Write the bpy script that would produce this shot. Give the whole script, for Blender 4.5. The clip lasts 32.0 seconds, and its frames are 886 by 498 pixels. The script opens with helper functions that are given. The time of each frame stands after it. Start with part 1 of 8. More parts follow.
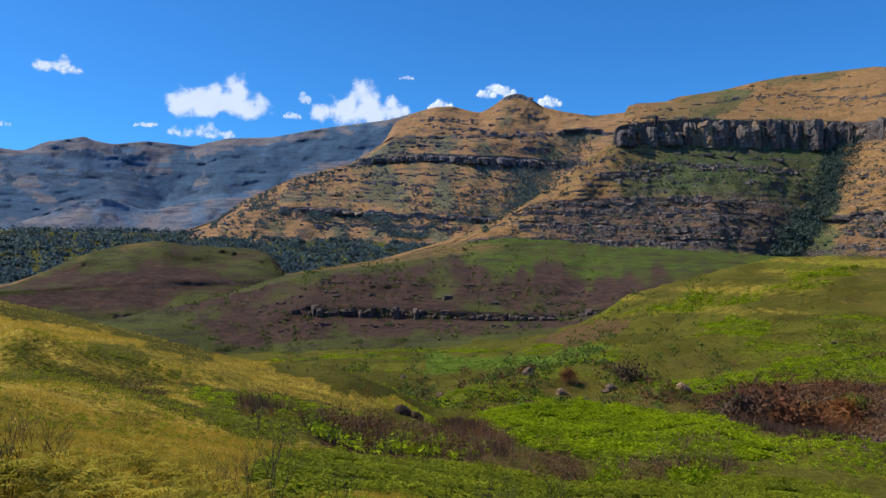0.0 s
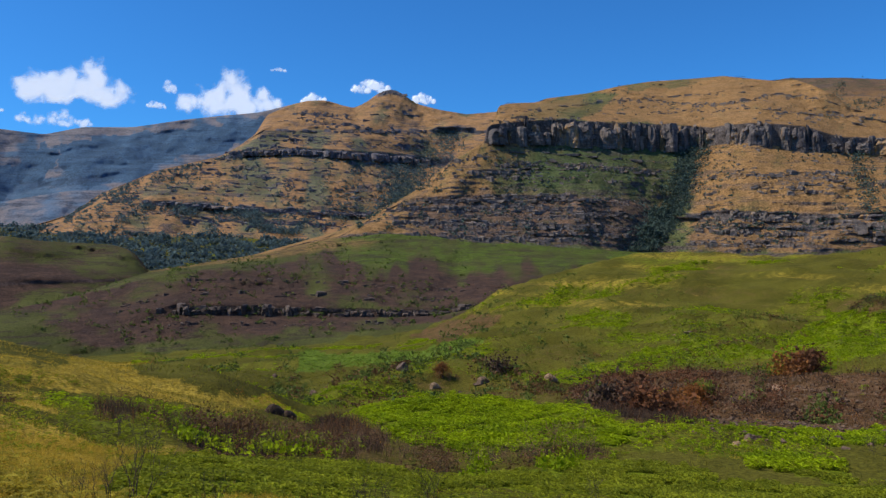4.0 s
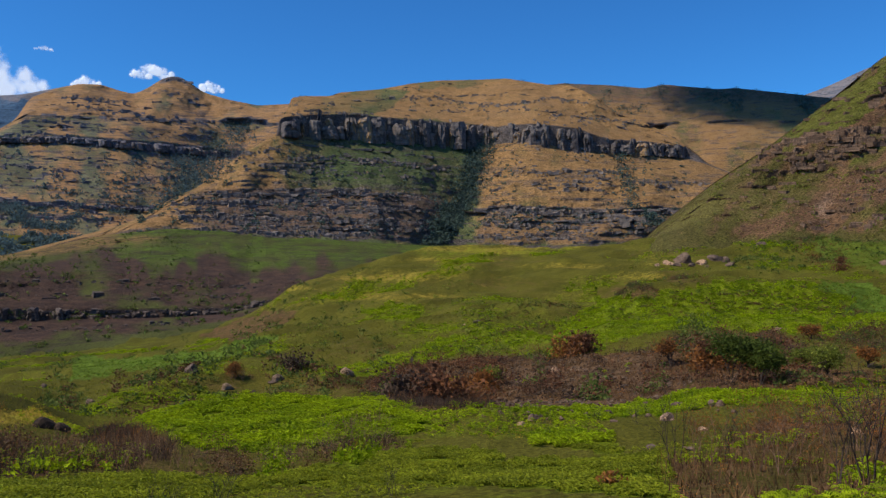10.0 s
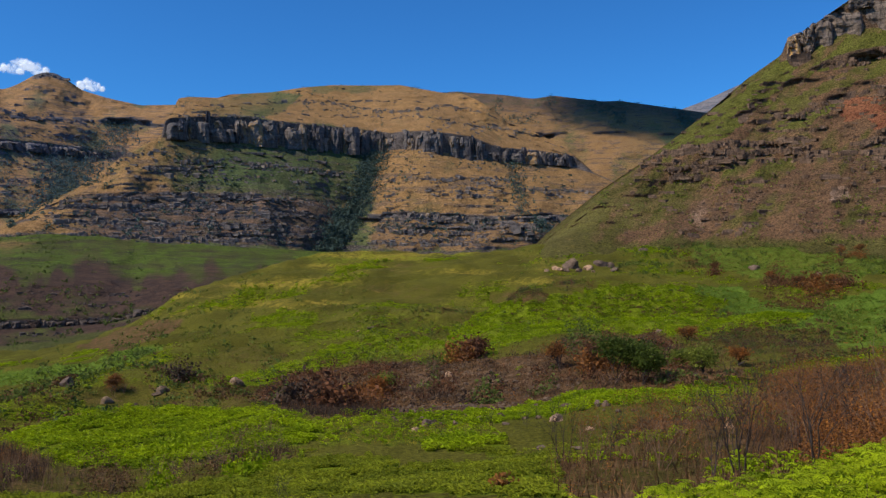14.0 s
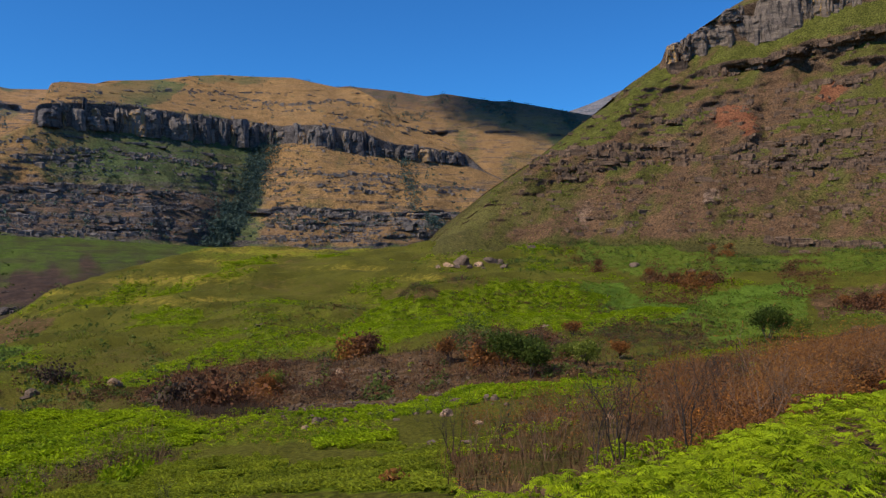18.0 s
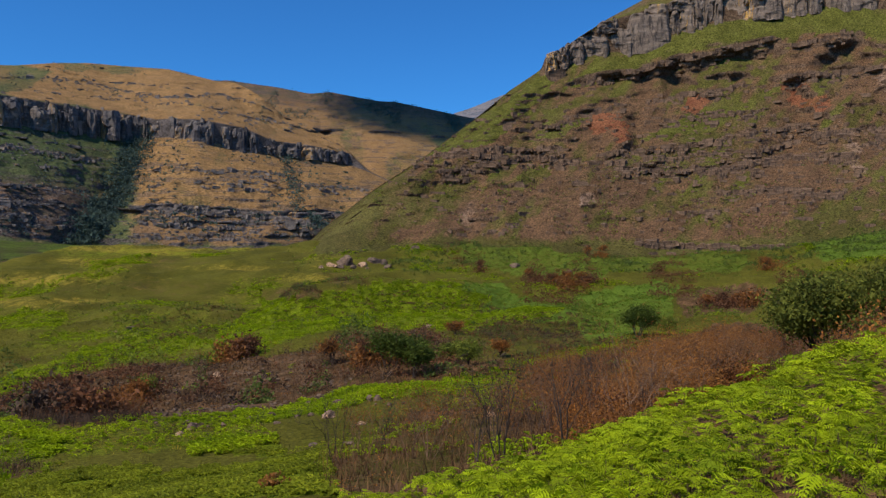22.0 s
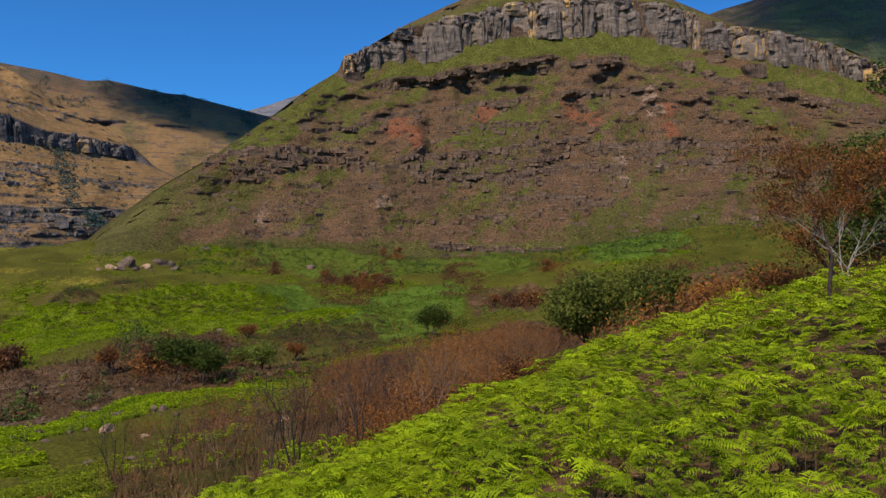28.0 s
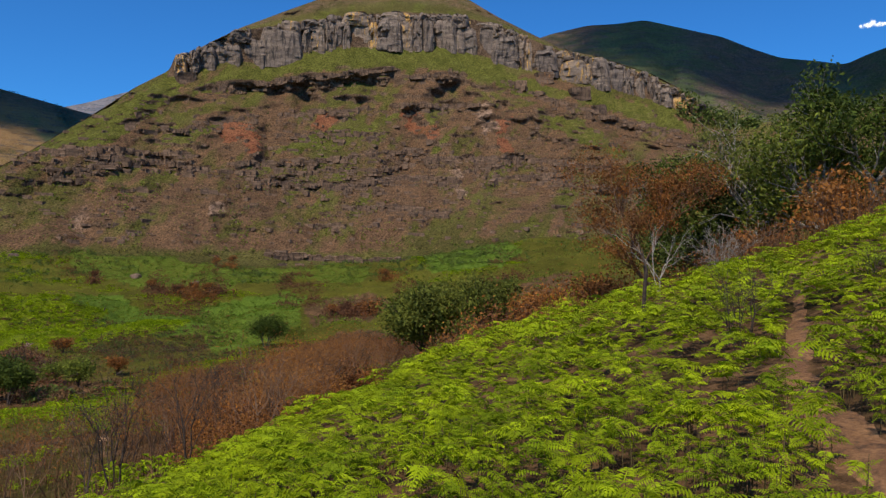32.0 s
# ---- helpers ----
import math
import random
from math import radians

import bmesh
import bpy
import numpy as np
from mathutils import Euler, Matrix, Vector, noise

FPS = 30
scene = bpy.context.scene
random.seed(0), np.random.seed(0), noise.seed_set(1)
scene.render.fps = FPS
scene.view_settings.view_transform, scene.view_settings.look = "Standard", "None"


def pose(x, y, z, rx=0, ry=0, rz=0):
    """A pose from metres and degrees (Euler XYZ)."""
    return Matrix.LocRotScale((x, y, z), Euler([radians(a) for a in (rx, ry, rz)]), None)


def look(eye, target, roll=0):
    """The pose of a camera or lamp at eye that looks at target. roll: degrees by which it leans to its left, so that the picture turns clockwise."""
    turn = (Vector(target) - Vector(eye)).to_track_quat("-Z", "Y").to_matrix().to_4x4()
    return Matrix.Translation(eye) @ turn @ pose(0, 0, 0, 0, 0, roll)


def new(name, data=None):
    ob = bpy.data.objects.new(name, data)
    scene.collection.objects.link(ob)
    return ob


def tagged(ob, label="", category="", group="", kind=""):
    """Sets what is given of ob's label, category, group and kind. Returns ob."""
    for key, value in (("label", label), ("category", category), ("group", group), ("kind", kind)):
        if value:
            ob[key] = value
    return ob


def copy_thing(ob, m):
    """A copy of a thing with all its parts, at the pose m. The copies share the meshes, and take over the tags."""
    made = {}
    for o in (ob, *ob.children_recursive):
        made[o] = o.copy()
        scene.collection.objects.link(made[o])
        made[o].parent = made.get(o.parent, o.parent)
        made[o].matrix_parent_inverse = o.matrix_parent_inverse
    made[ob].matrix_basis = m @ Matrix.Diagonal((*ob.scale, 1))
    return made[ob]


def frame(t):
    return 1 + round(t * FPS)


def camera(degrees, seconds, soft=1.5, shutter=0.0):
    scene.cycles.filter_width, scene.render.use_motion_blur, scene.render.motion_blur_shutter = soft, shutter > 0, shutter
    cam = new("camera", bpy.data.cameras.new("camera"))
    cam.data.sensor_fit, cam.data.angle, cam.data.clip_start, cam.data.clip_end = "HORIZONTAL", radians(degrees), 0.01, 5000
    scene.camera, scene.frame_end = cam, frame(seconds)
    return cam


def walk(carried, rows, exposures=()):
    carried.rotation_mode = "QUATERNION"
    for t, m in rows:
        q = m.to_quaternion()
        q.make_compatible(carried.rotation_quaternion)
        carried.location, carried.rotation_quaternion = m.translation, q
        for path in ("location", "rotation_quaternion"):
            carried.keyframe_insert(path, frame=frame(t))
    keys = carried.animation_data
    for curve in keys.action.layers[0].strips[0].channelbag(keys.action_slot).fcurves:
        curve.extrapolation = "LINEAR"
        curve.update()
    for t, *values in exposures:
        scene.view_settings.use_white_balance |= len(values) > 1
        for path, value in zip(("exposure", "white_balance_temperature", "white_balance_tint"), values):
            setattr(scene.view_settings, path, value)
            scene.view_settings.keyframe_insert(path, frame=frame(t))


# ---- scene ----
cam = camera(60.3, 32.0, soft=1.4)
EYE, TILT = 1.7, 1.0
ROWS = [
    (0.0, -0.00, -0.00, 0.00), (0.5, -1.15, -0.03, 0.01), (1.0, -2.28, -0.07, 0.01), (1.5, -3.44, -0.13, 0.00),
    (2.0, -4.63, -0.21, -0.01), (2.5, -5.82, -0.26, -0.00), (3.0, -6.90, -0.27, 0.04), (3.5, -8.13, -0.29, 0.00),
    (5.5, -13.41, -0.31, -0.05), (6.0, -14.77, -0.35, 0.01), (6.5, -16.10, -0.40, 0.08), (7.0, -17.44, -0.47, 0.14),
    (7.5, -18.76, -0.51, 0.24), (8.0, -20.02, -0.56, 0.33), (8.5, -21.25, -0.61, 0.38), (9.0, -22.45, -0.66, 0.41),
    (9.5, -23.61, -0.71, 0.42), (10.0, -24.74, -0.77, 0.42), (10.5, -25.86, -0.79, 0.40), (11.0, -26.92, -0.76, 0.34),
    (11.5, -27.94, -0.72, 0.32), (12.0, -28.92, -0.66, 0.37), (12.5, -29.87, -0.57, 0.36), (13.0, -30.82, -0.48, 0.38),
    (13.5, -31.76, -0.41, 0.35), (14.0, -32.69, -0.37, 0.35), (14.5, -33.65, -0.36, 0.34), (16.5, -37.58, -0.46, 0.14),
    (17.0, -38.66, -0.55, 0.05), (17.5, -39.65, -0.63, 0.00), (18.0, -40.78, -0.66, -0.11), (18.5, -41.91, -0.70, -0.23),
    (19.0, -43.02, -0.74, -0.34), (19.5, -44.12, -0.74, -0.33), (20.0, -45.21, -0.75, -0.42), (20.5, -46.31, -0.74, -0.46),
    (21.0, -47.37, -0.71, -0.47), (21.5, -48.43, -0.65, -0.49), (22.0, -49.48, -0.59, -0.58), (22.5, -50.55, -0.54, -0.58),
    (23.0, -51.66, -0.52, -0.54), (23.5, -52.77, -0.50, -0.58), (24.0, -53.91, -0.50, -0.60), (24.5, -55.11, -0.54, -0.67),
    (25.0, -56.38, -0.56, -0.74), (25.5, -57.69, -0.56, -0.83), (27.5, -63.25, -0.32, -0.95), (28.0, -64.68, -0.26, -0.96),
    (28.5, -66.12, -0.19, -0.97), (29.0, -67.57, -0.10, -0.98), (29.5, -69.09, -0.02, -1.08), (30.0, -70.61, 0.13, -1.09),
    (30.5, -72.16, 0.30, -1.13), (31.0, -73.77, 0.45, -1.31), (31.5, -75.29, 0.58, -1.41), (32.0, -76.78, 0.73, -1.49),
]
walk(cam, [(t, pose(0.04, 0.03, EYE, TILT, 0, 0) @ pose(0, 0, 0, 90 + pitch, roll, yaw)) for t, yaw, pitch, roll in ROWS], [(0.0, -0.02), (3.0, -0.08), (8.0, -0.2), (17.0, -0.2), (32.0, -0.2)])


# ---- light ----
SUN_AZ, SUN_EL = -84.0, 52.0
world = bpy.data.worlds.new("sky")
scene.world = world
world.use_nodes = True
wn = world.node_tree.nodes
wn.clear()
sky = wn.new("ShaderNodeTexSky")
sky.sky_type, sky.sun_disc = "NISHITA", False
sky.sun_elevation, sky.sun_rotation = radians(SUN_EL), radians(SUN_AZ)
sky.altitude, sky.air_density, sky.dust_density, sky.ozone_density = 1800, 1.0, 2.0, 3.0
wb = wn.new("ShaderNodeBackground")
wb.inputs["Strength"].default_value = 0.13
wo = wn.new("ShaderNodeOutputWorld")
deep = wn.new("ShaderNodeMix")
deep.data_type, deep.blend_type = "RGBA", "MULTIPLY"
deep.inputs[0].default_value = 1.0
deep.inputs[7].default_value = (0.25, 0.79, 1.31, 1.0)
world.node_tree.links.new(sky.outputs[0], deep.inputs[6])
world.node_tree.links.new(deep.outputs[2], wb.inputs[0])
world.node_tree.links.new(wb.outputs[0], wo.inputs[0])

sun_data = bpy.data.lights.new("sun", "SUN")
sun_data.energy, sun_data.angle, sun_data.color = 5.0, radians(0.5), (1.0, 0.89, 0.72)
sun = new("sun", sun_data)
sun_from = Vector((math.sin(radians(SUN_AZ)) * math.cos(radians(SUN_EL)), math.cos(radians(SUN_AZ)) * math.cos(radians(SUN_EL)), math.sin(radians(SUN_EL))))
sun.matrix_world = look(sun_from * 3000, (0, 0, 0))


# ---- noise and small tools ----
def hash3(i, j, k, seed):
    h = (i * 374761393 + j * 668265263 + k * 1274126177 + seed * 974634777) & 0xFFFFFFFF
    h = ((h ^ (h >> 13)) * 1103515245) & 0xFFFFFFFF
    h = ((h ^ (h >> 16)) * 2246822519) & 0xFFFFFFFF
    return ((h ^ (h >> 15)) & 0xFFFFFF) / 8388607.5 - 1.0


def vnoise(x, y, z, seed=0):
    """Smooth value noise, -1 to 1."""
    x, y, z = np.broadcast_arrays(np.asarray(x, float), np.asarray(y, float), np.asarray(z, float))
    xi, yi, zi = np.floor(x).astype(np.int64), np.floor(y).astype(np.int64), np.floor(z).astype(np.int64)
    u, v, w = x - xi, y - yi, z - zi
    u, v, w = u * u * (3 - 2 * u), v * v * (3 - 2 * v), w * w * (3 - 2 * w)
    c = [[[hash3(xi + a, yi + b, zi + d, seed) for d in (0, 1)] for b in (0, 1)] for a in (0, 1)]
    def mixed(p, q, f):
        return p + (q - p) * f
    return mixed(mixed(mixed(c[0][0][0], c[0][0][1], w), mixed(c[0][1][0], c[0][1][1], w), v),
                 mixed(mixed(c[1][0][0], c[1][0][1], w), mixed(c[1][1][0], c[1][1][1], w), v), u)


def fbm(x, y, z, octaves=4, seed=0, gain=0.5):
    total, amp = 0.0, 1.0
    for o in range(octaves):
        total = total + amp * vnoise(np.asarray(x) * 2.03 ** o, np.asarray(y) * 2.03 ** o, np.asarray(z) * 2.03 ** o, seed + o)
        amp *= gain
    return total


def smooth01(x, a, b):
    t = np.clip((x - a) / (b - a), 0, 1)
    return t * t * (3 - 2 * t)


def gauss(a, width):
    """Smooths along the first axis."""
    if width < 0.3:
        return a
    n = int(width * 3) + 1
    k = np.exp(-0.5 * (np.arange(-n, n + 1) / width) ** 2)
    k /= k.sum()
    return np.convolve(np.pad(a, n, mode="edge"), k, mode="valid")


def line(az, keys, soft=0.0):
    """A value along the azimuth from (azimuth, value) keys."""
    k = np.array(keys, float)
    out = np.interp(az, k[:, 0], k[:, 1])
    return gauss(out, soft / max(az[1] - az[0], 1e-6)) if soft else out


def grid_mesh(name, xyz, attrs=None, wrap=False):
    """A mesh from a grid of points (rows, columns, 3), with float attributes per point."""
    nr, nc = xyz.shape[:2]
    idx = np.arange(nr * nc).reshape(nr, nc)
    if wrap:
        idx = np.concatenate([idx, idx[:, :1]], axis=1)
    quads = np.stack([idx[:-1, :-1], idx[:-1, 1:], idx[1:, 1:], idx[1:, :-1]], axis=-1).reshape(-1, 4)
    return raw_mesh(name, xyz.reshape(-1, 3), quads, attrs)


def raw_mesh(name, verts, faces, attrs=None, smooth=True):
    """A mesh from arrays: faces (n, 3) or (n, 4)."""
    verts, faces = np.asarray(verts, np.float32), np.asarray(faces, np.int32)
    me = bpy.data.meshes.new(name)
    me.vertices.add(len(verts))
    me.vertices.foreach_set("co", verts.ravel())
    k = faces.shape[1]
    me.loops.add(faces.size)
    me.loops.foreach_set("vertex_index", faces.ravel())
    me.polygons.add(len(faces))
    me.polygons.foreach_set("loop_start", np.arange(0, faces.size, k, dtype=np.int32))
    me.polygons.foreach_set("loop_total", np.full(len(faces), k, np.int32))
    me.polygons.foreach_set("use_smooth", np.full(len(faces), smooth))
    me.update(calc_edges=True)
    for key, values in (attrs or {}).items():
        a = me.attributes.new(key, "FLOAT", "POINT")
        a.data.foreach_set("value", np.asarray(values, np.float32).ravel())
    return me


def part(name, me, material, parent=None, label=""):
    """One mesh object, under a thing or a part when parent is given."""
    ob = new(name, me)
    if material and not me.materials:
        me.materials.append(material)
    if parent:
        ob.parent = parent
    if label:
        ob["label"] = label
    return ob


# ---- materials ----
def nodes_of(name):
    m = bpy.data.materials.new(name)
    m.use_nodes = True
    nt = m.node_tree
    return m, nt, nt.nodes["Principled BSDF"]


def link(nt, a, b):
    nt.links.new(a, b)


def tex_noise(nt, scale, detail=4.0, rough=0.6, coord=None):
    n = nt.nodes.new("ShaderNodeTexNoise")
    n.inputs["Scale"].default_value, n.inputs["Detail"].default_value, n.inputs["Roughness"].default_value = scale, detail, rough
    if coord:
        link(nt, coord, n.inputs["Vector"])
    return n.outputs["Fac"]


def ramp(nt, fac, lo, hi, a=0.0, b=1.0):
    r = nt.nodes.new("ShaderNodeMapRange")
    r.interpolation_type = "SMOOTHSTEP"
    for k, v in zip((1, 2, 3, 4), (lo, hi, a, b)):
        r.inputs[k].default_value = v
    link(nt, fac, r.inputs[0])
    return r.outputs[0]


def math_node(nt, op, a, b=None):
    n = nt.nodes.new("ShaderNodeMath")
    n.operation = op
    for i, v in enumerate((a, b)):
        if v is None:
            continue
        if isinstance(v, (int, float)):
            n.inputs[i].default_value = v
        else:
            link(nt, v, n.inputs[i])
    return n.outputs[0]


def mix_rgb(nt, fac, a, b, blend="MIX"):
    n = nt.nodes.new("ShaderNodeMix")
    n.data_type, n.blend_type = "RGBA", blend
    for sock, v in ((n.inputs[0], fac), (n.inputs[6], a), (n.inputs[7], b)):
        if isinstance(v, (int, float)):
            sock.default_value = v
        elif isinstance(v, tuple):
            sock.default_value = (*v, 1.0)
        else:
            link(nt, v, sock)
    return n.outputs[2]


def attr_of(nt, name):
    n = nt.nodes.new("ShaderNodeAttribute")
    n.attribute_name = name
    return n.outputs["Fac"]


def terrain_material(name, grass, fern, burnt, dry, rock, soil, grain, speckle=0.55, relief=0.7, edge=0.9):
    """Ground cover: grass with fern, burnt earth, dry grass and bare rock where the layout puts them. grain: metres of the finest tufts."""
    m, nt, bsdf = nodes_of(name)
    geo = nt.nodes.new("ShaderNodeNewGeometry")
    pos = geo.outputs["Position"]
    fine = tex_noise(nt, 1 / grain, 5, 0.7, pos)
    mid = tex_noise(nt, 0.12 / grain, 5, 0.65, pos)
    wide = tex_noise(nt, 0.018 / grain, 4, 0.6, pos)
    def patchy(key, width=0.28):
        v = math_node(nt, "ADD", attr_of(nt, key), math_node(nt, "MULTIPLY", math_node(nt, "SUBTRACT", mid, 0.5), edge))
        v = math_node(nt, "ADD", v, math_node(nt, "MULTIPLY", math_node(nt, "SUBTRACT", fine, 0.5), edge * 0.55))
        return ramp(nt, v, 0.5 - width, 0.5 + width)
    col = mix_rgb(nt, ramp(nt, wide, 0.35, 0.65), tuple(c * 0.78 for c in grass), tuple(c * 1.2 for c in grass))
    col = mix_rgb(nt, patchy("dry"), col, mix_rgb(nt, ramp(nt, mid, 0.3, 0.7), tuple(c * 0.75 for c in dry), tuple(c * 1.15 for c in dry)))
    col = mix_rgb(nt, patchy("fern"), col, mix_rgb(nt, ramp(nt, mid, 0.3, 0.7), tuple(c * 0.7 for c in fern), tuple(c * 1.15 for c in fern)))
    col = mix_rgb(nt, patchy("lush"), col, mix_rgb(nt, ramp(nt, mid, 0.3, 0.7), (0.075, 0.12, 0.013), (0.11, 0.165, 0.02)))
    col = mix_rgb(nt, patchy("burnt"), col, mix_rgb(nt, ramp(nt, mid, 0.35, 0.65), burnt, soil))
    steep = math_node(nt, "SUBTRACT", 1.0, nt.nodes.new("ShaderNodeSeparateXYZ").outputs["Z"])
    link(nt, geo.outputs["Normal"], steep.node.inputs[1].links[0].from_node.inputs[0])
    stone = math_node(nt, "ADD", ramp(nt, math_node(nt, "ADD", steep, math_node(nt, "MULTIPLY", math_node(nt, "SUBTRACT", mid, 0.5), 0.35)), 0.5, 0.66), patchy("rock"))
    flat = nt.nodes.new("ShaderNodeMapping")
    flat.inputs["Scale"].default_value = (0.16, 0.16, 1.0)
    link(nt, pos, flat.inputs["Vector"])
    seams = tex_noise(nt, 0.22 / grain, 5, 0.62, flat.outputs[0])
    outcrop = math_node(nt, "MULTIPLY", attr_of(nt, "seam"), ramp(nt, math_node(nt, "ADD", seams, math_node(nt, "MULTIPLY", math_node(nt, "SUBTRACT", mid, 0.5), 0.35)), 0.56, 0.61))
    thin = nt.nodes.new("ShaderNodeMapping")
    thin.inputs["Scale"].default_value = (0.07, 0.07, 1.0)
    link(nt, pos, thin.inputs["Vector"])
    beds = tex_noise(nt, 0.62 / grain, 4, 0.6, thin.outputs[0])
    beds = ramp(nt, math_node(nt, "ADD", beds, math_node(nt, "MULTIPLY", math_node(nt, "SUBTRACT", mid, 0.5), 0.45)), 0.56, 0.60)
    outcrop = math_node(nt, "MAXIMUM", outcrop, math_node(nt, "MULTIPLY", attr_of(nt, "seam"), beds))
    col = mix_rgb(nt, outcrop, col, mix_rgb(nt, ramp(nt, fine, 0.3, 0.7), tuple(c * 0.3 for c in rock), tuple(c * 1.0 for c in rock)))
    col = mix_rgb(nt, patchy("scar"), col, mix_rgb(nt, ramp(nt, mid, 0.3, 0.7), (0.16, 0.055, 0.03), (0.27, 0.115, 0.06)))
    col = mix_rgb(nt, patchy("pale"), col, mix_rgb(nt, ramp(nt, mid, 0.3, 0.7), (0.20, 0.125, 0.085), (0.33, 0.22, 0.16)))
    stone = math_node(nt, "MINIMUM", stone, 1.0)
    col = mix_rgb(nt, stone, col, mix_rgb(nt, ramp(nt, mid, 0.3, 0.7), tuple(c * 0.55 for c in rock), tuple(c * 1.25 for c in rock)))
    col = mix_rgb(nt, 1.0, col, mix_rgb(nt, ramp(nt, fine, 0.28, 0.72), (1 - 1.1 * speckle,) * 3, (1 + 0.9 * speckle, 1 + 0.9 * speckle, 1 + 0.82 * speckle)), "MULTIPLY")
    link(nt, col, bsdf.inputs["Base Color"])
    bsdf.inputs["Roughness"].default_value = 0.95
    bsdf.inputs["Specular IOR Level"].default_value = 0.05
    bump = nt.nodes.new("ShaderNodeBump")
    bump.inputs["Strength"].default_value, bump.inputs["Distance"].default_value = relief, grain * 0.9
    link(nt, math_node(nt, "ADD", fine, math_node(nt, "MULTIPLY", mid, 2.0)), bump.inputs["Height"])
    link(nt, bump.outputs[0], bsdf.inputs["Normal"])
    return m


OLIVE, FERN, BURNT, SOIL = (0.088, 0.082, 0.012), (0.13, 0.165, 0.008), (0.058, 0.036, 0.017), (0.15, 0.083, 0.042)
STRAW, OCHRE, SANDSTONE = (0.25, 0.19, 0.055), (0.285, 0.166, 0.072), (0.17, 0.135, 0.105)
mat_ground = terrain_material("meadow", OLIVE, FERN, BURNT, (0.36, 0.26, 0.04), SANDSTONE, SOIL, 0.35)
mat_hill = terrain_material("hill_turf", (0.112, 0.098, 0.03), (0.12, 0.122, 0.026), (0.125, 0.072, 0.042), OCHRE, (0.14, 0.09, 0.06), (0.185, 0.105, 0.058), 1.1, 0.72, 1.2, 0.9)
mat_brown = terrain_material("brown_slope", (0.072, 0.078, 0.024), (0.085, 0.12, 0.022), (0.050, 0.033, 0.028), OCHRE, (0.07, 0.05, 0.045), (0.095, 0.058, 0.042), 1.3, 0.5, 1.0, 0.7)
# mountain turf, with a slight bluish haze put into its tones
mat_mountain = terrain_material("mountain_turf", (0.095, 0.108, 0.046), (0.08, 0.105, 0.044), (0.10, 0.068, 0.054), OCHRE, (0.12, 0.10, 0.095), (0.17, 0.105, 0.068), 3.2)
# spur turf, cooled and lightened: some distance haze sits in these colours
mat_spur_hazed = terrain_material("spur_turf_hazed", (0.135, 0.135, 0.08), (0.095, 0.12, 0.08), (0.10, 0.075, 0.07), (0.33, 0.19, 0.09), (0.105, 0.10, 0.115), (0.18, 0.12, 0.09), 4.0, 0.4)
# distance haze is painted here: every tone of the far slopes is blued
mat_far_hazed = terrain_material("far_slope_hazed", (0.082, 0.135, 0.21), (0.062, 0.112, 0.18), (0.08, 0.11, 0.17), (0.185, 0.172, 0.185), (0.06, 0.098, 0.155), (0.17, 0.155, 0.175), 8.0, 0.25, 0.4)


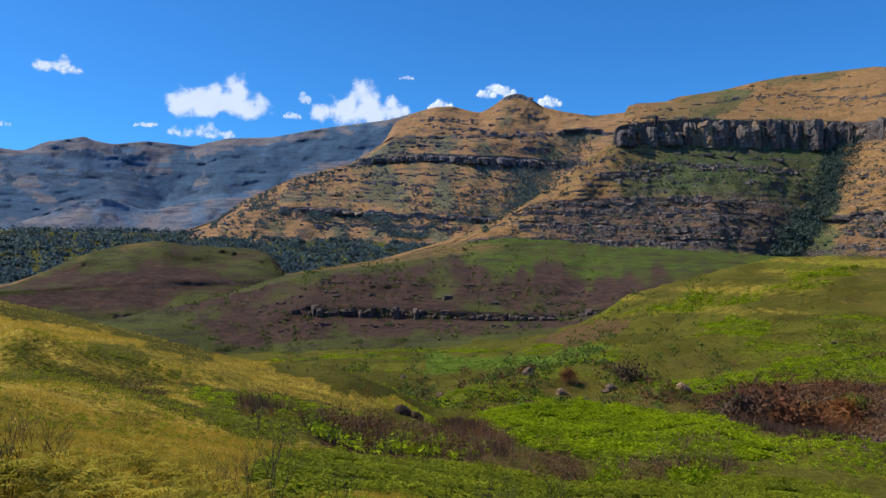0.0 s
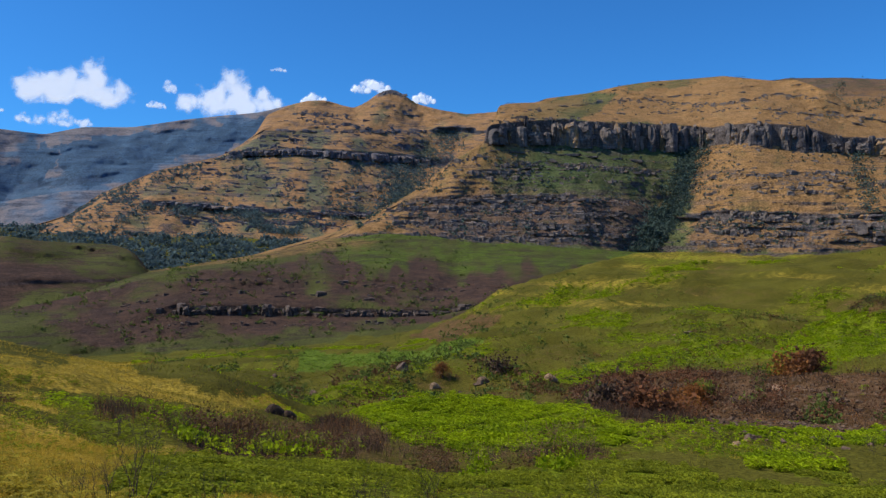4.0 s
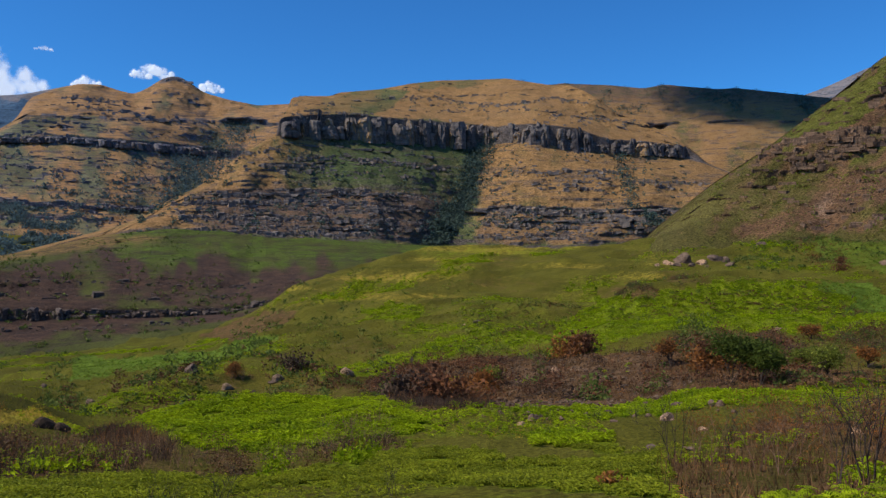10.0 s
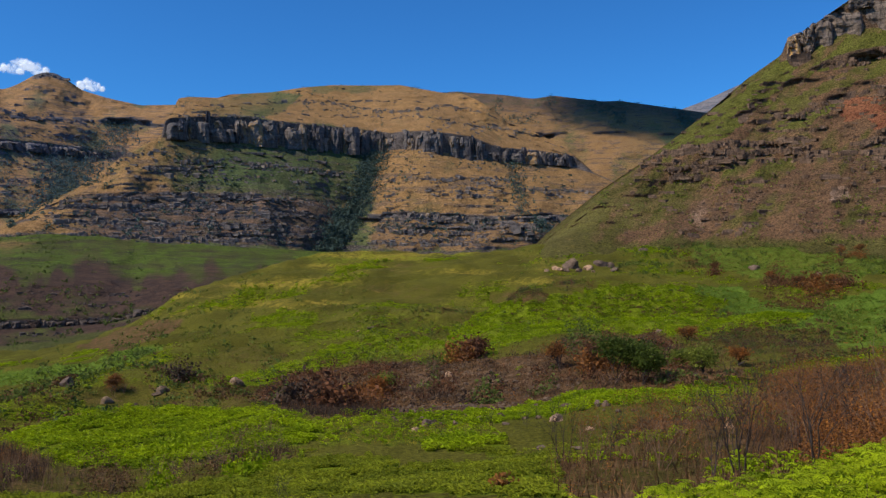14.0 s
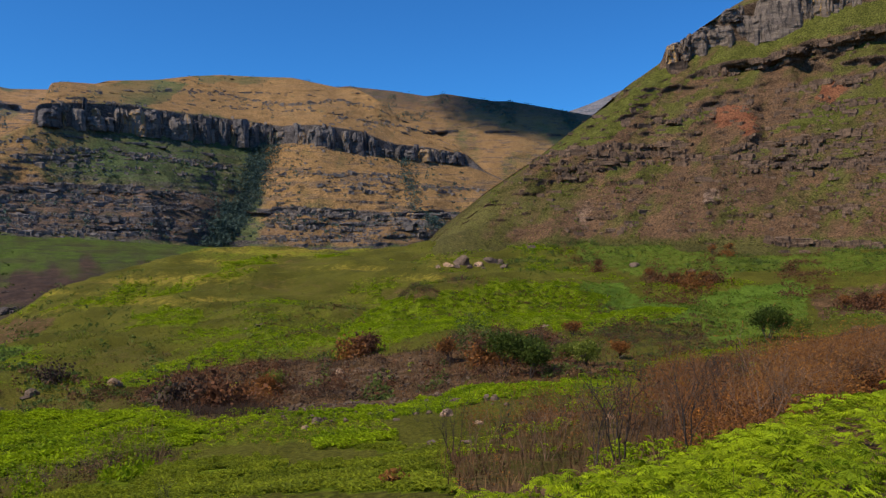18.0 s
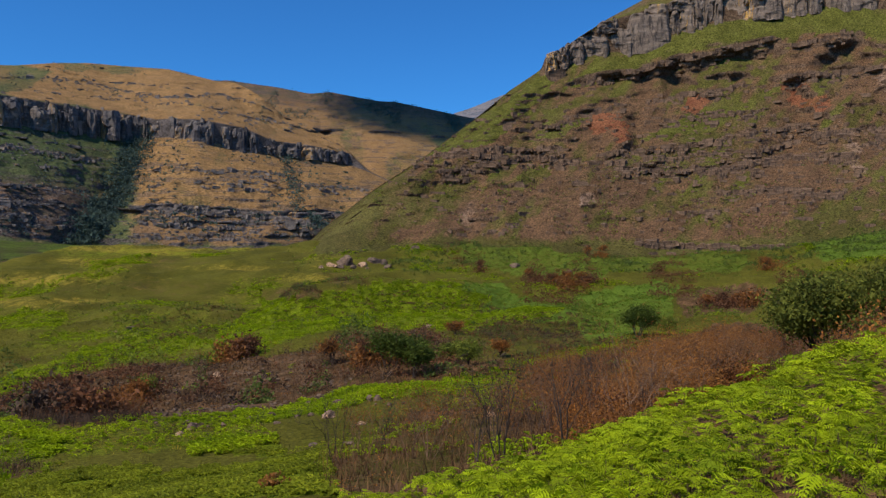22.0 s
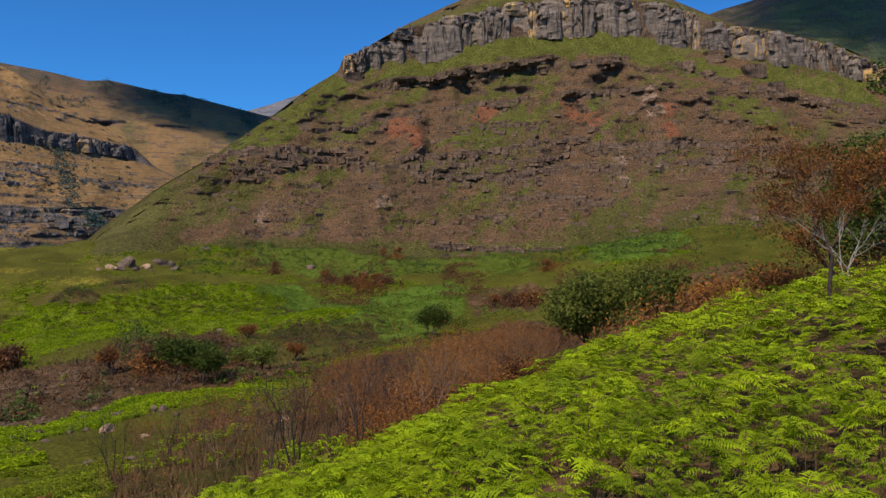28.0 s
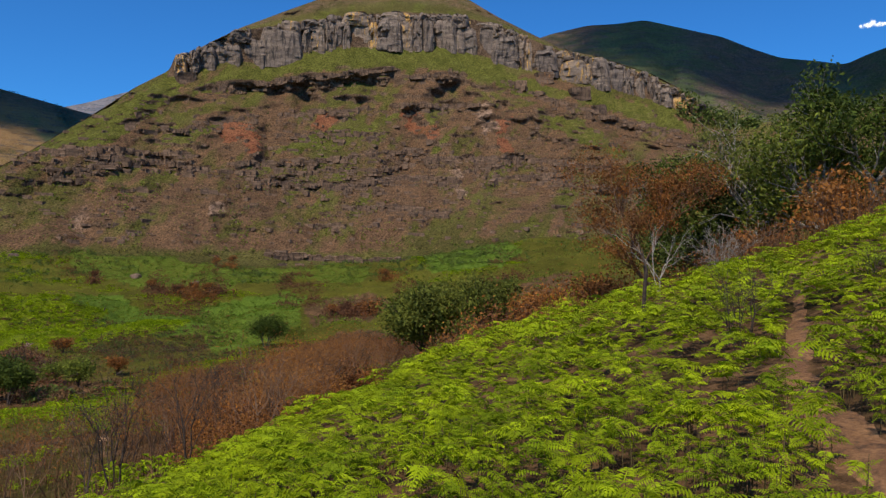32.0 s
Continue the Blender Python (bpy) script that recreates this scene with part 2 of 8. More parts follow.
# ---- the land, as slopes seen round the viewpoint: each line is an edge (azimuth, elevation in degrees; azimuth, metres) ----
def slope_sheet(az, edges, soft=0.6, rough=0.0, lumps=0.0, gully=0.0, strata=0.0, layer=12.0, seed=1, melt=-999.0, calm=(99, 99)):
    """Points of a slope that climbs from edge to edge. edges: (elevation keys, distance keys, rows up to the next edge).
    rough and lumps: relief in parts of the distance; gully: ribs down the slope; strata: ledges of that depth in metres, one every `layer` metres of height."""
    els = [line(az, e[0], soft) for e in edges]
    ds = [line(az, e[1], soft * 2) for e in edges]
    d_rows, z_rows, band = [], [], []
    for k in range(len(edges) - 1):
        n = edges[k][2]
        for s in np.arange(n) / n:
            z0, z1 = EYE + ds[k] * np.tan(np.radians(els[k])), EYE + ds[k + 1] * np.tan(np.radians(els[k + 1]))
            d_rows.append(ds[k] + (ds[k + 1] - ds[k]) * s)
            z_rows.append(z0 + (z1 - z0) * s)
            band.append(k + s)
    d_rows.append(ds[-1]), z_rows.append(EYE + ds[-1] * np.tan(np.radians(els[-1]))), band.append(len(edges) - 1)
    d, z, band = np.array(d_rows), np.array(z_rows), np.array(band)[:, None] + 0 * az[None, :]
    # the flank left of `melt` runs on without ledges
    even = 1 - smooth01(az, melt - 4, melt)[None, :]
    ds_, zs_ = d.copy(), z.copy()
    for _ in range(60):
        ds_[1:-1], zs_[1:-1] = 0.25 * (ds_[:-2] + ds_[2:]) + 0.5 * ds_[1:-1], 0.25 * (zs_[:-2] + zs_[2:]) + 0.5 * zs_[1:-1]
    top = np.argmax(z / d, axis=0)
    low = np.arange(len(d))[:, None] < (top - 6)[None, :]
    d, z = np.where(low, d + even * (ds_ - d), d), np.where(low, z + even * (zs_ - z), z)
    a = np.radians(az)[None, :]
    x, y = d * np.sin(a), d * np.cos(a)
    elev = (z - EYE) / d
    # relief dies down beside the cliff
    loose = 1 - 0.85 * smooth01(band, calm[0] - 0.5, calm[0]) * (1 - smooth01(band, calm[1], calm[1] + 0.6))
    if lumps or rough:
        push = lumps * fbm(x / (0.12 * d.mean()), y / (0.12 * d.mean()), z / (0.12 * d.mean()), 3, seed) + rough * fbm(x / (0.02 * d.mean()), y / (0.02 * d.mean()), z / (0.02 * d.mean()), 4, seed + 9)
        d = d * (1 + loose * push)
    if gully:
        ribs = fbm(a * 180 / math.pi / 3.2 + 0.5 * vnoise(band * 0.9, a * 12, 0, seed), band * 0.7, 0, 2, seed + 20)
        d = d * (1 + loose * gully * ribs)
    z = EYE + elev * d
    if strata:
        phase = z / layer + 0.5 * fbm(x / 160, y / 160, 0 * z, 2, seed + 40)
        saw = phase - np.floor(phase)
        keep = smooth01(vnoise(x / 120, y / 120, np.floor(phase) * 3.7, seed + 41), -0.25, 0.5)
        d = d + loose * strata * keep * (np.where(saw < 0.75, saw / 0.75, (1 - saw) / 0.25) - 0.5) * 2
        z = EYE + elev * d
    x, y = d * np.sin(a), d * np.cos(a)
    return np.stack([x, y, z], axis=-1), band, elev


def both(*rows):
    """Splits (azimuth, elevation, metres) rows into the two key lists of an edge."""
    return [(r[0], r[1]) for r in rows], [(r[0], r[2]) for r in rows]


def spread(az, lo, hi, fade=2.0):
    """1 between two azimuths, fading outside."""
    return smooth01(az, lo - fade, lo) * (1 - smooth01(az, hi, hi + fade))


# the ground: one sheet from the viewpoint's feet to the horizon
AZ_G = np.concatenate([np.arange(-180, -36, 2.0), np.arange(-36, 112, 0.2), np.arange(112, 180, 2.0)])
GROUND_EDGES = [
    both((-180, -89.9, 0.003), (180, -89.9, 0.003)) + (1,),
    both((-180, -70, 0.6), (180, -70, 0.6)) + (6,),
    both((-180, -26, 2.6), (-35, -34, 2.6), (0, -37, 2.6), (20, -37, 2.6), (66, -35, 2.6), (107, -32, 2.6), (180, -26, 2.6)) + (8,),
    both((-180, -15, 6), (-35, -22, 6), (0, -26, 6), (20, -26.5, 6), (45, -24.5, 6), (66, -22, 6), (86, -21, 6), (107, -19.5, 6), (180, -15, 6)) + (22,),
    both((-180, 10, 32), (-80, -2, 20), (-35, -16, 10), (-20, -19, 10), (-8, -24, 10), (0, -26, 10), (10, -27, 10), (20, -27, 10), (33, -25, 10), (43, -21.3, 11), (50, -19.8, 12),
         (58, -16.8, 14), (66, -12.4, 17), (77.5, -7.5, 21), (86, -4.9, 24), (94, -2.1, 27), (101, 0.2, 29), (107, 2.8, 30), (120, 7, 32), (180, 10, 32)) + (30,),
    both((-180, 10, 60), (-80, 3, 50), (-35, -7.5, 45), (-20, -11, 42), (-8, -14, 38), (0, -15.3, 38), (10, -17, 38), (20, -16.3, 40), (33, -16, 40), (41, -15.8, 40), (50, -14.8, 42),
         (58, -13.7, 42), (66, -12, 42), (77, -9.3, 45), (86, -7, 48), (94, -4.5, 50), (101, -1.5, 52), (107, 1.5, 54), (120, 7, 55), (180, 10, 60)) + (16,),
    both((-180, 10, 90), (-80, 4, 80), (-35, -5, 70), (-20, -8.5, 65), (-10, -11.5, 60), (0, -13.3, 60), (6, -13.6, 62), (10, -14.1, 64), (15, -13.4, 66), (21, -12.6, 68), (33, -12.8, 66),
         (45, -12, 62), (55, -11.2, 62), (66, -10, 62), (77, -8, 66), (90, -5, 72), (101, -2.2, 75), (107, 0.5, 76), (120, 6, 80), (180, 10, 90)) + (16,),
    both((-180, 10, 120), (-80, 4, 110), (-35, -3.2, 95), (-20, -6.5, 88), (-12, -9, 85), (-5, -11.2, 82), (0, -12, 80), (2.4, -11.4, 82), (5.7, -10.8, 85), (9, -10.4, 88), (13, -10.6, 90), (17, -10.9, 92),
         (21, -10.9, 92), (29, -11.1, 92), (39, -11.3, 90), (44, -10.1, 86), (47, -10.4, 84), (54, -10.4, 82), (62, -9.6, 82), (70, -8.2, 84), (80, -6.2, 90), (90, -4.3, 98), (101, -1.5, 105), (107, 0, 108), (120, 5, 110), (180, 10, 120)) + (12,),
    both((-180, 10, 150), (-80, 4, 140), (-36, -0.6, 128), (-30, -2.4, 125), (-23.4, -4.5, 120), (-16.6, -6.5, 115), (-13.9, -7.15, 112), (-10, -7.2, 112), (-7.7, -7.4, 112), (-5.7, -8.2, 110), (-3.5, -9.4, 108), (-1.6, -11, 105), (0, -12, 105), (2, -11.9, 108),
         (9, -11.4, 112), (17, -11.4, 112), (29, -11.4, 108), (39, -11.2, 104), (45, -10, 106), (54, -9.3, 108), (66, -8, 110), (77, -6.2, 115), (90, -4.2, 125), (101, -1.2, 130), (120, 5, 140), (180, 10, 150)) + (14,),
    both((-180, 10, 190), (-80, 3, 180), (-36, -3, 165), (-20, -7.8, 155), (-10, -9, 150), (-2, -10, 145), (2, -10.2, 140), (9, -9.9, 138), (20, -10.2, 130), (29, -10, 124), (39, -9.4, 118),
         (45, -8.6, 122), (54, -8.3, 128), (66, -7.2, 130), (77, -5.6, 140), (90, -4, 150), (101, -1.2, 155), (120, 5, 160), (180, 10, 190)) + (20,),
    both((-180, 10, 260), (-80, 2, 240), (-36, -6, 230), (-20, -8, 220), (-10, -8.3, 210), (0, -8.5, 190), (6, -8.4, 175), (12, -8.25, 168), (20.6, -8.8, 160), (27, -8, 155), (33, -7.4, 150),
         (41, -6.2, 150), (46, -6.4, 152), (54, -6.6, 160), (62, -6.2, 170), (70, -5, 180), (77, -4.2, 190), (90, -3, 200), (101, -0.8, 205), (120, 5, 210), (180, 10, 260)) + (44,),
    both((-180, 11, 360), (-80, 0, 400), (-36, -7, 400), (-20, -7.6, 400), (-12, -7.2, 390), (0, -7, 350), (6, -6.8, 330), (12, -5.2, 320), (20, -4.2, 310), (30, -3.6, 300), (40, -3, 290), (50, -2.6, 280),
         (60, -2.4, 280), (70, -2.2, 290), (80, -1.2, 300), (90, 0, 300), (101, 1, 300), (120, 5, 300), (180, 11, 360)) + (26,),
    both((-180, 12, 450), (-80, -3, 600), (-36, -6.5, 600), (-14, -6.7, 560), (-3.6, -6.5, 540), (4.9, -5.9, 500), (8, -5.5, 470), (11.5, -3.7, 450), (14.4, -1.85, 450), (17, -1.2, 450), (21, -0.2, 455), (24, 0.32, 460), (27, 0.48, 470),
         (33, 0.47, 470), (37.6, 0.57, 450), (41, 0.9, 430), (46, 0.4, 420), (58, 0.1, 420), (67, 0, 430), (74, 0, 440), (78, 1.0, 440), (82, 1.5, 440), (90, 2, 440), (101, 3, 440), (120, 7, 440), (180, 12, 450)) + (10,),
    both((-180, 10, 800), (-80, -3, 1000), (-36, -4.6, 1050), (-20, -4.4, 1000), (-8, -5.2, 900), (5, -5, 800), (12, -4.5, 760), (20, -3.2, 750), (30, -2.2, 750), (40, -1.5, 700), (60, -1.5, 650), (100, -1, 650), (180, 10, 800)) + (8,),
    both((-180, 8, 1600), (-80, 0, 1700), (-36, -0.4, 1700), (-20, -0.3, 1700), (-8, -0.4, 1600), (5, -0.9, 1500), (20, -0.5, 1400), (60, -1, 1300), (180, 8, 1600)) + (8,),
    both((-180, 8, 2500), (-80, 2, 2600), (-36, 2.1, 2600), (-8, 1.9, 2400), (10, 1, 2300), (45, 0.5, 2100), (90, 3, 2100), (180, 8, 2500)) + (5,),
    both((-180, 6, 4700), (-80, 2.2, 4700), (60, 2.2, 4700), (180, 6, 4700)) + (1,),
]


# hummocks: azimuth, elevation of the crest and its distance; then the widths of the near face and the far slope
HUMMOCKS = (
    (((37.5, -2.9, 225), (39.3, -2.5, 225), (44.3, -2.1, 230), (50.1, -2.5, 235), (54.0, -4.1, 225)), 26, 45),
    (((50.8, -5.7, 175), (54.3, -4.8, 180), (58.4, -4.4, 185), (61, -5.0, 185)), 16, 30),
    (((55.4, -8.2, 138), (58.4, -7.2, 142), (61.5, -6.4, 148), (65, -6.2, 155)), 10, 22),
    (((49.6, -9.1, 108), (53.3, -8.5, 110), (56.7, -9.0, 110)), 7, 16),
    (((18.5, -8.8, 172), (23.5, -7.3, 185), (29.3, -6.1, 200), (34.6, -4.7, 225)), 18, 40),
    (((27, -5.9, 235), (31.7, -5.2, 245), (37.4, -4.4, 250), (41.5, -3.8, 255)), 16, 30),
    (((0.5, -9.8, 132), (6.8, -8.35, 150), (12.4, -8.3, 154), (17.8, -8.9, 150)), 15, 30),
    (((-30, -4.4, 70), (-25.5, -5.9, 72), (-20.6, -7.1, 75), (-15.5, -9.2, 76)), 9, 18),
    (((-33, -8.6, 36), (-30, -8.4, 38), (-25, -9.4, 40), (-19.7, -10.7, 42), (-13.8, -12.2, 44), (-9.2, -13.4, 46)), 11, 16),
    (((-25, -5.6, 96), (-19.6, -7.2, 96), (-15, -8.1, 96), (-11, -8.4, 96), (-6, -9.1, 94)), 8, 14),
)


def hummock_lift(az, d, z):
    """Adds the hummocks: the new heights, and how far a place lies on a crest or on a near face."""
    crest, face = 0 * z, 0 * z
    for keys, near, far in HUMMOCKS:
        k = np.array(keys)
        dc, ec = np.interp(az, k[:, 0], k[:, 2])[None, :], np.interp(az, k[:, 0], k[:, 1])[None, :]
        end = (smooth01(az, k[0, 0] - 1.5, k[0, 0] + 1.5) * (1 - smooth01(az, k[-1, 0] - 1.5, k[-1, 0] + 1.5)))[None, :]
        base = np.array([np.interp(dc[0, i], d[:, i], z[:, i]) for i in range(len(az))])[None, :]
        lift = np.clip(EYE + dc * np.tan(np.radians(ec)) - base, 0.0, 9.0) + 0.4
        t = d - dc
        shape = np.where(t < 0, smooth01(t, -near, 0), 1 - smooth01(t, 0, far)) * end
        z = z + lift * shape
        crest = np.maximum(crest, end * smooth01(t, -near * 0.45, -near * 0.1) * (1 - smooth01(t, far * 0.5, far)))
        face = np.maximum(face, end * smooth01(t, -near * 1.3, -near * 0.9) * (1 - smooth01(t, -near * 0.5, -near * 0.2)))
    return z, crest, face


def ground_points(az):
    """The ground's points over azimuths, with the band each one lies in."""
    d_rows, z_rows, band = [], [], []
    fine = np.arange(-180, 180.01, 0.12)
    def at(keys, width):
        return np.interp(az, fine, line(fine, keys, width))
    elv, dst = [at(e[0], 0.5) for e in GROUND_EDGES], [at(e[1], 1.2) for e in GROUND_EDGES]
    zs = [EYE + d * np.tan(np.radians(e)) for d, e in zip(dst, elv)]
    for k in range(len(zs) - 1):
        n = GROUND_EDGES[k][2]
        for s in np.arange(n) / n:
            d_rows.append(dst[k] + (dst[k + 1] - dst[k]) * s)
            # rounded rather than broken at the edges
            z_rows.append(zs[k] + (zs[k + 1] - zs[k]) * s)
            band.append(k + s)
    d_rows.append(dst[-1]), z_rows.append(zs[-1]), band.append(len(zs) - 1.0)
    d, z = np.array(d_rows), np.array(z_rows)
    zz = z.copy()
    for _ in range(2):
        zz[1:-1] = 0.25 * zz[:-2] + 0.5 * zz[1:-1] + 0.25 * zz[2:]
    z[3:] = zz[3:]
    a = np.radians(az)[None, :]
    x, y = d * np.sin(a), d * np.cos(a)
    wave = np.clip(d / 60, 0.02, 1.0)
    z = z + wave * (0.55 * fbm(x / 13, y / 13, 0 * x, 4, 3) + 2.4 * smooth01(d, 110, 260) * fbm(x / 42, y / 42, 0 * x, 4, 5, 0.55) + 1.0 * smooth01(d, 130, 180) * (1 - smooth01(d, 380, 440)) * fbm(x / 17, y / 17, 0 * x, 3, 6)) + 0.05 * smooth01(d, 2, 6) * fbm(x / 1.1, y / 1.1, 0 * x, 3, 8)
    z, crest, face = hummock_lift(az, d, z)
    # little terraces worn by grazing on the open knoll
    worn = smooth01(d, 150, 220) * (1 - smooth01(d, 520, 700))
    steps = z / 2.6 + 0.6 * fbm(x / 40, y / 40, 0 * x, 2, 17)
    saw = steps - np.floor(steps)
    z = z + worn * 1.1 * (smooth01(saw, 0.55, 1.0) - saw)
    return np.stack([x, y, z], axis=-1), np.array(band)[:, None] + 0 * az[None, :], d, (z - EYE) / d, crest, face


g_xyz, g_band, g_d, g_el, g_crest, g_face = ground_points(AZ_G)
g_eld = np.degrees(np.arctan(g_el))
nx, ny = g_xyz[..., 0], g_xyz[..., 1]
azg = AZ_G[None, :] + 0 * g_d
g_true_az, g_true_band = azg, g_band
g_band = g_band - 1
azg = azg + smooth01(g_band, 3.3, 3.8) * 2.6 * fbm(nx / 16, ny / 16, 0 * nx, 3, 32)
g_band = g_band + smooth01(g_band, 3.3, 3.8) * 0.16 * fbm(nx / 11, ny / 11, 0 * nx, 3, 33)
patch = fbm(nx / 22, ny / 22, 0 * nx, 3, 31)
fern_on = smooth01(azg, 40, 48) * (1 - smooth01(g_band, 3.0, 3.25)) * 0.35
fern_on = np.maximum(fern_on, spread(azg, -10, 44, 4) * smooth01(g_band, 3.2, 3.6) * (1 - smooth01(g_band, 4.05, 4.25)))
fern_on = np.maximum(fern_on, spread(azg, 4, 22, 2) * smooth01(g_band, 5.0, 5.15) * (1 - smooth01(g_band, 6.0, 6.3)))
fern_on = np.maximum(fern_on, spread(azg, 20, 42, 3) * smooth01(g_band, 5.1, 5.9) * (1 - smooth01(g_band, 6.05, 6.2)) * 0.9)
fern_on = np.maximum(fern_on, spread(azg, 40, 62, 3) * smooth01(g_band, 5.4, 5.8) * (1 - smooth01(g_band, 6.2, 6.5)) * 0.85)
fern_on = np.maximum(fern_on, spread(azg, 28, 75, 8) * smooth01(g_band, 8.9, 9.3) * (1 - smooth01(g_band, 9.9, 10.4)) * (0.62 + 0.35 * patch))
fern_on = np.maximum(fern_on, spread(azg, 6, 30, 8) * smooth01(g_band, 8.8, 9.1) * (1 - smooth01(g_band, 9.5, 10.2)) * (0.5 + 0.4 * patch))
fern_on = np.maximum(fern_on, spread(azg, -14, -4, 3) * smooth01(g_band, 4.6, 5.0) * (1 - smooth01(g_band, 5.6, 6.0)) * 0.55)
fern_on = np.maximum(fern_on, spread(azg, 24, 58, 4) * smooth01(g_band, 3.3, 3.7) * (1 - smooth01(g_band, 6.0, 6.4)) * np.clip(0.5 + 0.75 * fbm(nx / 9, ny / 9, 0 * nx, 3, 38), 0, 1))
burnt_on = spread(azg, 19, 50, 5) * smooth01(g_band, 6.9, 7.4) * (1 - smooth01(g_band, 8.7, 9.1)) * 0.95
burnt_on = np.maximum(burnt_on, spread(azg, 50, 108, 8) * smooth01(g_band, 3.1, 3.5) * (1 - smooth01(g_band, 5.0, 6.0)) * np.clip(0.75 + 0.5 * fbm(nx / 10, ny / 10, 0 * nx, 3, 39), 0, 1))
burnt_on = np.maximum(burnt_on, spread(azg, -9, 21, 3) * smooth01(g_band, 4.15, 4.35) * (1 - smooth01(g_band, 5.0, 5.2)) * (0.28 + 0.3 * patch))
burnt_on = np.maximum(burnt_on, spread(azg, -2, 16, 3) * smooth01(g_band, 7.3, 7.8) * (1 - smooth01(g_band, 8.4, 8.8)) * 0.55)
burnt_on = np.maximum(burnt_on, spread(azg, 4, 12, 2) * smooth01(g_band, 9.6, 9.9) * (1 - smooth01(g_band, 10.6, 10.9)) * 0.55)
burnt_on = np.maximum(burnt_on, spread(azg, 50, 120, 8) * (1 - smooth01(g_band, 3.0, 3.25)) * smooth01(g_band, 1.5, 2) * 0.6)
fern_on = np.maximum(fern_on, spread(azg, 22, 80, 8) * smooth01(g_band, 9.0, 9.6) * 0.6 * smooth01(fbm(nx / 70, ny / 70, g_xyz[..., 2] / 5, 3, 36), 0.0, 0.6))
burnt_on = np.maximum(burnt_on, spread(azg, 4, 80, 6) * smooth01(g_band, 8.8, 9.4) * (1 - smooth01(g_band, 10.6, 11)) * 0.7 * smooth01(fbm(nx / 38, ny / 38, g_xyz[..., 2] / 6, 3, 37), 0.3, 0.7))
fern_on = np.maximum(fern_on * (1 - 0.6 * g_face), 0.9 * g_crest * smooth01(azg, 10, 20))
burnt_on = np.maximum(burnt_on, 0.42 * g_face * smooth01(azg, 10, 20))
dry_on = spread(azg, -36, -6, 6) * smooth01(g_band, 2.6, 3.0) * (1 - smooth01(g_band, 7.0, 7.2)) * (0.6 + 0.6 * patch)
dry_on = dry_on * (1 - 0.3 * g_face) * (1.0 + 0.4 * fbm(nx / 3.2, ny / 3.2, 0 * nx, 3, 261) + 0.25 * fbm(nx / 0.9, ny / 0.9, 0 * nx, 2, 262))
dry_on = np.maximum(dry_on, spread(azg, 8, 40, 5) * smooth01(g_band, 9.6, 10.4) * (0.1 + 0.2 * patch))
azg, g_band = g_true_az, g_true_band - 1


# ---- ground cover in patches, by the azimuth and elevation of their corners ----
def inside(corners, a, e):
    """Which places lie within a patch."""
    hit = np.zeros(a.shape, bool)
    for (a0, e0), (a1, e1) in zip(corners, corners[1:] + corners[:1]):
        if e0 != e1:
            hit ^= ((e0 > e) != (e1 > e)) & (a < (a1 - a0) * (e - e0) / (e1 - e0) + a0)
    return hit


c_az = azg + 0.35 * fbm(azg / 1.1, g_eld / 0.5, 0 * nx, 3, 201)
c_el = g_eld + 0.14 * fbm(azg / 1.3, g_eld / 0.5, 0 * nx, 3, 203)
beyond = (g_band > 3.15) | (azg < 38)
open_land = spread(azg, -12, 82, 3) * smooth01(g_band, 3.1, 3.3)
fern_on, burnt_on = fern_on * (1 - 0.65 * open_land), burnt_on * (1 - 0.8 * open_land)
fern_on = np.maximum(fern_on, open_land * (0.22 + 0.3 * patch))
lush_on, scrub_on = 0 * nx, 0 * nx
COVER = {"fern": (1, 0, 0, 0, 0), "grass": (0.66, 0, 0.2, 0, 0), "lush": (0, 0, 0, 1, 0), "scrub": (0.2, 0.82, 0, 0, 1), "burnt": (0, 1, 0, 0, 0.03), "dark": (0.1, 0.5, 0, 0, 0.05), "dry": (0, 0, 1, 0, 0), "olive": (0.1, 0.15, 0.15, 0, 0)}


def cover(kind, strength, corners):
    """Lays one kind of growth over a patch of the ground."""
    here = inside(corners, c_az, c_el) & beyond & (g_d < 520)
    for layer, share in zip((fern_on, burnt_on, dry_on, lush_on, scrub_on), COVER[kind]):
        layer[here] = share * strength


cover("olive", 0.9, ((-30.1, -1.85), (-25.8, -3.45), (-19.7, -5.23), (-14.7, -6.99), (-18.2, -7.1), (-23, -4.96), (-30.1, -3.57)))
cover("olive", 0.8, ((-25.1, -5.18), (-21.9, -5.77), (-20.8, -6.91), (-22.3, -7.23), (-24.8, -6.03)))
cover("olive", 0.8, ((-30.1, -6.94), (-25.8, -7.03), (-21.2, -8.83), (-15, -11.3), (-16.6, -11.49), (-22.2, -9.33), (-26.8, -7.9), (-30.1, -7.77)))
cover("fern", 0.36, ((-19.7, -7.55), (-15.1, -8.26), (-9.4, -10.62), (-4, -11.54), (-5.2, -12.45), (-9.4, -11.94), (-11, -13.26), (-14.6, -12.49), (-16.6, -11.33)))
cover("dry", 0.6, ((-16.6, -6.6), (-13.9, -7.2), (-9.4, -7.6), (-5.2, -8.5), (-3.6, -9.8), (-6.1, -10.3), (-11.8, -9.7), (-19.7, -8.33)))
cover("scrub", 0.6, ((-15.4, -9.99), (-14.3, -9.68), (-12, -10.53), (-12.6, -11.3), (-15, -10.95)))
cover("dark", 0.25, ((-13.1, -7.28), (-9.4, -7.29), (-5.7, -8.38), (-3.3, -9.44), (-4, -10), (-7.7, -9.37), (-12.3, -7.91)))
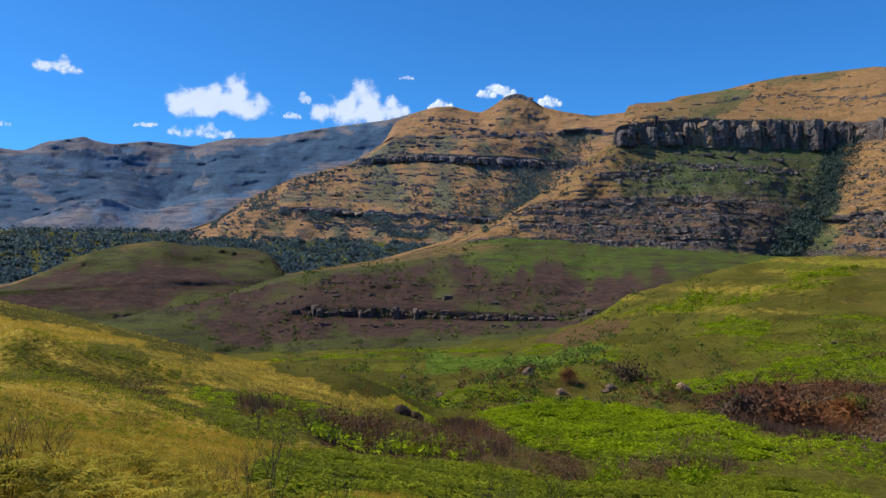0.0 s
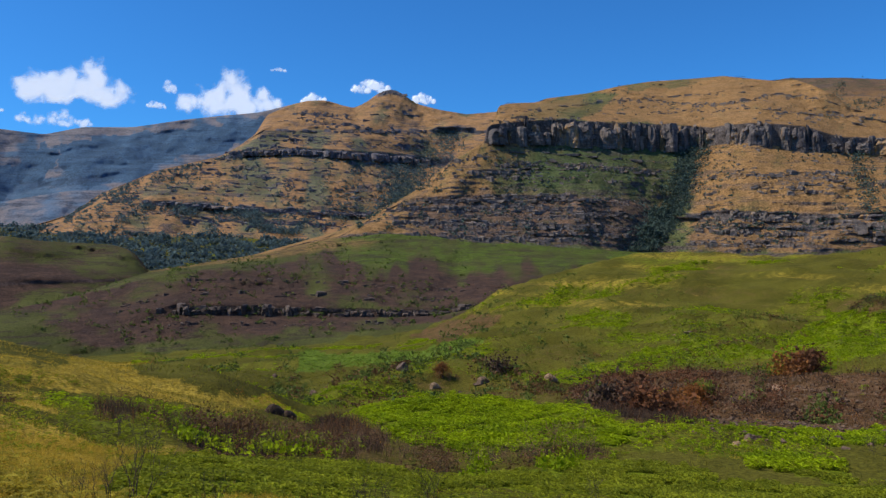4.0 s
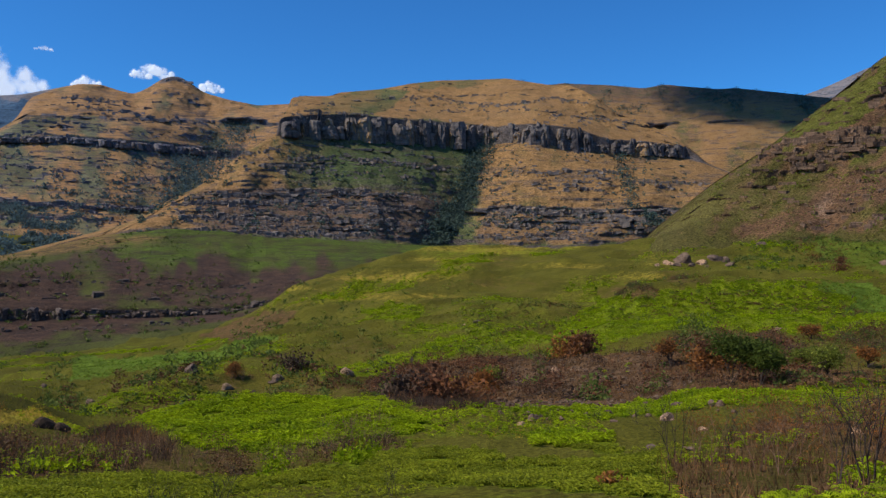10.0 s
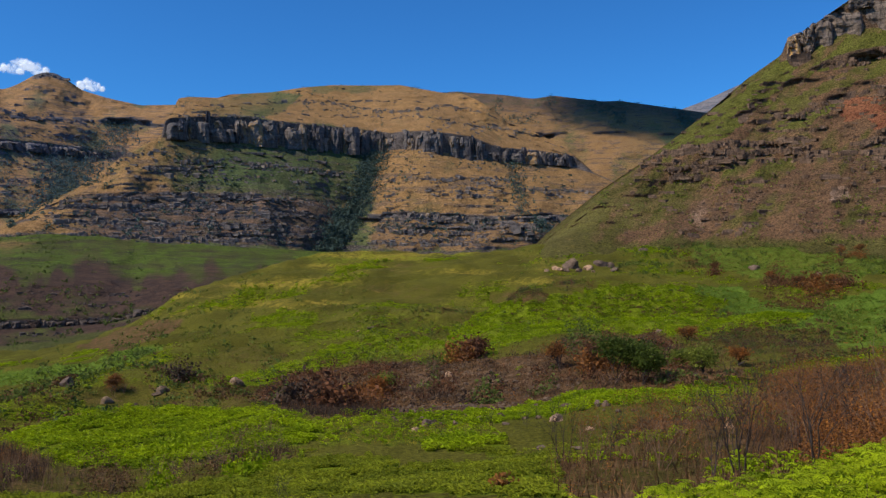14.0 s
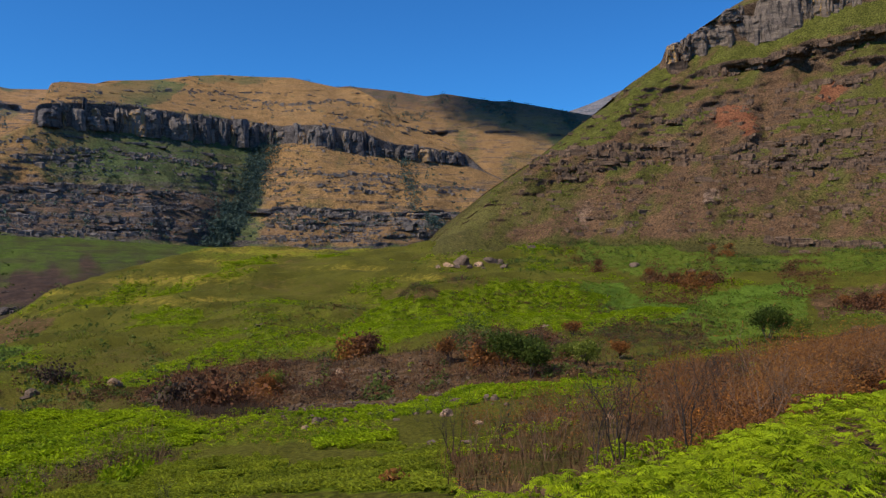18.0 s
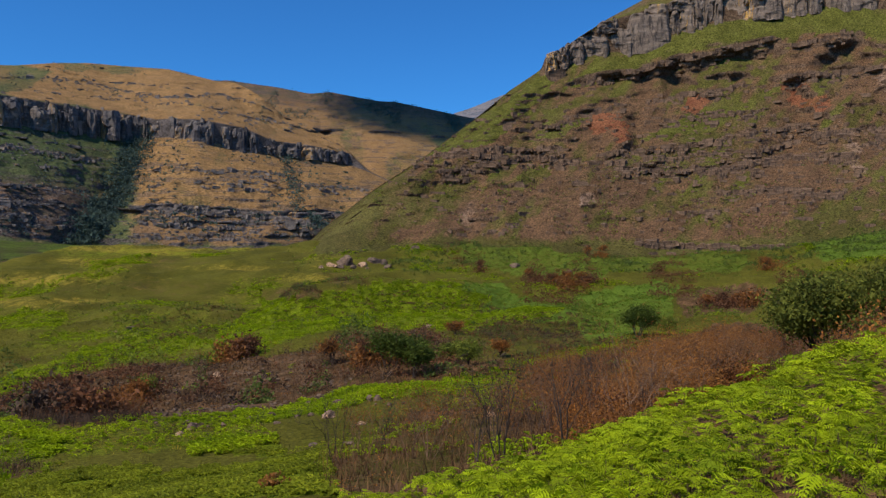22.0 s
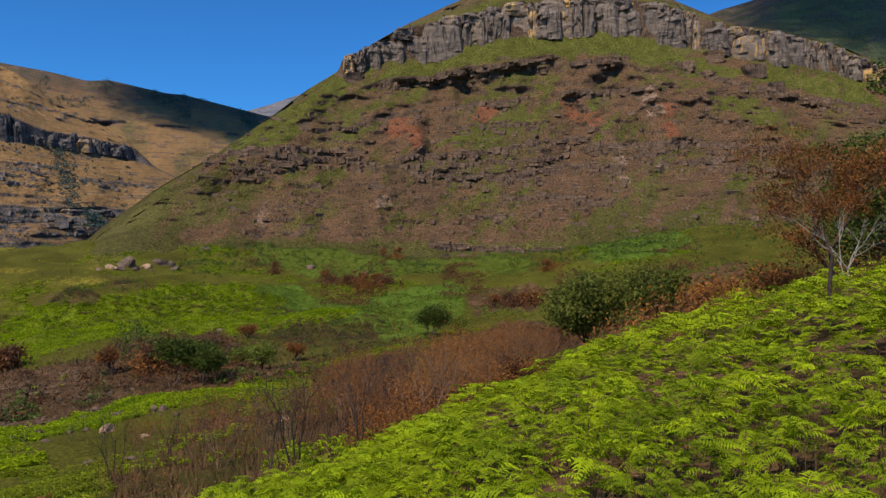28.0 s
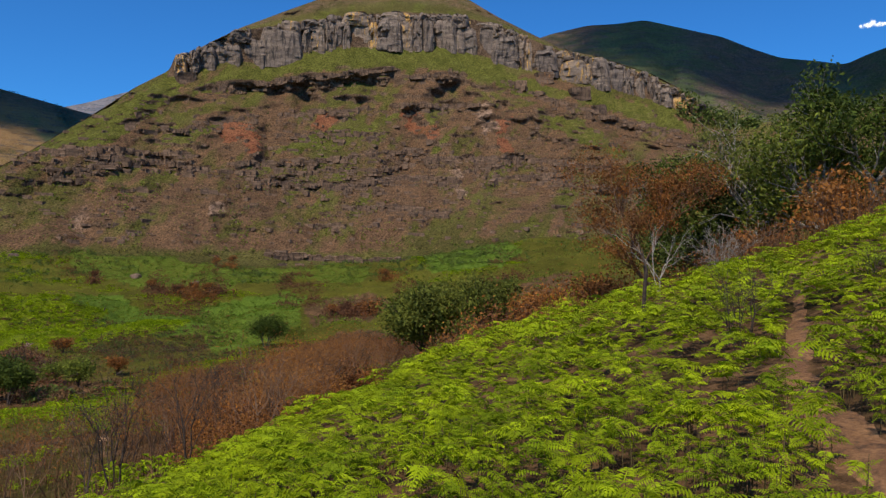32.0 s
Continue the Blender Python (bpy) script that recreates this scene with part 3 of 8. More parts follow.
cover("fern", 0.9, ((-11.6, -13.81), (-7.7, -13.77), (-3.5, -14.58), (0.7, -14.92), (3.6, -15.05), (7.4, -15.66), (11.1, -16.03), (11.5, -16.77), (-13, -16.68), (-14.6, -15.82), (-13, -14.4)))
cover("scrub", 1, ((-9.4, -12.22), (-6.1, -11.91), (-3.5, -12.47), (-0.8, -12.62), (-0.4, -14.21), (-3.5, -14.34), (-6.9, -13.88), (-9, -13.42)))
cover("dark", 0.7, ((-0.2, -12.1), (2.8, -11.68), (6.1, -13.5), (9.1, -13.81), (20.8, -12.83), (20.5, -14.09), (11.1, -15), (8.2, -15.51), (3.6, -15.05), (0.3, -14.68), (-0.8, -13.5)))
cover("scrub", 0.7, ((-0.2, -11.98), (2.8, -11.8), (5.7, -13.23), (4.9, -14.44), (0.7, -14.49), (-0.6, -13.3)))
cover("scrub", 0.6, ((17.1, -13.76), (21.2, -13.17), (21.6, -14.8), (17.4, -15.24)))
cover("fern", 1, ((2.7, -11.17), (7, -10.6), (11.2, -10.37), (14.5, -10.53), (17.9, -11.02), (20.9, -11.55), (23.8, -12.25), (24.3, -13.15), (20.9, -13.51), (15.4, -14), (10.7, -14.19), (7, -13.72), (5.1, -12.66)))
cover("grass", 0.6, ((21.1, -11.55), (27.9, -11.43), (31.8, -11.63), (35.6, -11.97), (36.3, -13.04), (29.8, -13.87), (25, -13.71), (22.1, -14.2), (24.3, -13.15)))
cover("fern", 0.9, ((8.2, -16.52), (10.5, -16.03), (13.6, -15.69), (16.8, -15.17), (19.3, -14.54), (22.6, -14.51), (27.7, -14.66), (29.4, -15.28), (33.6, -15.29), (38.2, -14.74), (41.5, -14.44), (42.6, -16), (42.2, -17.61)))
cover("fern", 0.8, ((-1.4, -14.58), (4.6, -15.02), (8.6, -16.05), (8.2, -16.52), (-1.4, -15.16)))
cover("fern", 0.9, ((43.9, -13.83), (45.8, -13.35), (50.7, -13), (53.2, -13.17), (52.5, -14.04), (47.7, -14.49), (44.3, -14.47)))
cover("fern", 0.8, ((30.7, -13.5), (33.6, -13.11), (37.4, -13.46), (37.8, -14.64), (33.6, -14.5), (31.1, -14.3)))
cover("fern", 0.75, ((27.7, -11.65), (31.5, -11.82), (36.2, -11.56), (40.3, -10.93), (41.9, -10.33), (45.1, -9.99), (47.8, -9.73), (49.3, -10.28), (47.4, -10.99), (43.9, -11.14), (41.1, -11.86), (36.1, -12.36), (31.5, -12.3)))
cover("burnt", 1, ((17.9, -9.98), (21, -8.8), (25.2, -8.1), (28.6, -7.92), (32.9, -7.96), (37.1, -7.72), (40.8, -7.28), (42.4, -8.14), (42.4, -10.15), (40.3, -10.93), (36.2, -11.56), (31.5, -11.69), (27.7, -11.53), (22.7, -11.23), (19.3, -10.61)))
cover("scrub", 0.75, ((21, -10.03), (24.4, -9.53), (28.2, -10.23), (28.1, -11.78), (23.1, -11.81), (21, -10.92)))
cover("burnt", 0.75, ((40.4, -6.54), (43.2, -6.02), (48.2, -6.02), (50.1, -6.76), (53.3, -6.35), (54.7, -7.73), (53.3, -9.23), (49.7, -9.57), (47.8, -9.97), (42.7, -10.15), (42, -8.15)))
cover("fern", 1, ((49.5, -9.58), (51.5, -9.06), (54, -9.04), (56.1, -9.29), (56.9, -9.82), (54.7, -10.38), (51.5, -10.32), (49.3, -10.51)))
cover("fern", 0.85, ((32.9, -5.37), (36.3, -4.06), (40.4, -2.7), (44, -2.27), (47.9, -2.44), (50.5, -2.64), (53.4, -3.59), (54.1, -4.35), (51.9, -4.97), (49.7, -5.99), (45.9, -5.99), (41.2, -5.8), (37.9, -6.56), (36.2, -7.47), (32.9, -7.05)))
cover("scrub", 0.5, ((35.9, -3.13), (40, -2.49), (44.1, -2.02), (44.1, -2.51), (40.4, -3.41), (36.7, -3.81)))
cover("scrub", 0.4, ((32.5, -4.03), (34.2, -3.62), (35, -4.89), (33.3, -5.29)))
cover("fern", 0.85, ((17.7, -8.47), (21, -7.57), (25.3, -6.44), (27.8, -5.98), (32, -6.29), (33.7, -6.8), (29.5, -7.18), (26.1, -7.62), (22.7, -8.53), (20.2, -9.18), (18.1, -9.26)))
cover("fern", 0.7, ((12.7, -8.14), (16.1, -8.47), (18.3, -8.45), (18.3, -9.02), (15.7, -8.98), (12.8, -8.5)))
cover("lush", 0.7, ((-1.3, -6.65), (2, -7.1), (7.2, -6.9), (10.2, -5.97), (12.9, -6.1), (9.1, -7.49), (5.4, -7.86), (1.9, -8.18), (-1.3, -8.45)))
cover("dark", 0.7, ((6.5, -8.47), (10.2, -8.58), (15.7, -9.1), (18.7, -9.61), (19.5, -10.37), (16.9, -10.73), (14.1, -10.41), (9.1, -10.06), (6.3, -9.22)))
cover("burnt", 0.62, ((6.7, -5.78), (9.1, -5.05), (12.2, -4.13), (14, -4.36), (12.4, -5.59), (9.1, -6.31)))
cover("fern", 0.5, ((18.4, -4.09), (21.1, -3.83), (23.2, -4.3), (22.7, -5.37), (19.4, -5.12)))
cover("dark", 0.6, ((13.7, -7.67), (16.1, -6.89), (18.6, -6.25), (21.3, -7.08), (19.4, -8), (16.5, -8.01)))
cover("lush", 0.9, ((50.7, -2.38), (53.9, -2.59), (55.1, -3.49), (57.9, -3.91), (61.7, -2.84), (66, -2.33), (66.8, -2.78), (65.3, -4.15), (61.7, -4.89), (57.9, -5.57), (53.9, -5.02), (52.3, -4.33), (53.1, -3.71), (51.1, -3.09)))
cover("fern", 1, ((51.3, -5.45), (53.1, -4.74), (55.9, -4.26), (58.3, -4.47), (57.1, -5.14), (53.5, -5.43), (50.8, -6.28)))
cover("dark", 0.7, ((53.5, -5.64), (57.9, -5.29), (61.3, -5.21), (62.4, -5.77), (59.4, -7.24), (55.9, -8.15), (52.3, -8.31), (49.8, -8.27), (50.2, -6.7)))
cover("fern", 1, ((55.5, -8.48), (57.1, -7.87), (59.8, -7.39), (62.7, -6.27), (62.9, -6.88), (60.1, -8.08), (57.4, -8.82)))
cover("lush", 0.6, ((58.6, -4.87), (62.8, -4.2), (66.3, -3.55), (66.3, -5.07), (62.7, -6.35), (60.1, -6.82)))
cover("scrub", 1, ((41.3, -17.49), (41.3, -14.77), (43.7, -15.11), (46.9, -14.69), (52.8, -14.27), (52.8, -13.47), (46.9, -13.59), (44.5, -13.4), (46.9, -12.24), (50.3, -11.53), (54.1, -10.45), (58.3, -8.39), (63.8, -7.1), (70.8, -4.99), (74.7, -5.3), (77.3, -3.56), (86.5, -0.38), (86.5, -3.68), (77.3, -6.71), (69.5, -10.21), (65.5, -11.96), (59.6, -14.49), (52.8, -16.83), (48.6, -17.93)))
cover("scrub", 0.6, ((44.7, -13.61), (49.7, -12.33), (53.8, -11.41), (53.8, -14.16), (49.7, -16.65), (43.4, -17.15), (40.4, -16.76)))
cover("scrub", 0.9, ((66.3, -3.32), (68.7, -2.55), (71.9, -2.44), (73.1, -3.24), (71.5, -4.49), (67.1, -4.77)))
cover("lush", 0.8, ((74.9, 0.64), (77, 1.94), (80.8, 1.88), (82.7, 1.05), (80.9, -0.45), (75.8, -0.79)))
cover("lush", 0.5, ((49.9, 0.66), (57, 0.77), (71.1, -0.32), (70.7, -1.59), (61.7, -1.63), (60.2, -2.84), (55.6, -2.02), (51.6, -1.23)))
knoll = spread(azg, 8, 40, 5) * smooth01(g_eld, -4.6, -3.6) * (g_d > 200) * (g_d < 520)
fold = fbm(azg / 7, g_eld * 2.6 + azg * 0.07, 0 * nx, 3, 241)
dry_on = np.clip(dry_on + knoll * (0.12 + 0.3 * fold), 0, 1)
burnt_on = np.clip(burnt_on + knoll * (0.05 + 0.4 * fbm(azg / 6, g_eld * 2.2 + azg * 0.07, 0 * nx, 3, 243)), 0, 1)
under_ferns = smooth01(azg, 42, 46) * (g_band < 3.12)
fern_on, burnt_on = fern_on * (1 - under_ferns), np.maximum(burnt_on, 0.8 * under_ferns)
soil_rock = spread(azg, 22, 40, 3) * smooth01(g_band, 7.3, 7.7) * (1 - smooth01(g_band, 8.3, 8.7)) * 0.3
ground = part("ground", grid_mesh("ground", g_xyz, dict(fern=fern_on, burnt=burnt_on, dry=dry_on, lush=lush_on, rock=soil_rock, scar=0 * soil_rock, seam=0 * soil_rock), wrap=True), mat_ground)
tagged(ground, "rolling green valley floor with ferns, dry grass and burnt patches", "ground", kind="structure")


def ground_z(x, y):
    """Height of the ground by its own grid."""
    x, y = np.asarray(x, float), np.asarray(y, float)
    az, d = np.degrees(np.arctan2(x, y)), np.hypot(x, y)
    col = np.clip(np.interp(az, AZ_G, np.arange(len(AZ_G))), 0, len(AZ_G) - 1.001)
    c0 = col.astype(int)
    out = np.zeros(x.shape)
    for side, w in ((c0, 1 - (col - c0)), (c0 + 1, col - c0)):
        dd, zz = g_d[:, side], g_xyz[:, side, 2]
        r = np.clip((dd < d[None, :]).sum(axis=0) - 1, 0, len(dd) - 2)
        i = np.arange(len(d))
        f = np.clip((d - dd[r, i]) / (dd[r + 1, i] - dd[r, i]), 0, 1)
        out += w * (zz[r, i] * (1 - f) + zz[r + 1, i] * f)
    return out


def land(name, az, edges, material, label, masks, **relief):
    xyz, band, elev = slope_sheet(az, edges, **relief)
    azz = az[None, :] + 0 * band
    attrs = dict(fern=0 * band, burnt=0 * band, dry=0 * band, rock=0 * band, scar=0 * band, seam=0.6 + 0 * band)
    attrs.update(masks(azz, band, xyz))
    ob = part(name, grid_mesh(name, xyz, attrs), material)
    tagged(ob, label, "mountain" if "mountain" in name or "range" in name else "hill", kind="structure")
    return ob, xyz, band


def far_cover(a, b, p):
    """Tan crests, wooded gullies and dark cliffs of the far range; the cliffs carry their shade in the colour."""
    el = np.degrees(np.arctan2(p[..., 2] - EYE, np.hypot(p[..., 0], p[..., 1])))
    aw, ew = a + 0.5 * fbm(a / 1.0, el / 0.6, 0 * b, 4, 221), el + 0.22 * fbm(a / 1.0, el / 0.6, 0 * b, 4, 223)
    wave = 0.5 * fbm(a / 6, 0, 0, 2, 225)
    beds = 0.5 * fbm(a / 3, (el + 0.15 * wave) * 4.5, 0 * b, 3, 226)
    layer = dict(dry=0.34 + 0.5 * fbm(a / 1.5, el * 1.6, 0 * b, 4, 77) + beds + 0.35 * smooth01(el, 6.8, 7.6), fern=0.25 + 0.5 * fbm(a / 1.2, el, 0 * b, 4, 78), seam=0.5 + 0 * b, rock=0 * b)
    for kind, strength, corners in (
        ("fern", 0.95, ((-21.8, 6.47), (-19.8, 5.69), (-18.1, 7.9), (-17.3, 6.65), (-18.6, 4.92), (-20.9, 3.83), (-21.6, 4.52))),
        ("fern", 0.9, ((-26.9, 5.09), (-24.1, 5.67), (-25.5, 4.31), (-27.1, 3.87))),
        ("fern", 0.8, ((-17.5, 7.65), (-13.9, 8.31), (-9.4, 9.26), (-3.6, 10.07), (-3.6, 8.62), (-9.4, 7.2), (-13.9, 5.45), (-15.9, 4.75), (-17.1, 5.85))),
        ("fern", 0.8, ((-30.2, 4.57), (-28.9, 4.99), (-28.2, 3.16), (-30.2, 2.55))),
        ("rock", 1, ((-26.6, 7.66), (-24.3, 7.8), (-24.1, 7.05), (-26.5, 6.84))),
        ("rock", 1, ((-28.3, 6.03), (-25.2, 6.15), (-21.8, 6.16), (-21.8, 5.53), (-25.2, 5.54), (-28.3, 5.51))),
        ("rock", 1, ((-23.3, 7.48), (-22.7, 8.06), (-22.1, 6.85), (-22.9, 6.42))),
        ("rock", 0.9, ((-30.2, 7.12), (-29.6, 6.61), (-29.6, 4.96), (-30.2, 4.93))),
        ("rock", 0.9, ((-20.5, 5.1), (-16.7, 5.3), (-15.1, 5.83), (-15.3, 5.34), (-18.6, 4.76))),
        ("dry", 1, ((-30.2, 7.41), (-27.6, 7.59), (-23.4, 7.86), (-17.9, 7.91), (-13.5, 8.64), (-9.4, 9.26), (-6.1, 10.16), (-6.1, 10.86), (-9.5, 10.24), (-13.5, 9.29), (-17.9, 8.62), (-25.6, 8.63), (-28.3, 7.8))),
    ):
        here = inside(corners, aw, ew)
        layer["dry"][here] *= 0.15
        layer[kind][here] = strength
    return layer


# far range, its blue a haze mixed into the base colours
az = np.arange(-60, 6, 0.1)
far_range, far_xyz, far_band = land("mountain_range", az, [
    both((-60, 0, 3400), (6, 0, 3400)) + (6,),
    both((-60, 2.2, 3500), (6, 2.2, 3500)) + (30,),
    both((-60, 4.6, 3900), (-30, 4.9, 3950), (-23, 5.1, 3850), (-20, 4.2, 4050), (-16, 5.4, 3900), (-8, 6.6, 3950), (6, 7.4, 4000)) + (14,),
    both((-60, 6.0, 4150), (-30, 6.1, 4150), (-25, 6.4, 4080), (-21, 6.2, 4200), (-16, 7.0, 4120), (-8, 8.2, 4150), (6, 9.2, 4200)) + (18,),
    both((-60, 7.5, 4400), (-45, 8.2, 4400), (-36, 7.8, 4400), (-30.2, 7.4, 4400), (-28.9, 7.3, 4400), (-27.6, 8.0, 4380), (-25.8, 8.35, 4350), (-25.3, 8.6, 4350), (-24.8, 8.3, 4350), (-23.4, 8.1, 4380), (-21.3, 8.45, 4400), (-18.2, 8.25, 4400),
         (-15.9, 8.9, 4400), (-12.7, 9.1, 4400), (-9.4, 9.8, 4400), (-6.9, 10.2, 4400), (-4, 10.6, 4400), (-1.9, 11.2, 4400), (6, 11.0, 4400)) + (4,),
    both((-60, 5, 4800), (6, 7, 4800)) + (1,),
], mat_far_hazed, "mountain range with cliffs and forested gullies, haze painted in blue", far_cover,
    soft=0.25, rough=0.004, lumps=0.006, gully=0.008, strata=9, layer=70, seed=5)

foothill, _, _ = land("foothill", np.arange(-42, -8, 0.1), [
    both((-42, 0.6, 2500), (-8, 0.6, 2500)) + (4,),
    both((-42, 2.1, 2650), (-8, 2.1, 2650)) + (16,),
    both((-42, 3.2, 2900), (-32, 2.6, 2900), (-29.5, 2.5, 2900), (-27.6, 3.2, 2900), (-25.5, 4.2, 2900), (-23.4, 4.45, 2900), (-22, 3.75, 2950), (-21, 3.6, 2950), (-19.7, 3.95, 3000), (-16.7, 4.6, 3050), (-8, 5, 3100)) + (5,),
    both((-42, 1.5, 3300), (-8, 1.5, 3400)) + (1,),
], mat_far_hazed, "rounded dry foothill below the far range, haze in its colour", lambda a, b, p: dict(dry=0.55 + 0.3 * fbm(a / 1.5, b * 2, 0 * b, 3, 7), fern=0.2 * fbm(a, b, 0 * b, 3, 9)), soft=0.4, rough=0.006, lumps=0.01, gully=0.02, strata=5, layer=40, seed=15)

# spur with the little domed peak
az = np.arange(-19, 20, 0.08)
S_SKY = [(-19, 2.2), (-16.7, 3.0), (-14.7, 4.5), (-11.1, 6.2), (-6.9, 7.35), (-5.6, 8.1), (-4.4, 9.0), (-3.6, 10.4), (-1.9, 11.2), (-0.6, 11.55), (0.7, 11.6), (2.0, 11.25), (2.8, 11.1), (3.7, 11.55), (4.6, 12.2), (5.2, 12.45), (5.9, 12.45), (6.5, 12.1), (7.5, 11.45), (9.1, 11.05), (11.2, 10.7), (14, 10.9), (20, 10.5)]


def under(keys, sky, gap):
    """Edge keys kept a little below the skyline."""
    a = np.unique(np.concatenate([[k[0] for k in keys], [k[0] for k in sky]]))
    top, low = np.interp(a, *zip(*sky)), np.interp(a, *zip(*keys))
    return list(zip(a, np.minimum(low, top - gap)))


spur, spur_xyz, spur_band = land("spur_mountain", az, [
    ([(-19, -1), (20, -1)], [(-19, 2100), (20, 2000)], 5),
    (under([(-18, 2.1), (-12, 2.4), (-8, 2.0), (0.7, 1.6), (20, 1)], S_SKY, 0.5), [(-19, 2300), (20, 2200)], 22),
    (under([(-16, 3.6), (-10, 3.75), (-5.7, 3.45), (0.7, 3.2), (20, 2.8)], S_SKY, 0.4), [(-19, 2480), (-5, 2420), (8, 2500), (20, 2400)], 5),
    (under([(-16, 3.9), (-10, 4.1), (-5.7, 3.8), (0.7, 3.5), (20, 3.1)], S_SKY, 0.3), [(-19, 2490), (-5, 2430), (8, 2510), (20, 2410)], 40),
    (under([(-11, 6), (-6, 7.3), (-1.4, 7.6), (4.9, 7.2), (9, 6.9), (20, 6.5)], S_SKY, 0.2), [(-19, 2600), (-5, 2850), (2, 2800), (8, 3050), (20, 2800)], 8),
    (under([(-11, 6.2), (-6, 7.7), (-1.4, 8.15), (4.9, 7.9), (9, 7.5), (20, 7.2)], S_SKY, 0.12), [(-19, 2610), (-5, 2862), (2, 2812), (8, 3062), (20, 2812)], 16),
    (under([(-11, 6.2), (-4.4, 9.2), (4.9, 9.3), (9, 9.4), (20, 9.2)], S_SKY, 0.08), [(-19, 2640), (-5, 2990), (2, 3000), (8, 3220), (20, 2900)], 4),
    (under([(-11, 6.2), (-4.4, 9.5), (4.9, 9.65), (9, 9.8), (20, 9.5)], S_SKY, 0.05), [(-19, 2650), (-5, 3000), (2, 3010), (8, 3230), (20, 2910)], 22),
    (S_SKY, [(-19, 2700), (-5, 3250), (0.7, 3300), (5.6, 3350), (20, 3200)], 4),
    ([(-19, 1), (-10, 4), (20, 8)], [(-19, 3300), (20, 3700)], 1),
], mat_spur_hazed, "dry grass spur with dark rock ledges and a domed peak", lambda a, b, p: dict(
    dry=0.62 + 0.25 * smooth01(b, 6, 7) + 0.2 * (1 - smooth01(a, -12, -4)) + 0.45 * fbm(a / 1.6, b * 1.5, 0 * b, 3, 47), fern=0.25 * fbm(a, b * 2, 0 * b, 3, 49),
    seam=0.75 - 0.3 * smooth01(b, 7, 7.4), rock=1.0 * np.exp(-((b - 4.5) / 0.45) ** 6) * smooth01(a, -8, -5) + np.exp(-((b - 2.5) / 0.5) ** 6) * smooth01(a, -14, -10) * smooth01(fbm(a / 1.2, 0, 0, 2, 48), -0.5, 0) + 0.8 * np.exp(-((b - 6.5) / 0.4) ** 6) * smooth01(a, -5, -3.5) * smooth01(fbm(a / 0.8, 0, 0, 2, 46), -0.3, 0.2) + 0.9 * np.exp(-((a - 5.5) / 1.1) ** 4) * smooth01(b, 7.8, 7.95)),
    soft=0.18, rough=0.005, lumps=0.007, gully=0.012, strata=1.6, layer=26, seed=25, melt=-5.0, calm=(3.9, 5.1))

# main mountain with the long sandstone cliff
az = np.arange(-9, 62, 0.09)
M_SKY = [(-9, -0.6), (-7.8, -0.25), (-3.6, 0.4), (0.7, 1.47), (3.2, 2.75), (4.9, 3.8), (7.0, 4.85), (9.1, 6.45), (10.3, 7.5), (12.6, 8.7), (12.75, 9.9), (13.3, 10.2), (13.6, 11.3), (14.5, 11.45), (16.4, 11.47), (17.2, 11.74), (20.2, 12.0), (22.5, 12.4),
         (24.6, 12.6), (27.2, 12.6), (29.7, 12.63), (33.1, 12.0), (34.2, 12.0), (35.5, 11.45), (36.8, 10.6), (37.6, 9.8), (39.7, 9.0), (41.7, 7.9), (42.6, 7.2), (44, 5.9), (46, 5.0), (62, 2)]
M_CLIFF_TOP = [(-9, 0), (12.7, 9.9), (15, 10.15), (18, 10.2), (20.9, 9.95), (25, 9.6), (28.8, 9.2), (31.4, 9.35), (34.8, 8.9), (36.9, 8.0), (39.8, 7.7), (42.3, 7.2), (62, 2)]
M_CLIFF_FOOT = [(-9, 0), (12.7, 8.6), (15, 8.5), (18.5, 8.4), (20.9, 8.2), (25, 7.85), (27.6, 7.75), (30, 7.95), (31.8, 7.9), (34.8, 7.25), (37.7, 6.95), (42, 6.5), (62, 1.5)]


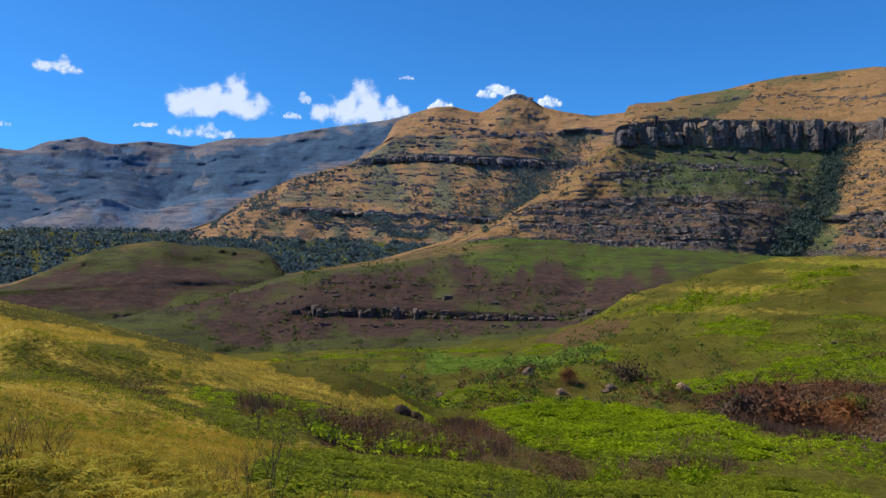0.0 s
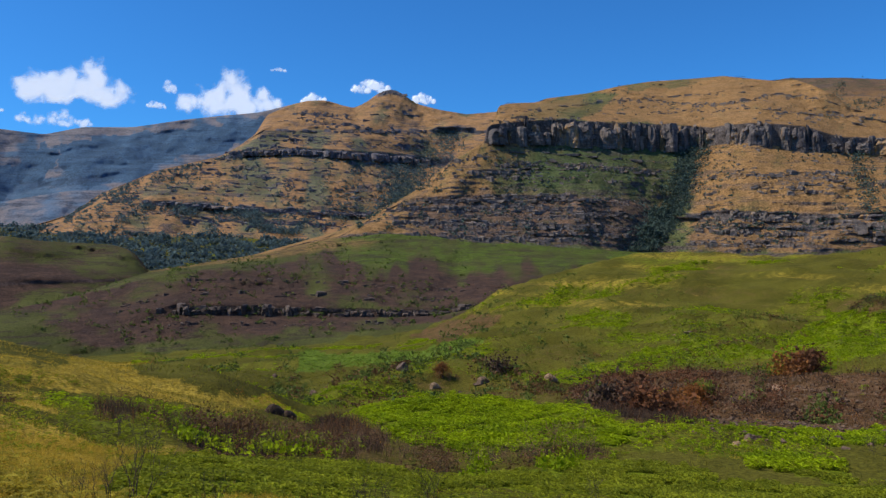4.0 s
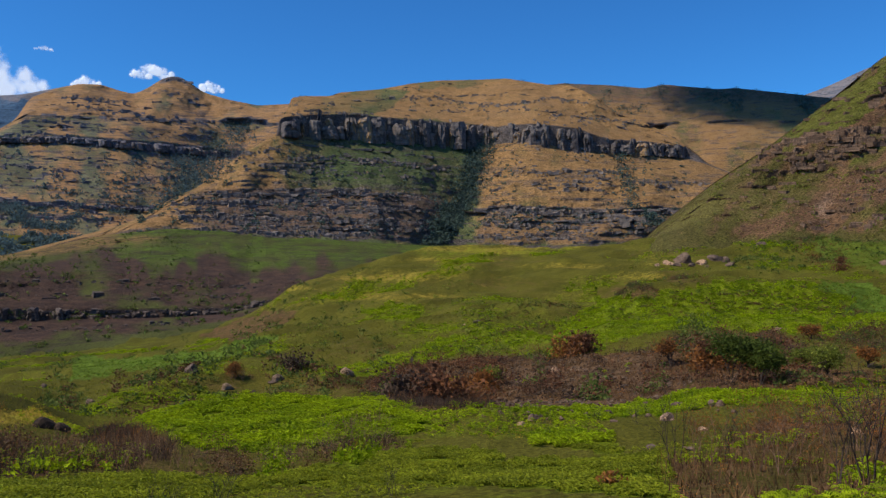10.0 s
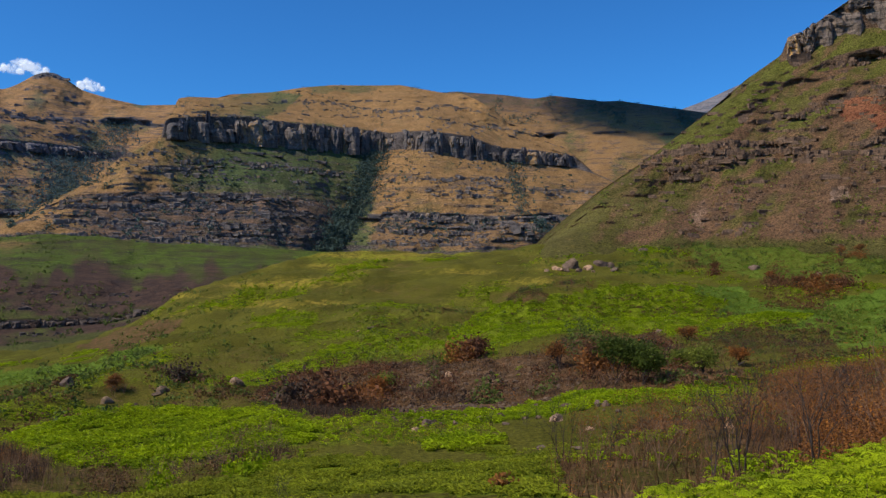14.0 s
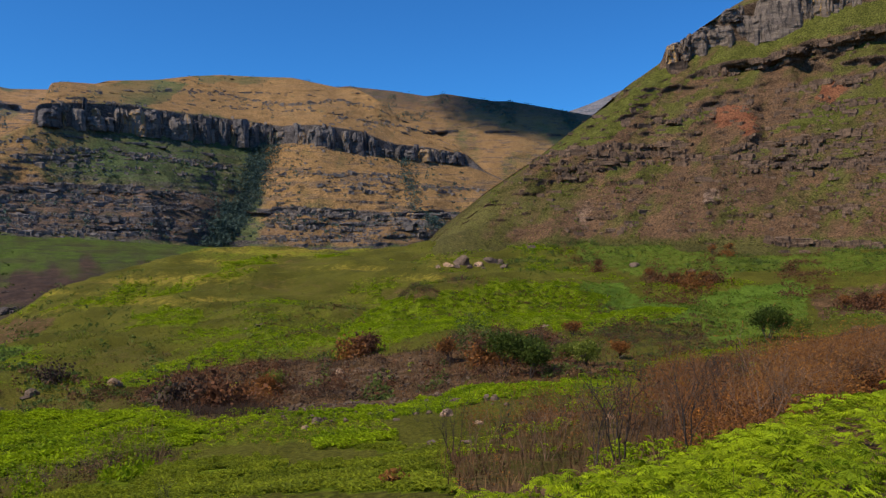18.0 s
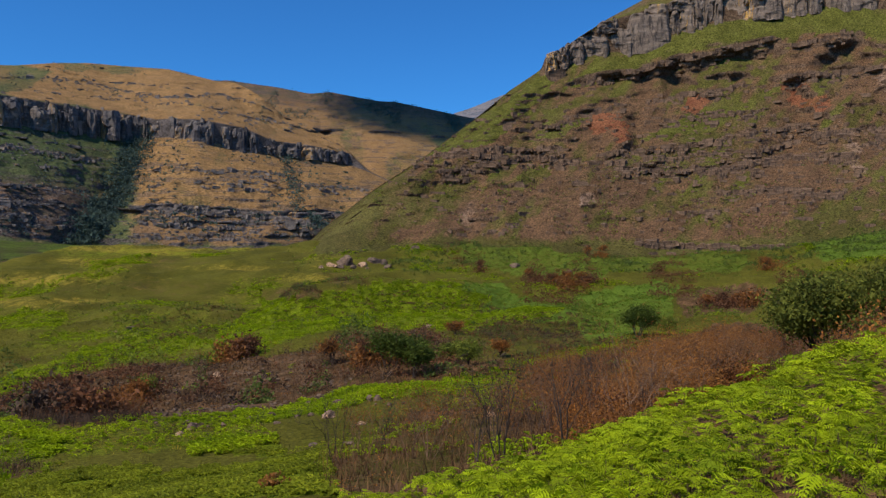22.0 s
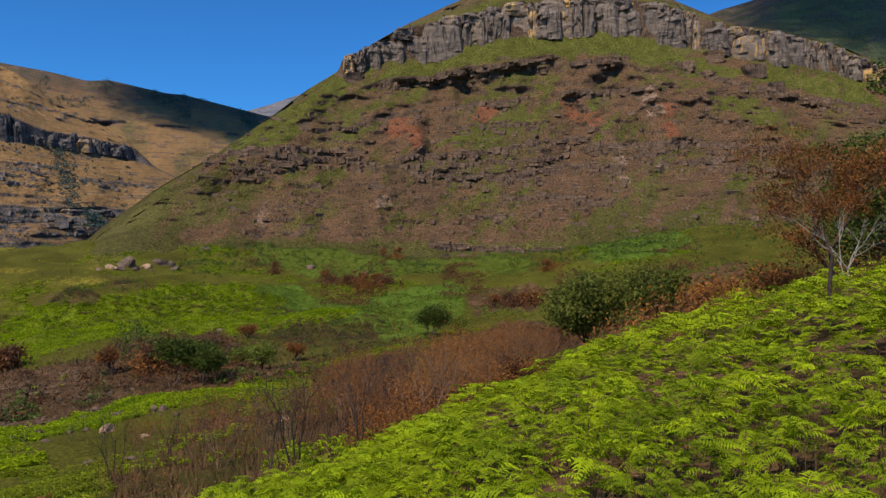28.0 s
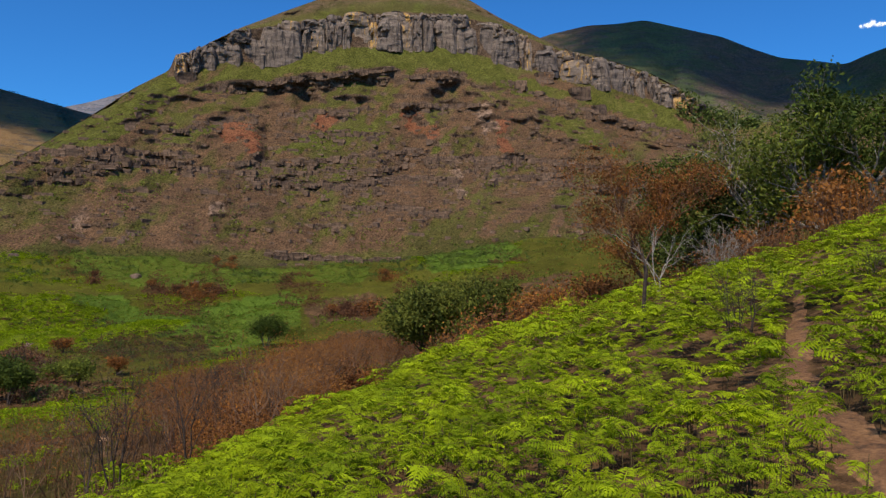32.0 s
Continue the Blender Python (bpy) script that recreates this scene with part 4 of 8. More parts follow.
def mountain_cover(a, b, p):
    """Dry and green grass, burnt bands and bare rock of the mountain."""
    el = np.degrees(np.arctan2(p[..., 2] - EYE, np.hypot(p[..., 0], p[..., 1])))
    aw, ew = a + 0.3 * fbm(a / 0.8, el / 0.4, 0 * b, 3, 231), el + 0.12 * fbm(a / 0.8, el / 0.4, 0 * b, 3, 233)
    layer = dict(
    dry=np.clip(0.15 + 0.75 * smooth01(a, 26.5, 28.5) * smooth01(b, 0.9, 1.5) + 0.75 * smooth01(b, 5.9, 6.2) * smooth01(a, 10.5, 13) + 0.6 * (1 - smooth01(a, np.interp(b, [3, 5], [8, 15]), np.interp(b, [3, 5], [12, 19]))) * np.maximum(smooth01(b, 1.5, 2.5), 1 - smooth01(a, 7, 11))
                + 0.25 * fbm(a / 1.6, b * 1.5, 0 * b, 3, 57), 0, 1.2) - 0.9 * spread(a, 23.2, 28.5, 1.5) * smooth01(b, 8.4, 8.7) * 0.9,
    fern=0.55 * spread(a, 13, 26, 3) * smooth01(b, 3.9, 4.4) * (1 - smooth01(b, 5, 5.2)) + 0.3 * fbm(a, b * 2, 0 * b, 3, 59),
    burnt=0.72 * (1 - smooth01(a, 24.5, 26.5)) * smooth01(b, 1.0, 1.4) * (1 - smooth01(b, 3.9, 4.3)) * smooth01(a, 4, 9) + 0.45 * smooth01(a, 26, 28) * smooth01(b, 1.0, 1.2) * (1 - smooth01(b, 2.6, 3.2)),
    seam=0.6 + 0.3 * (1 - smooth01(b, 3.2, 3.5)) - 0.42 * smooth01(b, 5.9, 6.1),
    rock=1.0 * np.exp(-((b - 5.5) / 0.5) ** 8) * smooth01(a, 12.2, 12.9) + 0.9 * np.exp(-((b - 3.5) / 0.5) ** 8) * smooth01(a, 26.5, 27.5))
    for corners in (
        ((16.2, 11.34), (20, 12.14), (22.5, 11.9), (21, 10.49), (18.3, 10.02), (14.5, 10.27)),
        ((22.5, 12.43), (29.3, 12.77), (29.7, 12.59), (27.6, 12.11), (23.4, 12)),
    ):
        here = inside(corners, aw, ew)
        layer["dry"][here] *= 0.55
        layer["fern"][here] = 0.35
    return layer


mountain, mtn_xyz, mtn_band = land("mountain", az, [
    (under([(-9, -2), (24, -1), (62, -2)], M_SKY, 1.2), [(-9, 950), (25, 1050), (62, 1300)], 6),
    (under([(0.7, 1.3), (5, 1.7), (9, 1.6), (17, 0.9), (24, 0.2), (30, 0.2), (42, 0.2), (62, 0)], M_SKY, 0.7), [(-9, 1080), (5, 1150), (20, 1200), (25.5, 1335), (30, 1330), (36, 1350), (62, 1500)], 14),
    (under([(3.5, 2.4), (9.3, 2.2), (16.8, 1.8), (23, 1.6), (26.6, 1.6), (40, 1.5), (62, 1)], M_SKY, 0.5), [(-9, 1120), (5, 1190), (20, 1240), (25.5, 1385), (30, 1370), (36, 1390), (62, 1550)], 36),
    (under([(5.5, 4.3), (14, 4.4), (18.8, 4.3), (23.3, 4.0), (26.6, 2.7), (30, 2.95), (35.5, 2.5), (40, 2.6), (62, 1.5)], M_SKY, 0.35), [(-9, 1150), (5, 1280), (20, 1350), (25.8, 1490), (30, 1420), (36, 1440), (62, 1650)], 6),
    (under([(5.5, 4.5), (14, 4.6), (18.8, 4.5), (23.3, 4.2), (26.6, 3.1), (30, 3.35), (35.5, 2.9), (40, 3.0), (62, 1.5)], M_SKY, 0.3), [(-9, 1155), (5, 1285), (20, 1357), (25.8, 1497), (30, 1427), (36, 1447), (62, 1655)], 44),
    (under(M_CLIFF_FOOT, M_SKY, 0.12), [(-9, 1180), (10, 1400), (13, 1440), (20, 1560), (26, 1640), (27.8, 1665), (29.5, 1635), (31.5, 1600), (36, 1640), (42, 1760), (62, 1800)], 12),
    (under(M_CLIFF_TOP, M_SKY, 0.06), [(-9, 1190), (10, 1405), (13, 1446), (20, 1567), (26, 1647), (27.8, 1672), (29.5, 1642), (31.5, 1607), (36, 1647), (42, 1767), (62, 1810)], 22),
    (under([(-9, 0), (12.7, 9.9), (14, 10.6), (20, 11.0), (28, 10.9), (32, 11.0), (36, 9.6), (42, 7.3), (62, 3)], M_SKY, 0.04), [(-9, 1200), (12, 1435), (14, 1560), (20, 1750), (26, 1900), (30, 1830), (36, 1780), (42, 1800), (62, 1850)], 26),
    (M_SKY, [(-9, 1210), (11, 1460), (12.7, 1480), (13.6, 1700), (20, 2050), (28, 2200), (33, 2100), (36, 1900), (42, 1830), (62, 1900)], 5),
    ([(-9, -1), (12, 5), (20, 9), (62, 1)], [(-9, 1500), (12, 1900), (20, 2700), (62, 2300)], 1),
], mat_mountain, "flat-topped grass mountain banded with sandstone cliffs", mountain_cover,
    soft=0.12, rough=0.006, lumps=0.006, gully=0.012, strata=2.2, layer=12, seed=35, melt=13.0, calm=(4.8, 6.2))

# rear ridge, forested and dark
rear, rear_xyz, rear_band = land("rear_mountain", np.arange(30, 62, 0.08), [
    both((30, 2, 2000), (62, 2, 2000)) + (4,),
    both((30, 5, 2250), (40, 6.0, 2250), (46, 6.4, 2250), (62, 5, 2250)) + (24,),
    both((30, 8.4, 2500), (38, 8.6, 2500), (46, 8.4, 2500), (62, 7, 2500)) + (4,),
    both((30, 8.8, 2510), (38, 9.0, 2510), (46, 8.8, 2510), (62, 7.2, 2510)) + (24,),
    both((30, 12.2, 2900), (33.1, 12.05, 2900), (33.7, 12.13, 2900), (37.3, 11.8, 2900), (39.6, 11.43, 2900), (41.1, 11.6, 2880), (41.7, 11.5, 2900), (44.7, 11.0, 2900), (45.9, 10.98, 2900), (48.5, 10.46, 2900), (51.6, 9.8, 2900), (55, 9.3, 2900), (62, 8.5, 2900)) + (4,),
    both((30, 7, 3400), (62, 5, 3400)) + (1,),
], mat_mountain, "long rear mountain ridge with dark scrub on its crest", lambda a, b, p: dict(
    dry=0.8 * (1 - smooth01(b, 3.5, 3.95)) * (1 - 0.6 * smooth01(a, 46, 54)) + 0.4 * fbm(a / 1.3, b, 0 * b, 3, 67), fern=0.15 + 0.2 * smooth01(a, 44, 48), burnt=0.35 + 0.3 * smooth01(b, 3.3, 3.9)),
    soft=0.2, rough=0.005, lumps=0.008, gully=0.022, strata=1.0, layer=30, seed=45)

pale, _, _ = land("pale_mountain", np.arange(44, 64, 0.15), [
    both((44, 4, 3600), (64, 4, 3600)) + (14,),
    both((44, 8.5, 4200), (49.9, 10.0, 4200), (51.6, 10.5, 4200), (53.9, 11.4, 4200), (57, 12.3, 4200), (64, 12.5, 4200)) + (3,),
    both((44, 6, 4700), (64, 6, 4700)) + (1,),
], mat_far_hazed, "pale pinkish mountain flank far behind the valley, haze in its colour", lambda a, b, p: dict(dry=1.0 + 0 * b), soft=0.5, rough=0.006, lumps=0.01, gully=0.02, strata=5, layer=60, seed=55)

# small hill at the valley's mouth
low_hill, _, _ = land("low_hill", np.arange(-44, -8, 0.1), [
    both((-44, -6, 700), (-8, -6, 700)) + (5,),
    both((-44, -4.6, 760), (-23, -4.2, 780), (-15, -3.6, 820), (-12, -2.4, 860), (-8, -2.4, 900)) + (14,),
    both((-44, -2, 850), (-30, -2.2, 850), (-25, -2, 860), (-19, -1.75, 880), (-13, -1.6, 900), (-8, -2, 920)) + (3,),
    both((-44, -1.7, 855), (-30, -1.9, 855), (-25, -1.65, 866), (-19, -1.35, 886), (-13, -1.3, 906), (-8, -1.8, 925)) + (16,),
    both((-44, -1.2, 1000), (-32, -1.6, 1000), (-30.1, -1.6, 1000), (-27.5, -0.6, 1000), (-25.8, 0.35, 1020), (-23.4, 1.1, 1050), (-20.5, 1.55, 1080), (-18.6, 1.2, 1080), (-13.9, 1.0, 1080), (-12.3, 0.4, 1060), (-11.5, -1.5, 1040), (-8, -2.4, 1000)) + (4,),
    both((-44, -2, 1300), (-20, -1, 1400), (-8, -3, 1200)) + (1,),
], mat_brown, "low grassy hill with an ochre track and a small rock step", lambda a, b, p: dict(
    dry=0.36 * smooth01(b, 3.5, 3.95) * (1 + fbm(a / 3, b, 0 * b, 3, 4)) + 0.2 * fbm(a, b, 0 * b, 3, 3), burnt=(0.66 + 0.6 * fbm(a / 3, b * 2, 0 * b, 3, 6)) * smooth01(b, 0.9, 1.7) * (1 - 0.5 * smooth01(b, 3.4, 4.0)), rock=0.8 * np.exp(-((b - 2.5) / 0.45) ** 8) * spread(a, -21, -13, 1)),
    soft=0.5, rough=0.008, lumps=0.02, gully=0.03, strata=1, layer=9, seed=65, calm=(1.8, 3.2))

# brown hill with the low cliff, and its green terraces behind
brown_hill, brown_xyz, brown_band = land("brown_hill", np.arange(-26, 30, 0.07), [
    both((-26, -7.5, 480), (30, -6, 440)) + (4,),
    both((-26, -6, 600), (-14, -7, 560), (-3.6, -6.6, 545), (4.9, -6, 520), (11.5, -4.6, 500), (30, -3, 500)) + (18,),
    both((-26, -5, 640), (-14, -5, 620), (-9.8, -3.9, 640), (-3.6, -4.15, 640), (4.9, -4.4, 640), (9, -4.3, 640), (13, -3.5, 640), (30, -1.5, 640)) + (8,),
    both((-26, -4.7, 650), (-14, -4.3, 640), (-9.8, -3.15, 644), (-3.6, -3.45, 644), (4.9, -3.8, 644), (9, -3.8, 644), (13, -3.1, 646), (30, -1.2, 650)) + (16,),
    both((-26, -4.4, 700), (-16, -2.5, 740), (-10, -0.95, 760), (-6, -0.85, 760), (0, -1.1, 750), (5, -1.5, 740), (10, -2, 740), (30, -1, 760)) + (26,),
    both((-26, -4.4, 900), (-23, -4.1, 900), (-19.7, -3.4, 900), (-16, -2.2, 950), (-12.7, -1, 1000), (-10, -0.6, 1050), (-6, 0, 1090), (-3.6, 0.4, 1120), (0.7, 1.42, 1160), (5, 1.85, 1180), (9, 1.75, 1190), (17, 1.05, 1230), (24, 0.5, 1400), (30, 0.4, 1400)) + (3,),
    both((-26, -5, 1200), (-10, -2, 1300), (5, -1, 1300), (30, -1, 1550)) + (1,),
], mat_brown, "brown burnt hillside with a low columned cliff and green terraces above", lambda a, b, p: dict(
    burnt=0.9 * smooth01(b, 1.1, 1.6) * (1 - smooth01(b + 0.5 * fbm(a / 2, b, 0 * b, 3, 14), 4.0, 4.5)) * (0.8 + 0.5 * fbm(a / 2, b * 2, 0 * b, 3, 13)) * smooth01(a + (b - 3) * 1.5, -21, -16),
    fern=0.62 * smooth01(b, 4.0, 4.3) * smooth01(a, -1, 4) * (1 + 0.6 * fbm(a / 5, b * 13, 0 * b, 3, 16)) + 0.25 * fbm(a, b * 4, 0 * b, 3, 15), dry=0.5 * spread(a, -10, 3, 4) * smooth01(b, 4.3, 4.7),
    rock=0.3 * np.exp(-((b - 2.5) / 0.45) ** 8) * spread(a, -11, 11, 1)),
    soft=0.4, rough=0.008, lumps=0.012, gully=0.016, strata=1.3, layer=9, seed=75, calm=(1.9, 3.1))

# big near hill with the cliff round its brow
az = np.arange(36, 116, 0.1)
H_SKY = [(36, -1.0), (39.5, 0.6), (40.6, 1.65), (44.3, 4.5), (47.6, 6.6), (51.9, 9.7), (54.6, 11.8), (56.9, 13.2), (57.2, 14.2), (58.2, 14.4), (59.6, 15.3), (61.8, 16.5), (64.7, 17.75), (67.1, 18.7), (70, 19.6), (73, 20.0), (76, 19.7), (78.6, 19.05),
         (80.7, 17.9), (82.8, 16.9), (85.8, 15.45), (88.3, 14.9), (91.9, 13.6), (93.9, 12.5), (95.4, 11.3), (97, 10.2), (99, 9.7), (102, 10), (116, 11)]
H_CLIFF_TOP = [(36, 0), (56.5, 13), (57.2, 14.15), (59.6, 15.2), (61.8, 16.3), (64.7, 17.0), (70, 17.9), (73, 18.2), (77, 18.1), (80.7, 17.4), (85.8, 15.3), (88.3, 14.8), (91.9, 13.5), (95, 11.5), (97, 10), (116, 9)]
H_CLIFF_FOOT = [(36, 0), (56.5, 12.5), (57.6, 13.0), (60.7, 14.1), (63.5, 14.15), (66.8, 15.2), (69.7, 15.55), (73, 15.85), (76.9, 15.85), (79.9, 15.1), (82.9, 14.3), (85.8, 13.6), (88.3, 12.95), (90.7, 12.2), (93.1, 11.35), (95, 10.2), (97, 9.6), (116, 8)]


def hill_cover(a, b, p):
    """Growth and bare earth on the hill."""
    el = np.degrees(np.arctan2(p[..., 2] - EYE, np.hypot(p[..., 0], p[..., 1])))
    aw, ew = a + 0.3 * fbm(a / 0.9, el / 0.5, 0 * b, 3, 211), el + 0.2 * fbm(a / 0.7, el / 0.5, 0 * b, 3, 213)
    brown = smooth01(b, 0.98, 1.2) * (1 - smooth01(b, 5.6, 6.0)) * smooth01(a, 40, 47)
    streak = fbm(a / 0.8 - el * 0.5, el * 0.35, 0 * b, 3, 23)
    blotch = fbm(a / 2.6 - el * 0.3, el / 2.2, 0 * b, 4, 24)
    rib = smooth01(fbm(a / 1.1 - el * 0.75, el * 0.22, 0 * b, 3, 28), 0.1, 0.65) * (0.55 + 0.45 * smooth01(el, 2.5, 7))
    layer = dict(burnt=np.clip(brown * (0.78 + 0.3 * streak + 0.4 * blotch - 0.5 * rib), 0, 1), fern=0.15 + 0.3 * fbm(a / 0.9 + b * 2.2, b * 0.6, 0 * b, 3, 25) + 0.36 * rib, dry=0.35 * smooth01(b, 7, 7.6) + 0.25 * fbm(a / 3, b, 0 * b, 2, 27), scar=0 * b, pale=0 * b, lush=0 * b,
                 seam=(0.35 + 0.3 * blotch) * smooth01(b, 1.2, 1.6) * (1 - smooth01(b, 5.2, 5.6)) + 0.05,
                 rock=0.9 * np.exp(-((b - 6.5) / 0.5) ** 8) * spread(a, 57, 96, 0.6) + 0.5 * smooth01(b, 7.1, 7.5))
    def turf(kind, strength, corners):
        here = inside(corners, aw, ew)
        if kind == "fern":
            layer["burnt"][here] *= 1 - 0.9 * strength
            layer["seam"][here] = 0.1
        layer[kind][here] = strength * (0.95 + 0.4 * streak[here])
    turf("fern", 0.95, ((47.8, 6.74), (52.5, 9.99), (56.9, 12.89), (58, 12.29), (56.2, 10.21), (53.3, 8.07), (49.5, 7.19)))
    turf("fern", 0.95, ((58.4, 11.74), (60.7, 13.66), (63.5, 14.01), (68, 15.56), (73.1, 16.03), (78.6, 15.46), (81.2, 14.33), (82, 13.04), (79, 13.34), (75.6, 14.24), (70.5, 14.12), (65.5, 13.66), (63.1, 12.97), (60.7, 12.02)))
    turf("fern", 0.8, ((80.7, 14.34), (84.1, 13.08), (87.9, 12.38), (93.1, 11.18), (95, 9.44), (93.1, 9.52), (89.9, 10.91), (85.8, 12.16), (82.4, 12.22)))
    turf("fern", 0.8, ((63.6, 7.93), (67.2, 9.55), (70.6, 10.06), (73.6, 11.37), (73.1, 10.37), (69.8, 8.8), (66, 7.94)))
    turf("fern", 0.8, ((55.8, 8.17), (59.2, 9.48), (60.6, 10.04), (59.8, 9.04), (56.9, 7.92)))
    turf("fern", 0.6, ((56.9, 10.07), (61.5, 11.96), (63.7, 12.37), (62.7, 11.2), (60, 10.48), (57.7, 9.3)))
    turf("fern", 0.75, ((83.7, 11.27), (87, 10.51), (90.5, 8.07), (89.5, 7.6), (86.2, 9.3), (83.5, 10.45)))
    turf("fern", 0.55, ((53.3, 4.99), (55.5, 5.56), (58.3, 6.49), (57, 5.07), (54.4, 4.18)))
    turf("fern", 0.5, ((62.1, 2.48), (65.7, 3.88), (69.2, 4.79), (67.3, 2.91), (63.7, 1.6)))
    turf("fern", 0.55, ((78.1, 5.25), (81.7, 4.93), (84.4, 5.13), (81.7, 3.49), (79.6, 2.64)))
    turf("fern", 0.35, ((43.5, 4.45), (49.8, 6.39), (52.8, 4.58), (50.5, 2.76), (44.8, 0.93)))
    turf("fern", 0.5, ((69.3, 12.55), (73.1, 13.07), (73.1, 12.05), (69.7, 11.35), (67.2, 11.05)))
    turf("fern", 0.6, ((79.9, 12.73), (84.1, 11.67), (81.6, 11.29), (79.5, 11.91)))
    turf("scar", 1, ((60.2, 9.62), (62.4, 10.02), (62.8, 9.03), (60.8, 8.61)))
    turf("scar", 1, ((62, 8.87), (63, 9.04), (63.5, 7.77), (62.4, 7.72)))
    turf("scar", 0.9, ((67.2, 10.65), (68.9, 10.71), (68.5, 9.75), (67, 9.7)))
    turf("scar", 0.95, ((73.1, 11.11), (74.6, 11.22), (76.3, 9.92), (76, 9.01), (74.5, 9.48)))
    turf("pale", 0.6, ((79.3, 11.5), (80.2, 11.83), (81, 9.77), (79.8, 9.65)))
    turf("scar", 0.9, ((80.3, 10.48), (81.8, 10.88), (81.4, 9.44), (80.6, 9.44)))
    turf("scar", 1, ((80.9, 9.11), (81.7, 9.23), (81.8, 8.19), (81, 8.19)))
    turf("pale", 0.5, ((77, 8.39), (77.9, 7.43), (78.5, 5), (77.8, 4.99), (77.3, 6.93)))
    turf("pale", 0.6, ((59.5, 4.04), (60.7, 4.16), (60.8, 3.27), (59.7, 3.16)))
    turf("pale", 0.3, ((49.9, 3.31), (52.6, 4.19), (53.4, 2.27), (50.2, 1.42)))
    return layer


hill, hill_xyz, hill_band = land("cliff_hill", az, [
    (under([(36, -3), (116, -2)], H_SKY, 2.0), [(36, 340), (60, 360), (116, 360)], 6),
    (under([(41.8, 0.8), (45.8, 0.4), (58.4, 0.2), (66.8, 0), (74, 0), (76.7, 0.8), (81.7, 1.5), (95, 2), (116, 3)], H_SKY, 0.8), [(36, 400), (58, 412), (74, 425), (116, 430)], 44),
    (under([(46, 3.9), (54, 4.6), (62.6, 5.3), (67.3, 5.2), (77, 5.4), (86, 5.0), (116, 5)], H_SKY, 0.5), [(36, 470), (46, 480), (58, 500), (74, 520), (90, 540), (116, 560)], 26),
    (under([(45.8, 5.8), (48.3, 7.0), (55, 7.1), (62, 6.95), (67, 6.75), (77.4, 6.95), (82, 7.35), (90, 7.25), (116, 7)], H_SKY, 0.3), [(36, 500), (46, 510), (58, 530), (74, 548), (90, 575), (116, 600)], 36),
    (under([(48, 9), (58, 10.6), (62.8, 10.9), (74, 11.4), (80.3, 11.4), (88, 9.6), (96, 8), (116, 7.5)], H_SKY, 0.25), [(36, 540), (58, 590), (74, 612), (90, 640), (116, 660)], 20),
    (under([(48, 10), (58, 12.1), (63.5, 12.6), (67.2, 13.2), (73, 14.0), (77, 13.9), (81.6, 12.9), (85.8, 11.8), (90, 10.4), (96, 9), (116, 8)], H_SKY, 0.2), [(36, 560), (58, 615), (74, 640), (90, 670), (116, 690)], 14),
    (under(H_CLIFF_FOOT, H_SKY, 0.12), [(36, 570), (58, 635), (74, 665), (90, 700), (116, 720)], 14),
    (under(H_CLIFF_TOP, H_SKY, 0.06), [(36, 575), (58, 640), (74, 670), (90, 706), (116, 726)], 14),
    (H_SKY, [(36, 590), (58, 650), (66, 690), (74, 760), (80, 735), (86, 720), (96, 730), (116, 780)], 5),
    ([(36, -2), (50, 5), (74, 12), (90, 8), (116, 6)], [(36, 800), (74, 1000), (116, 1000)], 1),
], mat_hill, "steep brown and green hill with rock ledges below a sandstone cliff", hill_cover,
    soft=0.12, rough=0.008, lumps=0.014, gully=0.028, strata=1.3, layer=9, seed=85, melt=50.0, calm=(5.3, 7.2))

# dark mountain behind it
dark, dark_xyz, dark_band = land("dark_mountain", np.arange(78, 130, 0.1), [
    both((78, 4, 1150), (130, 4, 1150)) + (4,),
    both((78, 9, 1300), (92, 11, 1350), (99, 8.5, 1250), (130, 8, 1250)) + (28,),
    both((78, 13.5, 1600), (88, 14.5, 1600), (93, 13.5, 1500), (100, 11.5, 1650), (106, 10.5, 1500), (130, 11, 1500)) + (26,),
    both((78, 14.5, 1950), (82, 15.8, 1950), (84.7, 16.6, 1950), (87.4, 17.1, 1950), (89.5, 17.1, 1950), (91.5, 17.25, 1950), (93.8, 16.6, 1950), (96.9, 15.7, 1950), (98.5, 14.9, 1950), (100.6, 14.0, 1950), (103, 13.55, 1950), (104.6, 13.15, 1950), (105.7, 13.6, 1900), (106.9, 13.95, 1850), (112, 15, 1800), (130, 16, 1800)) + (4,),
    both((78, 10, 2400), (130, 10, 2400)) + (1,),
], mat_mountain, "dark green grass mountain with a sharp shaded shoulder", lambda a, b, p: dict(fern=0.1 + 0.3 * fbm(a, b, 0 * b, 3, 33), dry=0.12 + 0.2 * fbm(a / 2, b, 0 * b, 3, 34), burnt=0.35 + 0.3 * fbm(a / 3, b, 0 * b, 3, 35)), soft=0.3, rough=0.004, lumps=0.012, gully=0.03, strata=2, layer=30, seed=95)


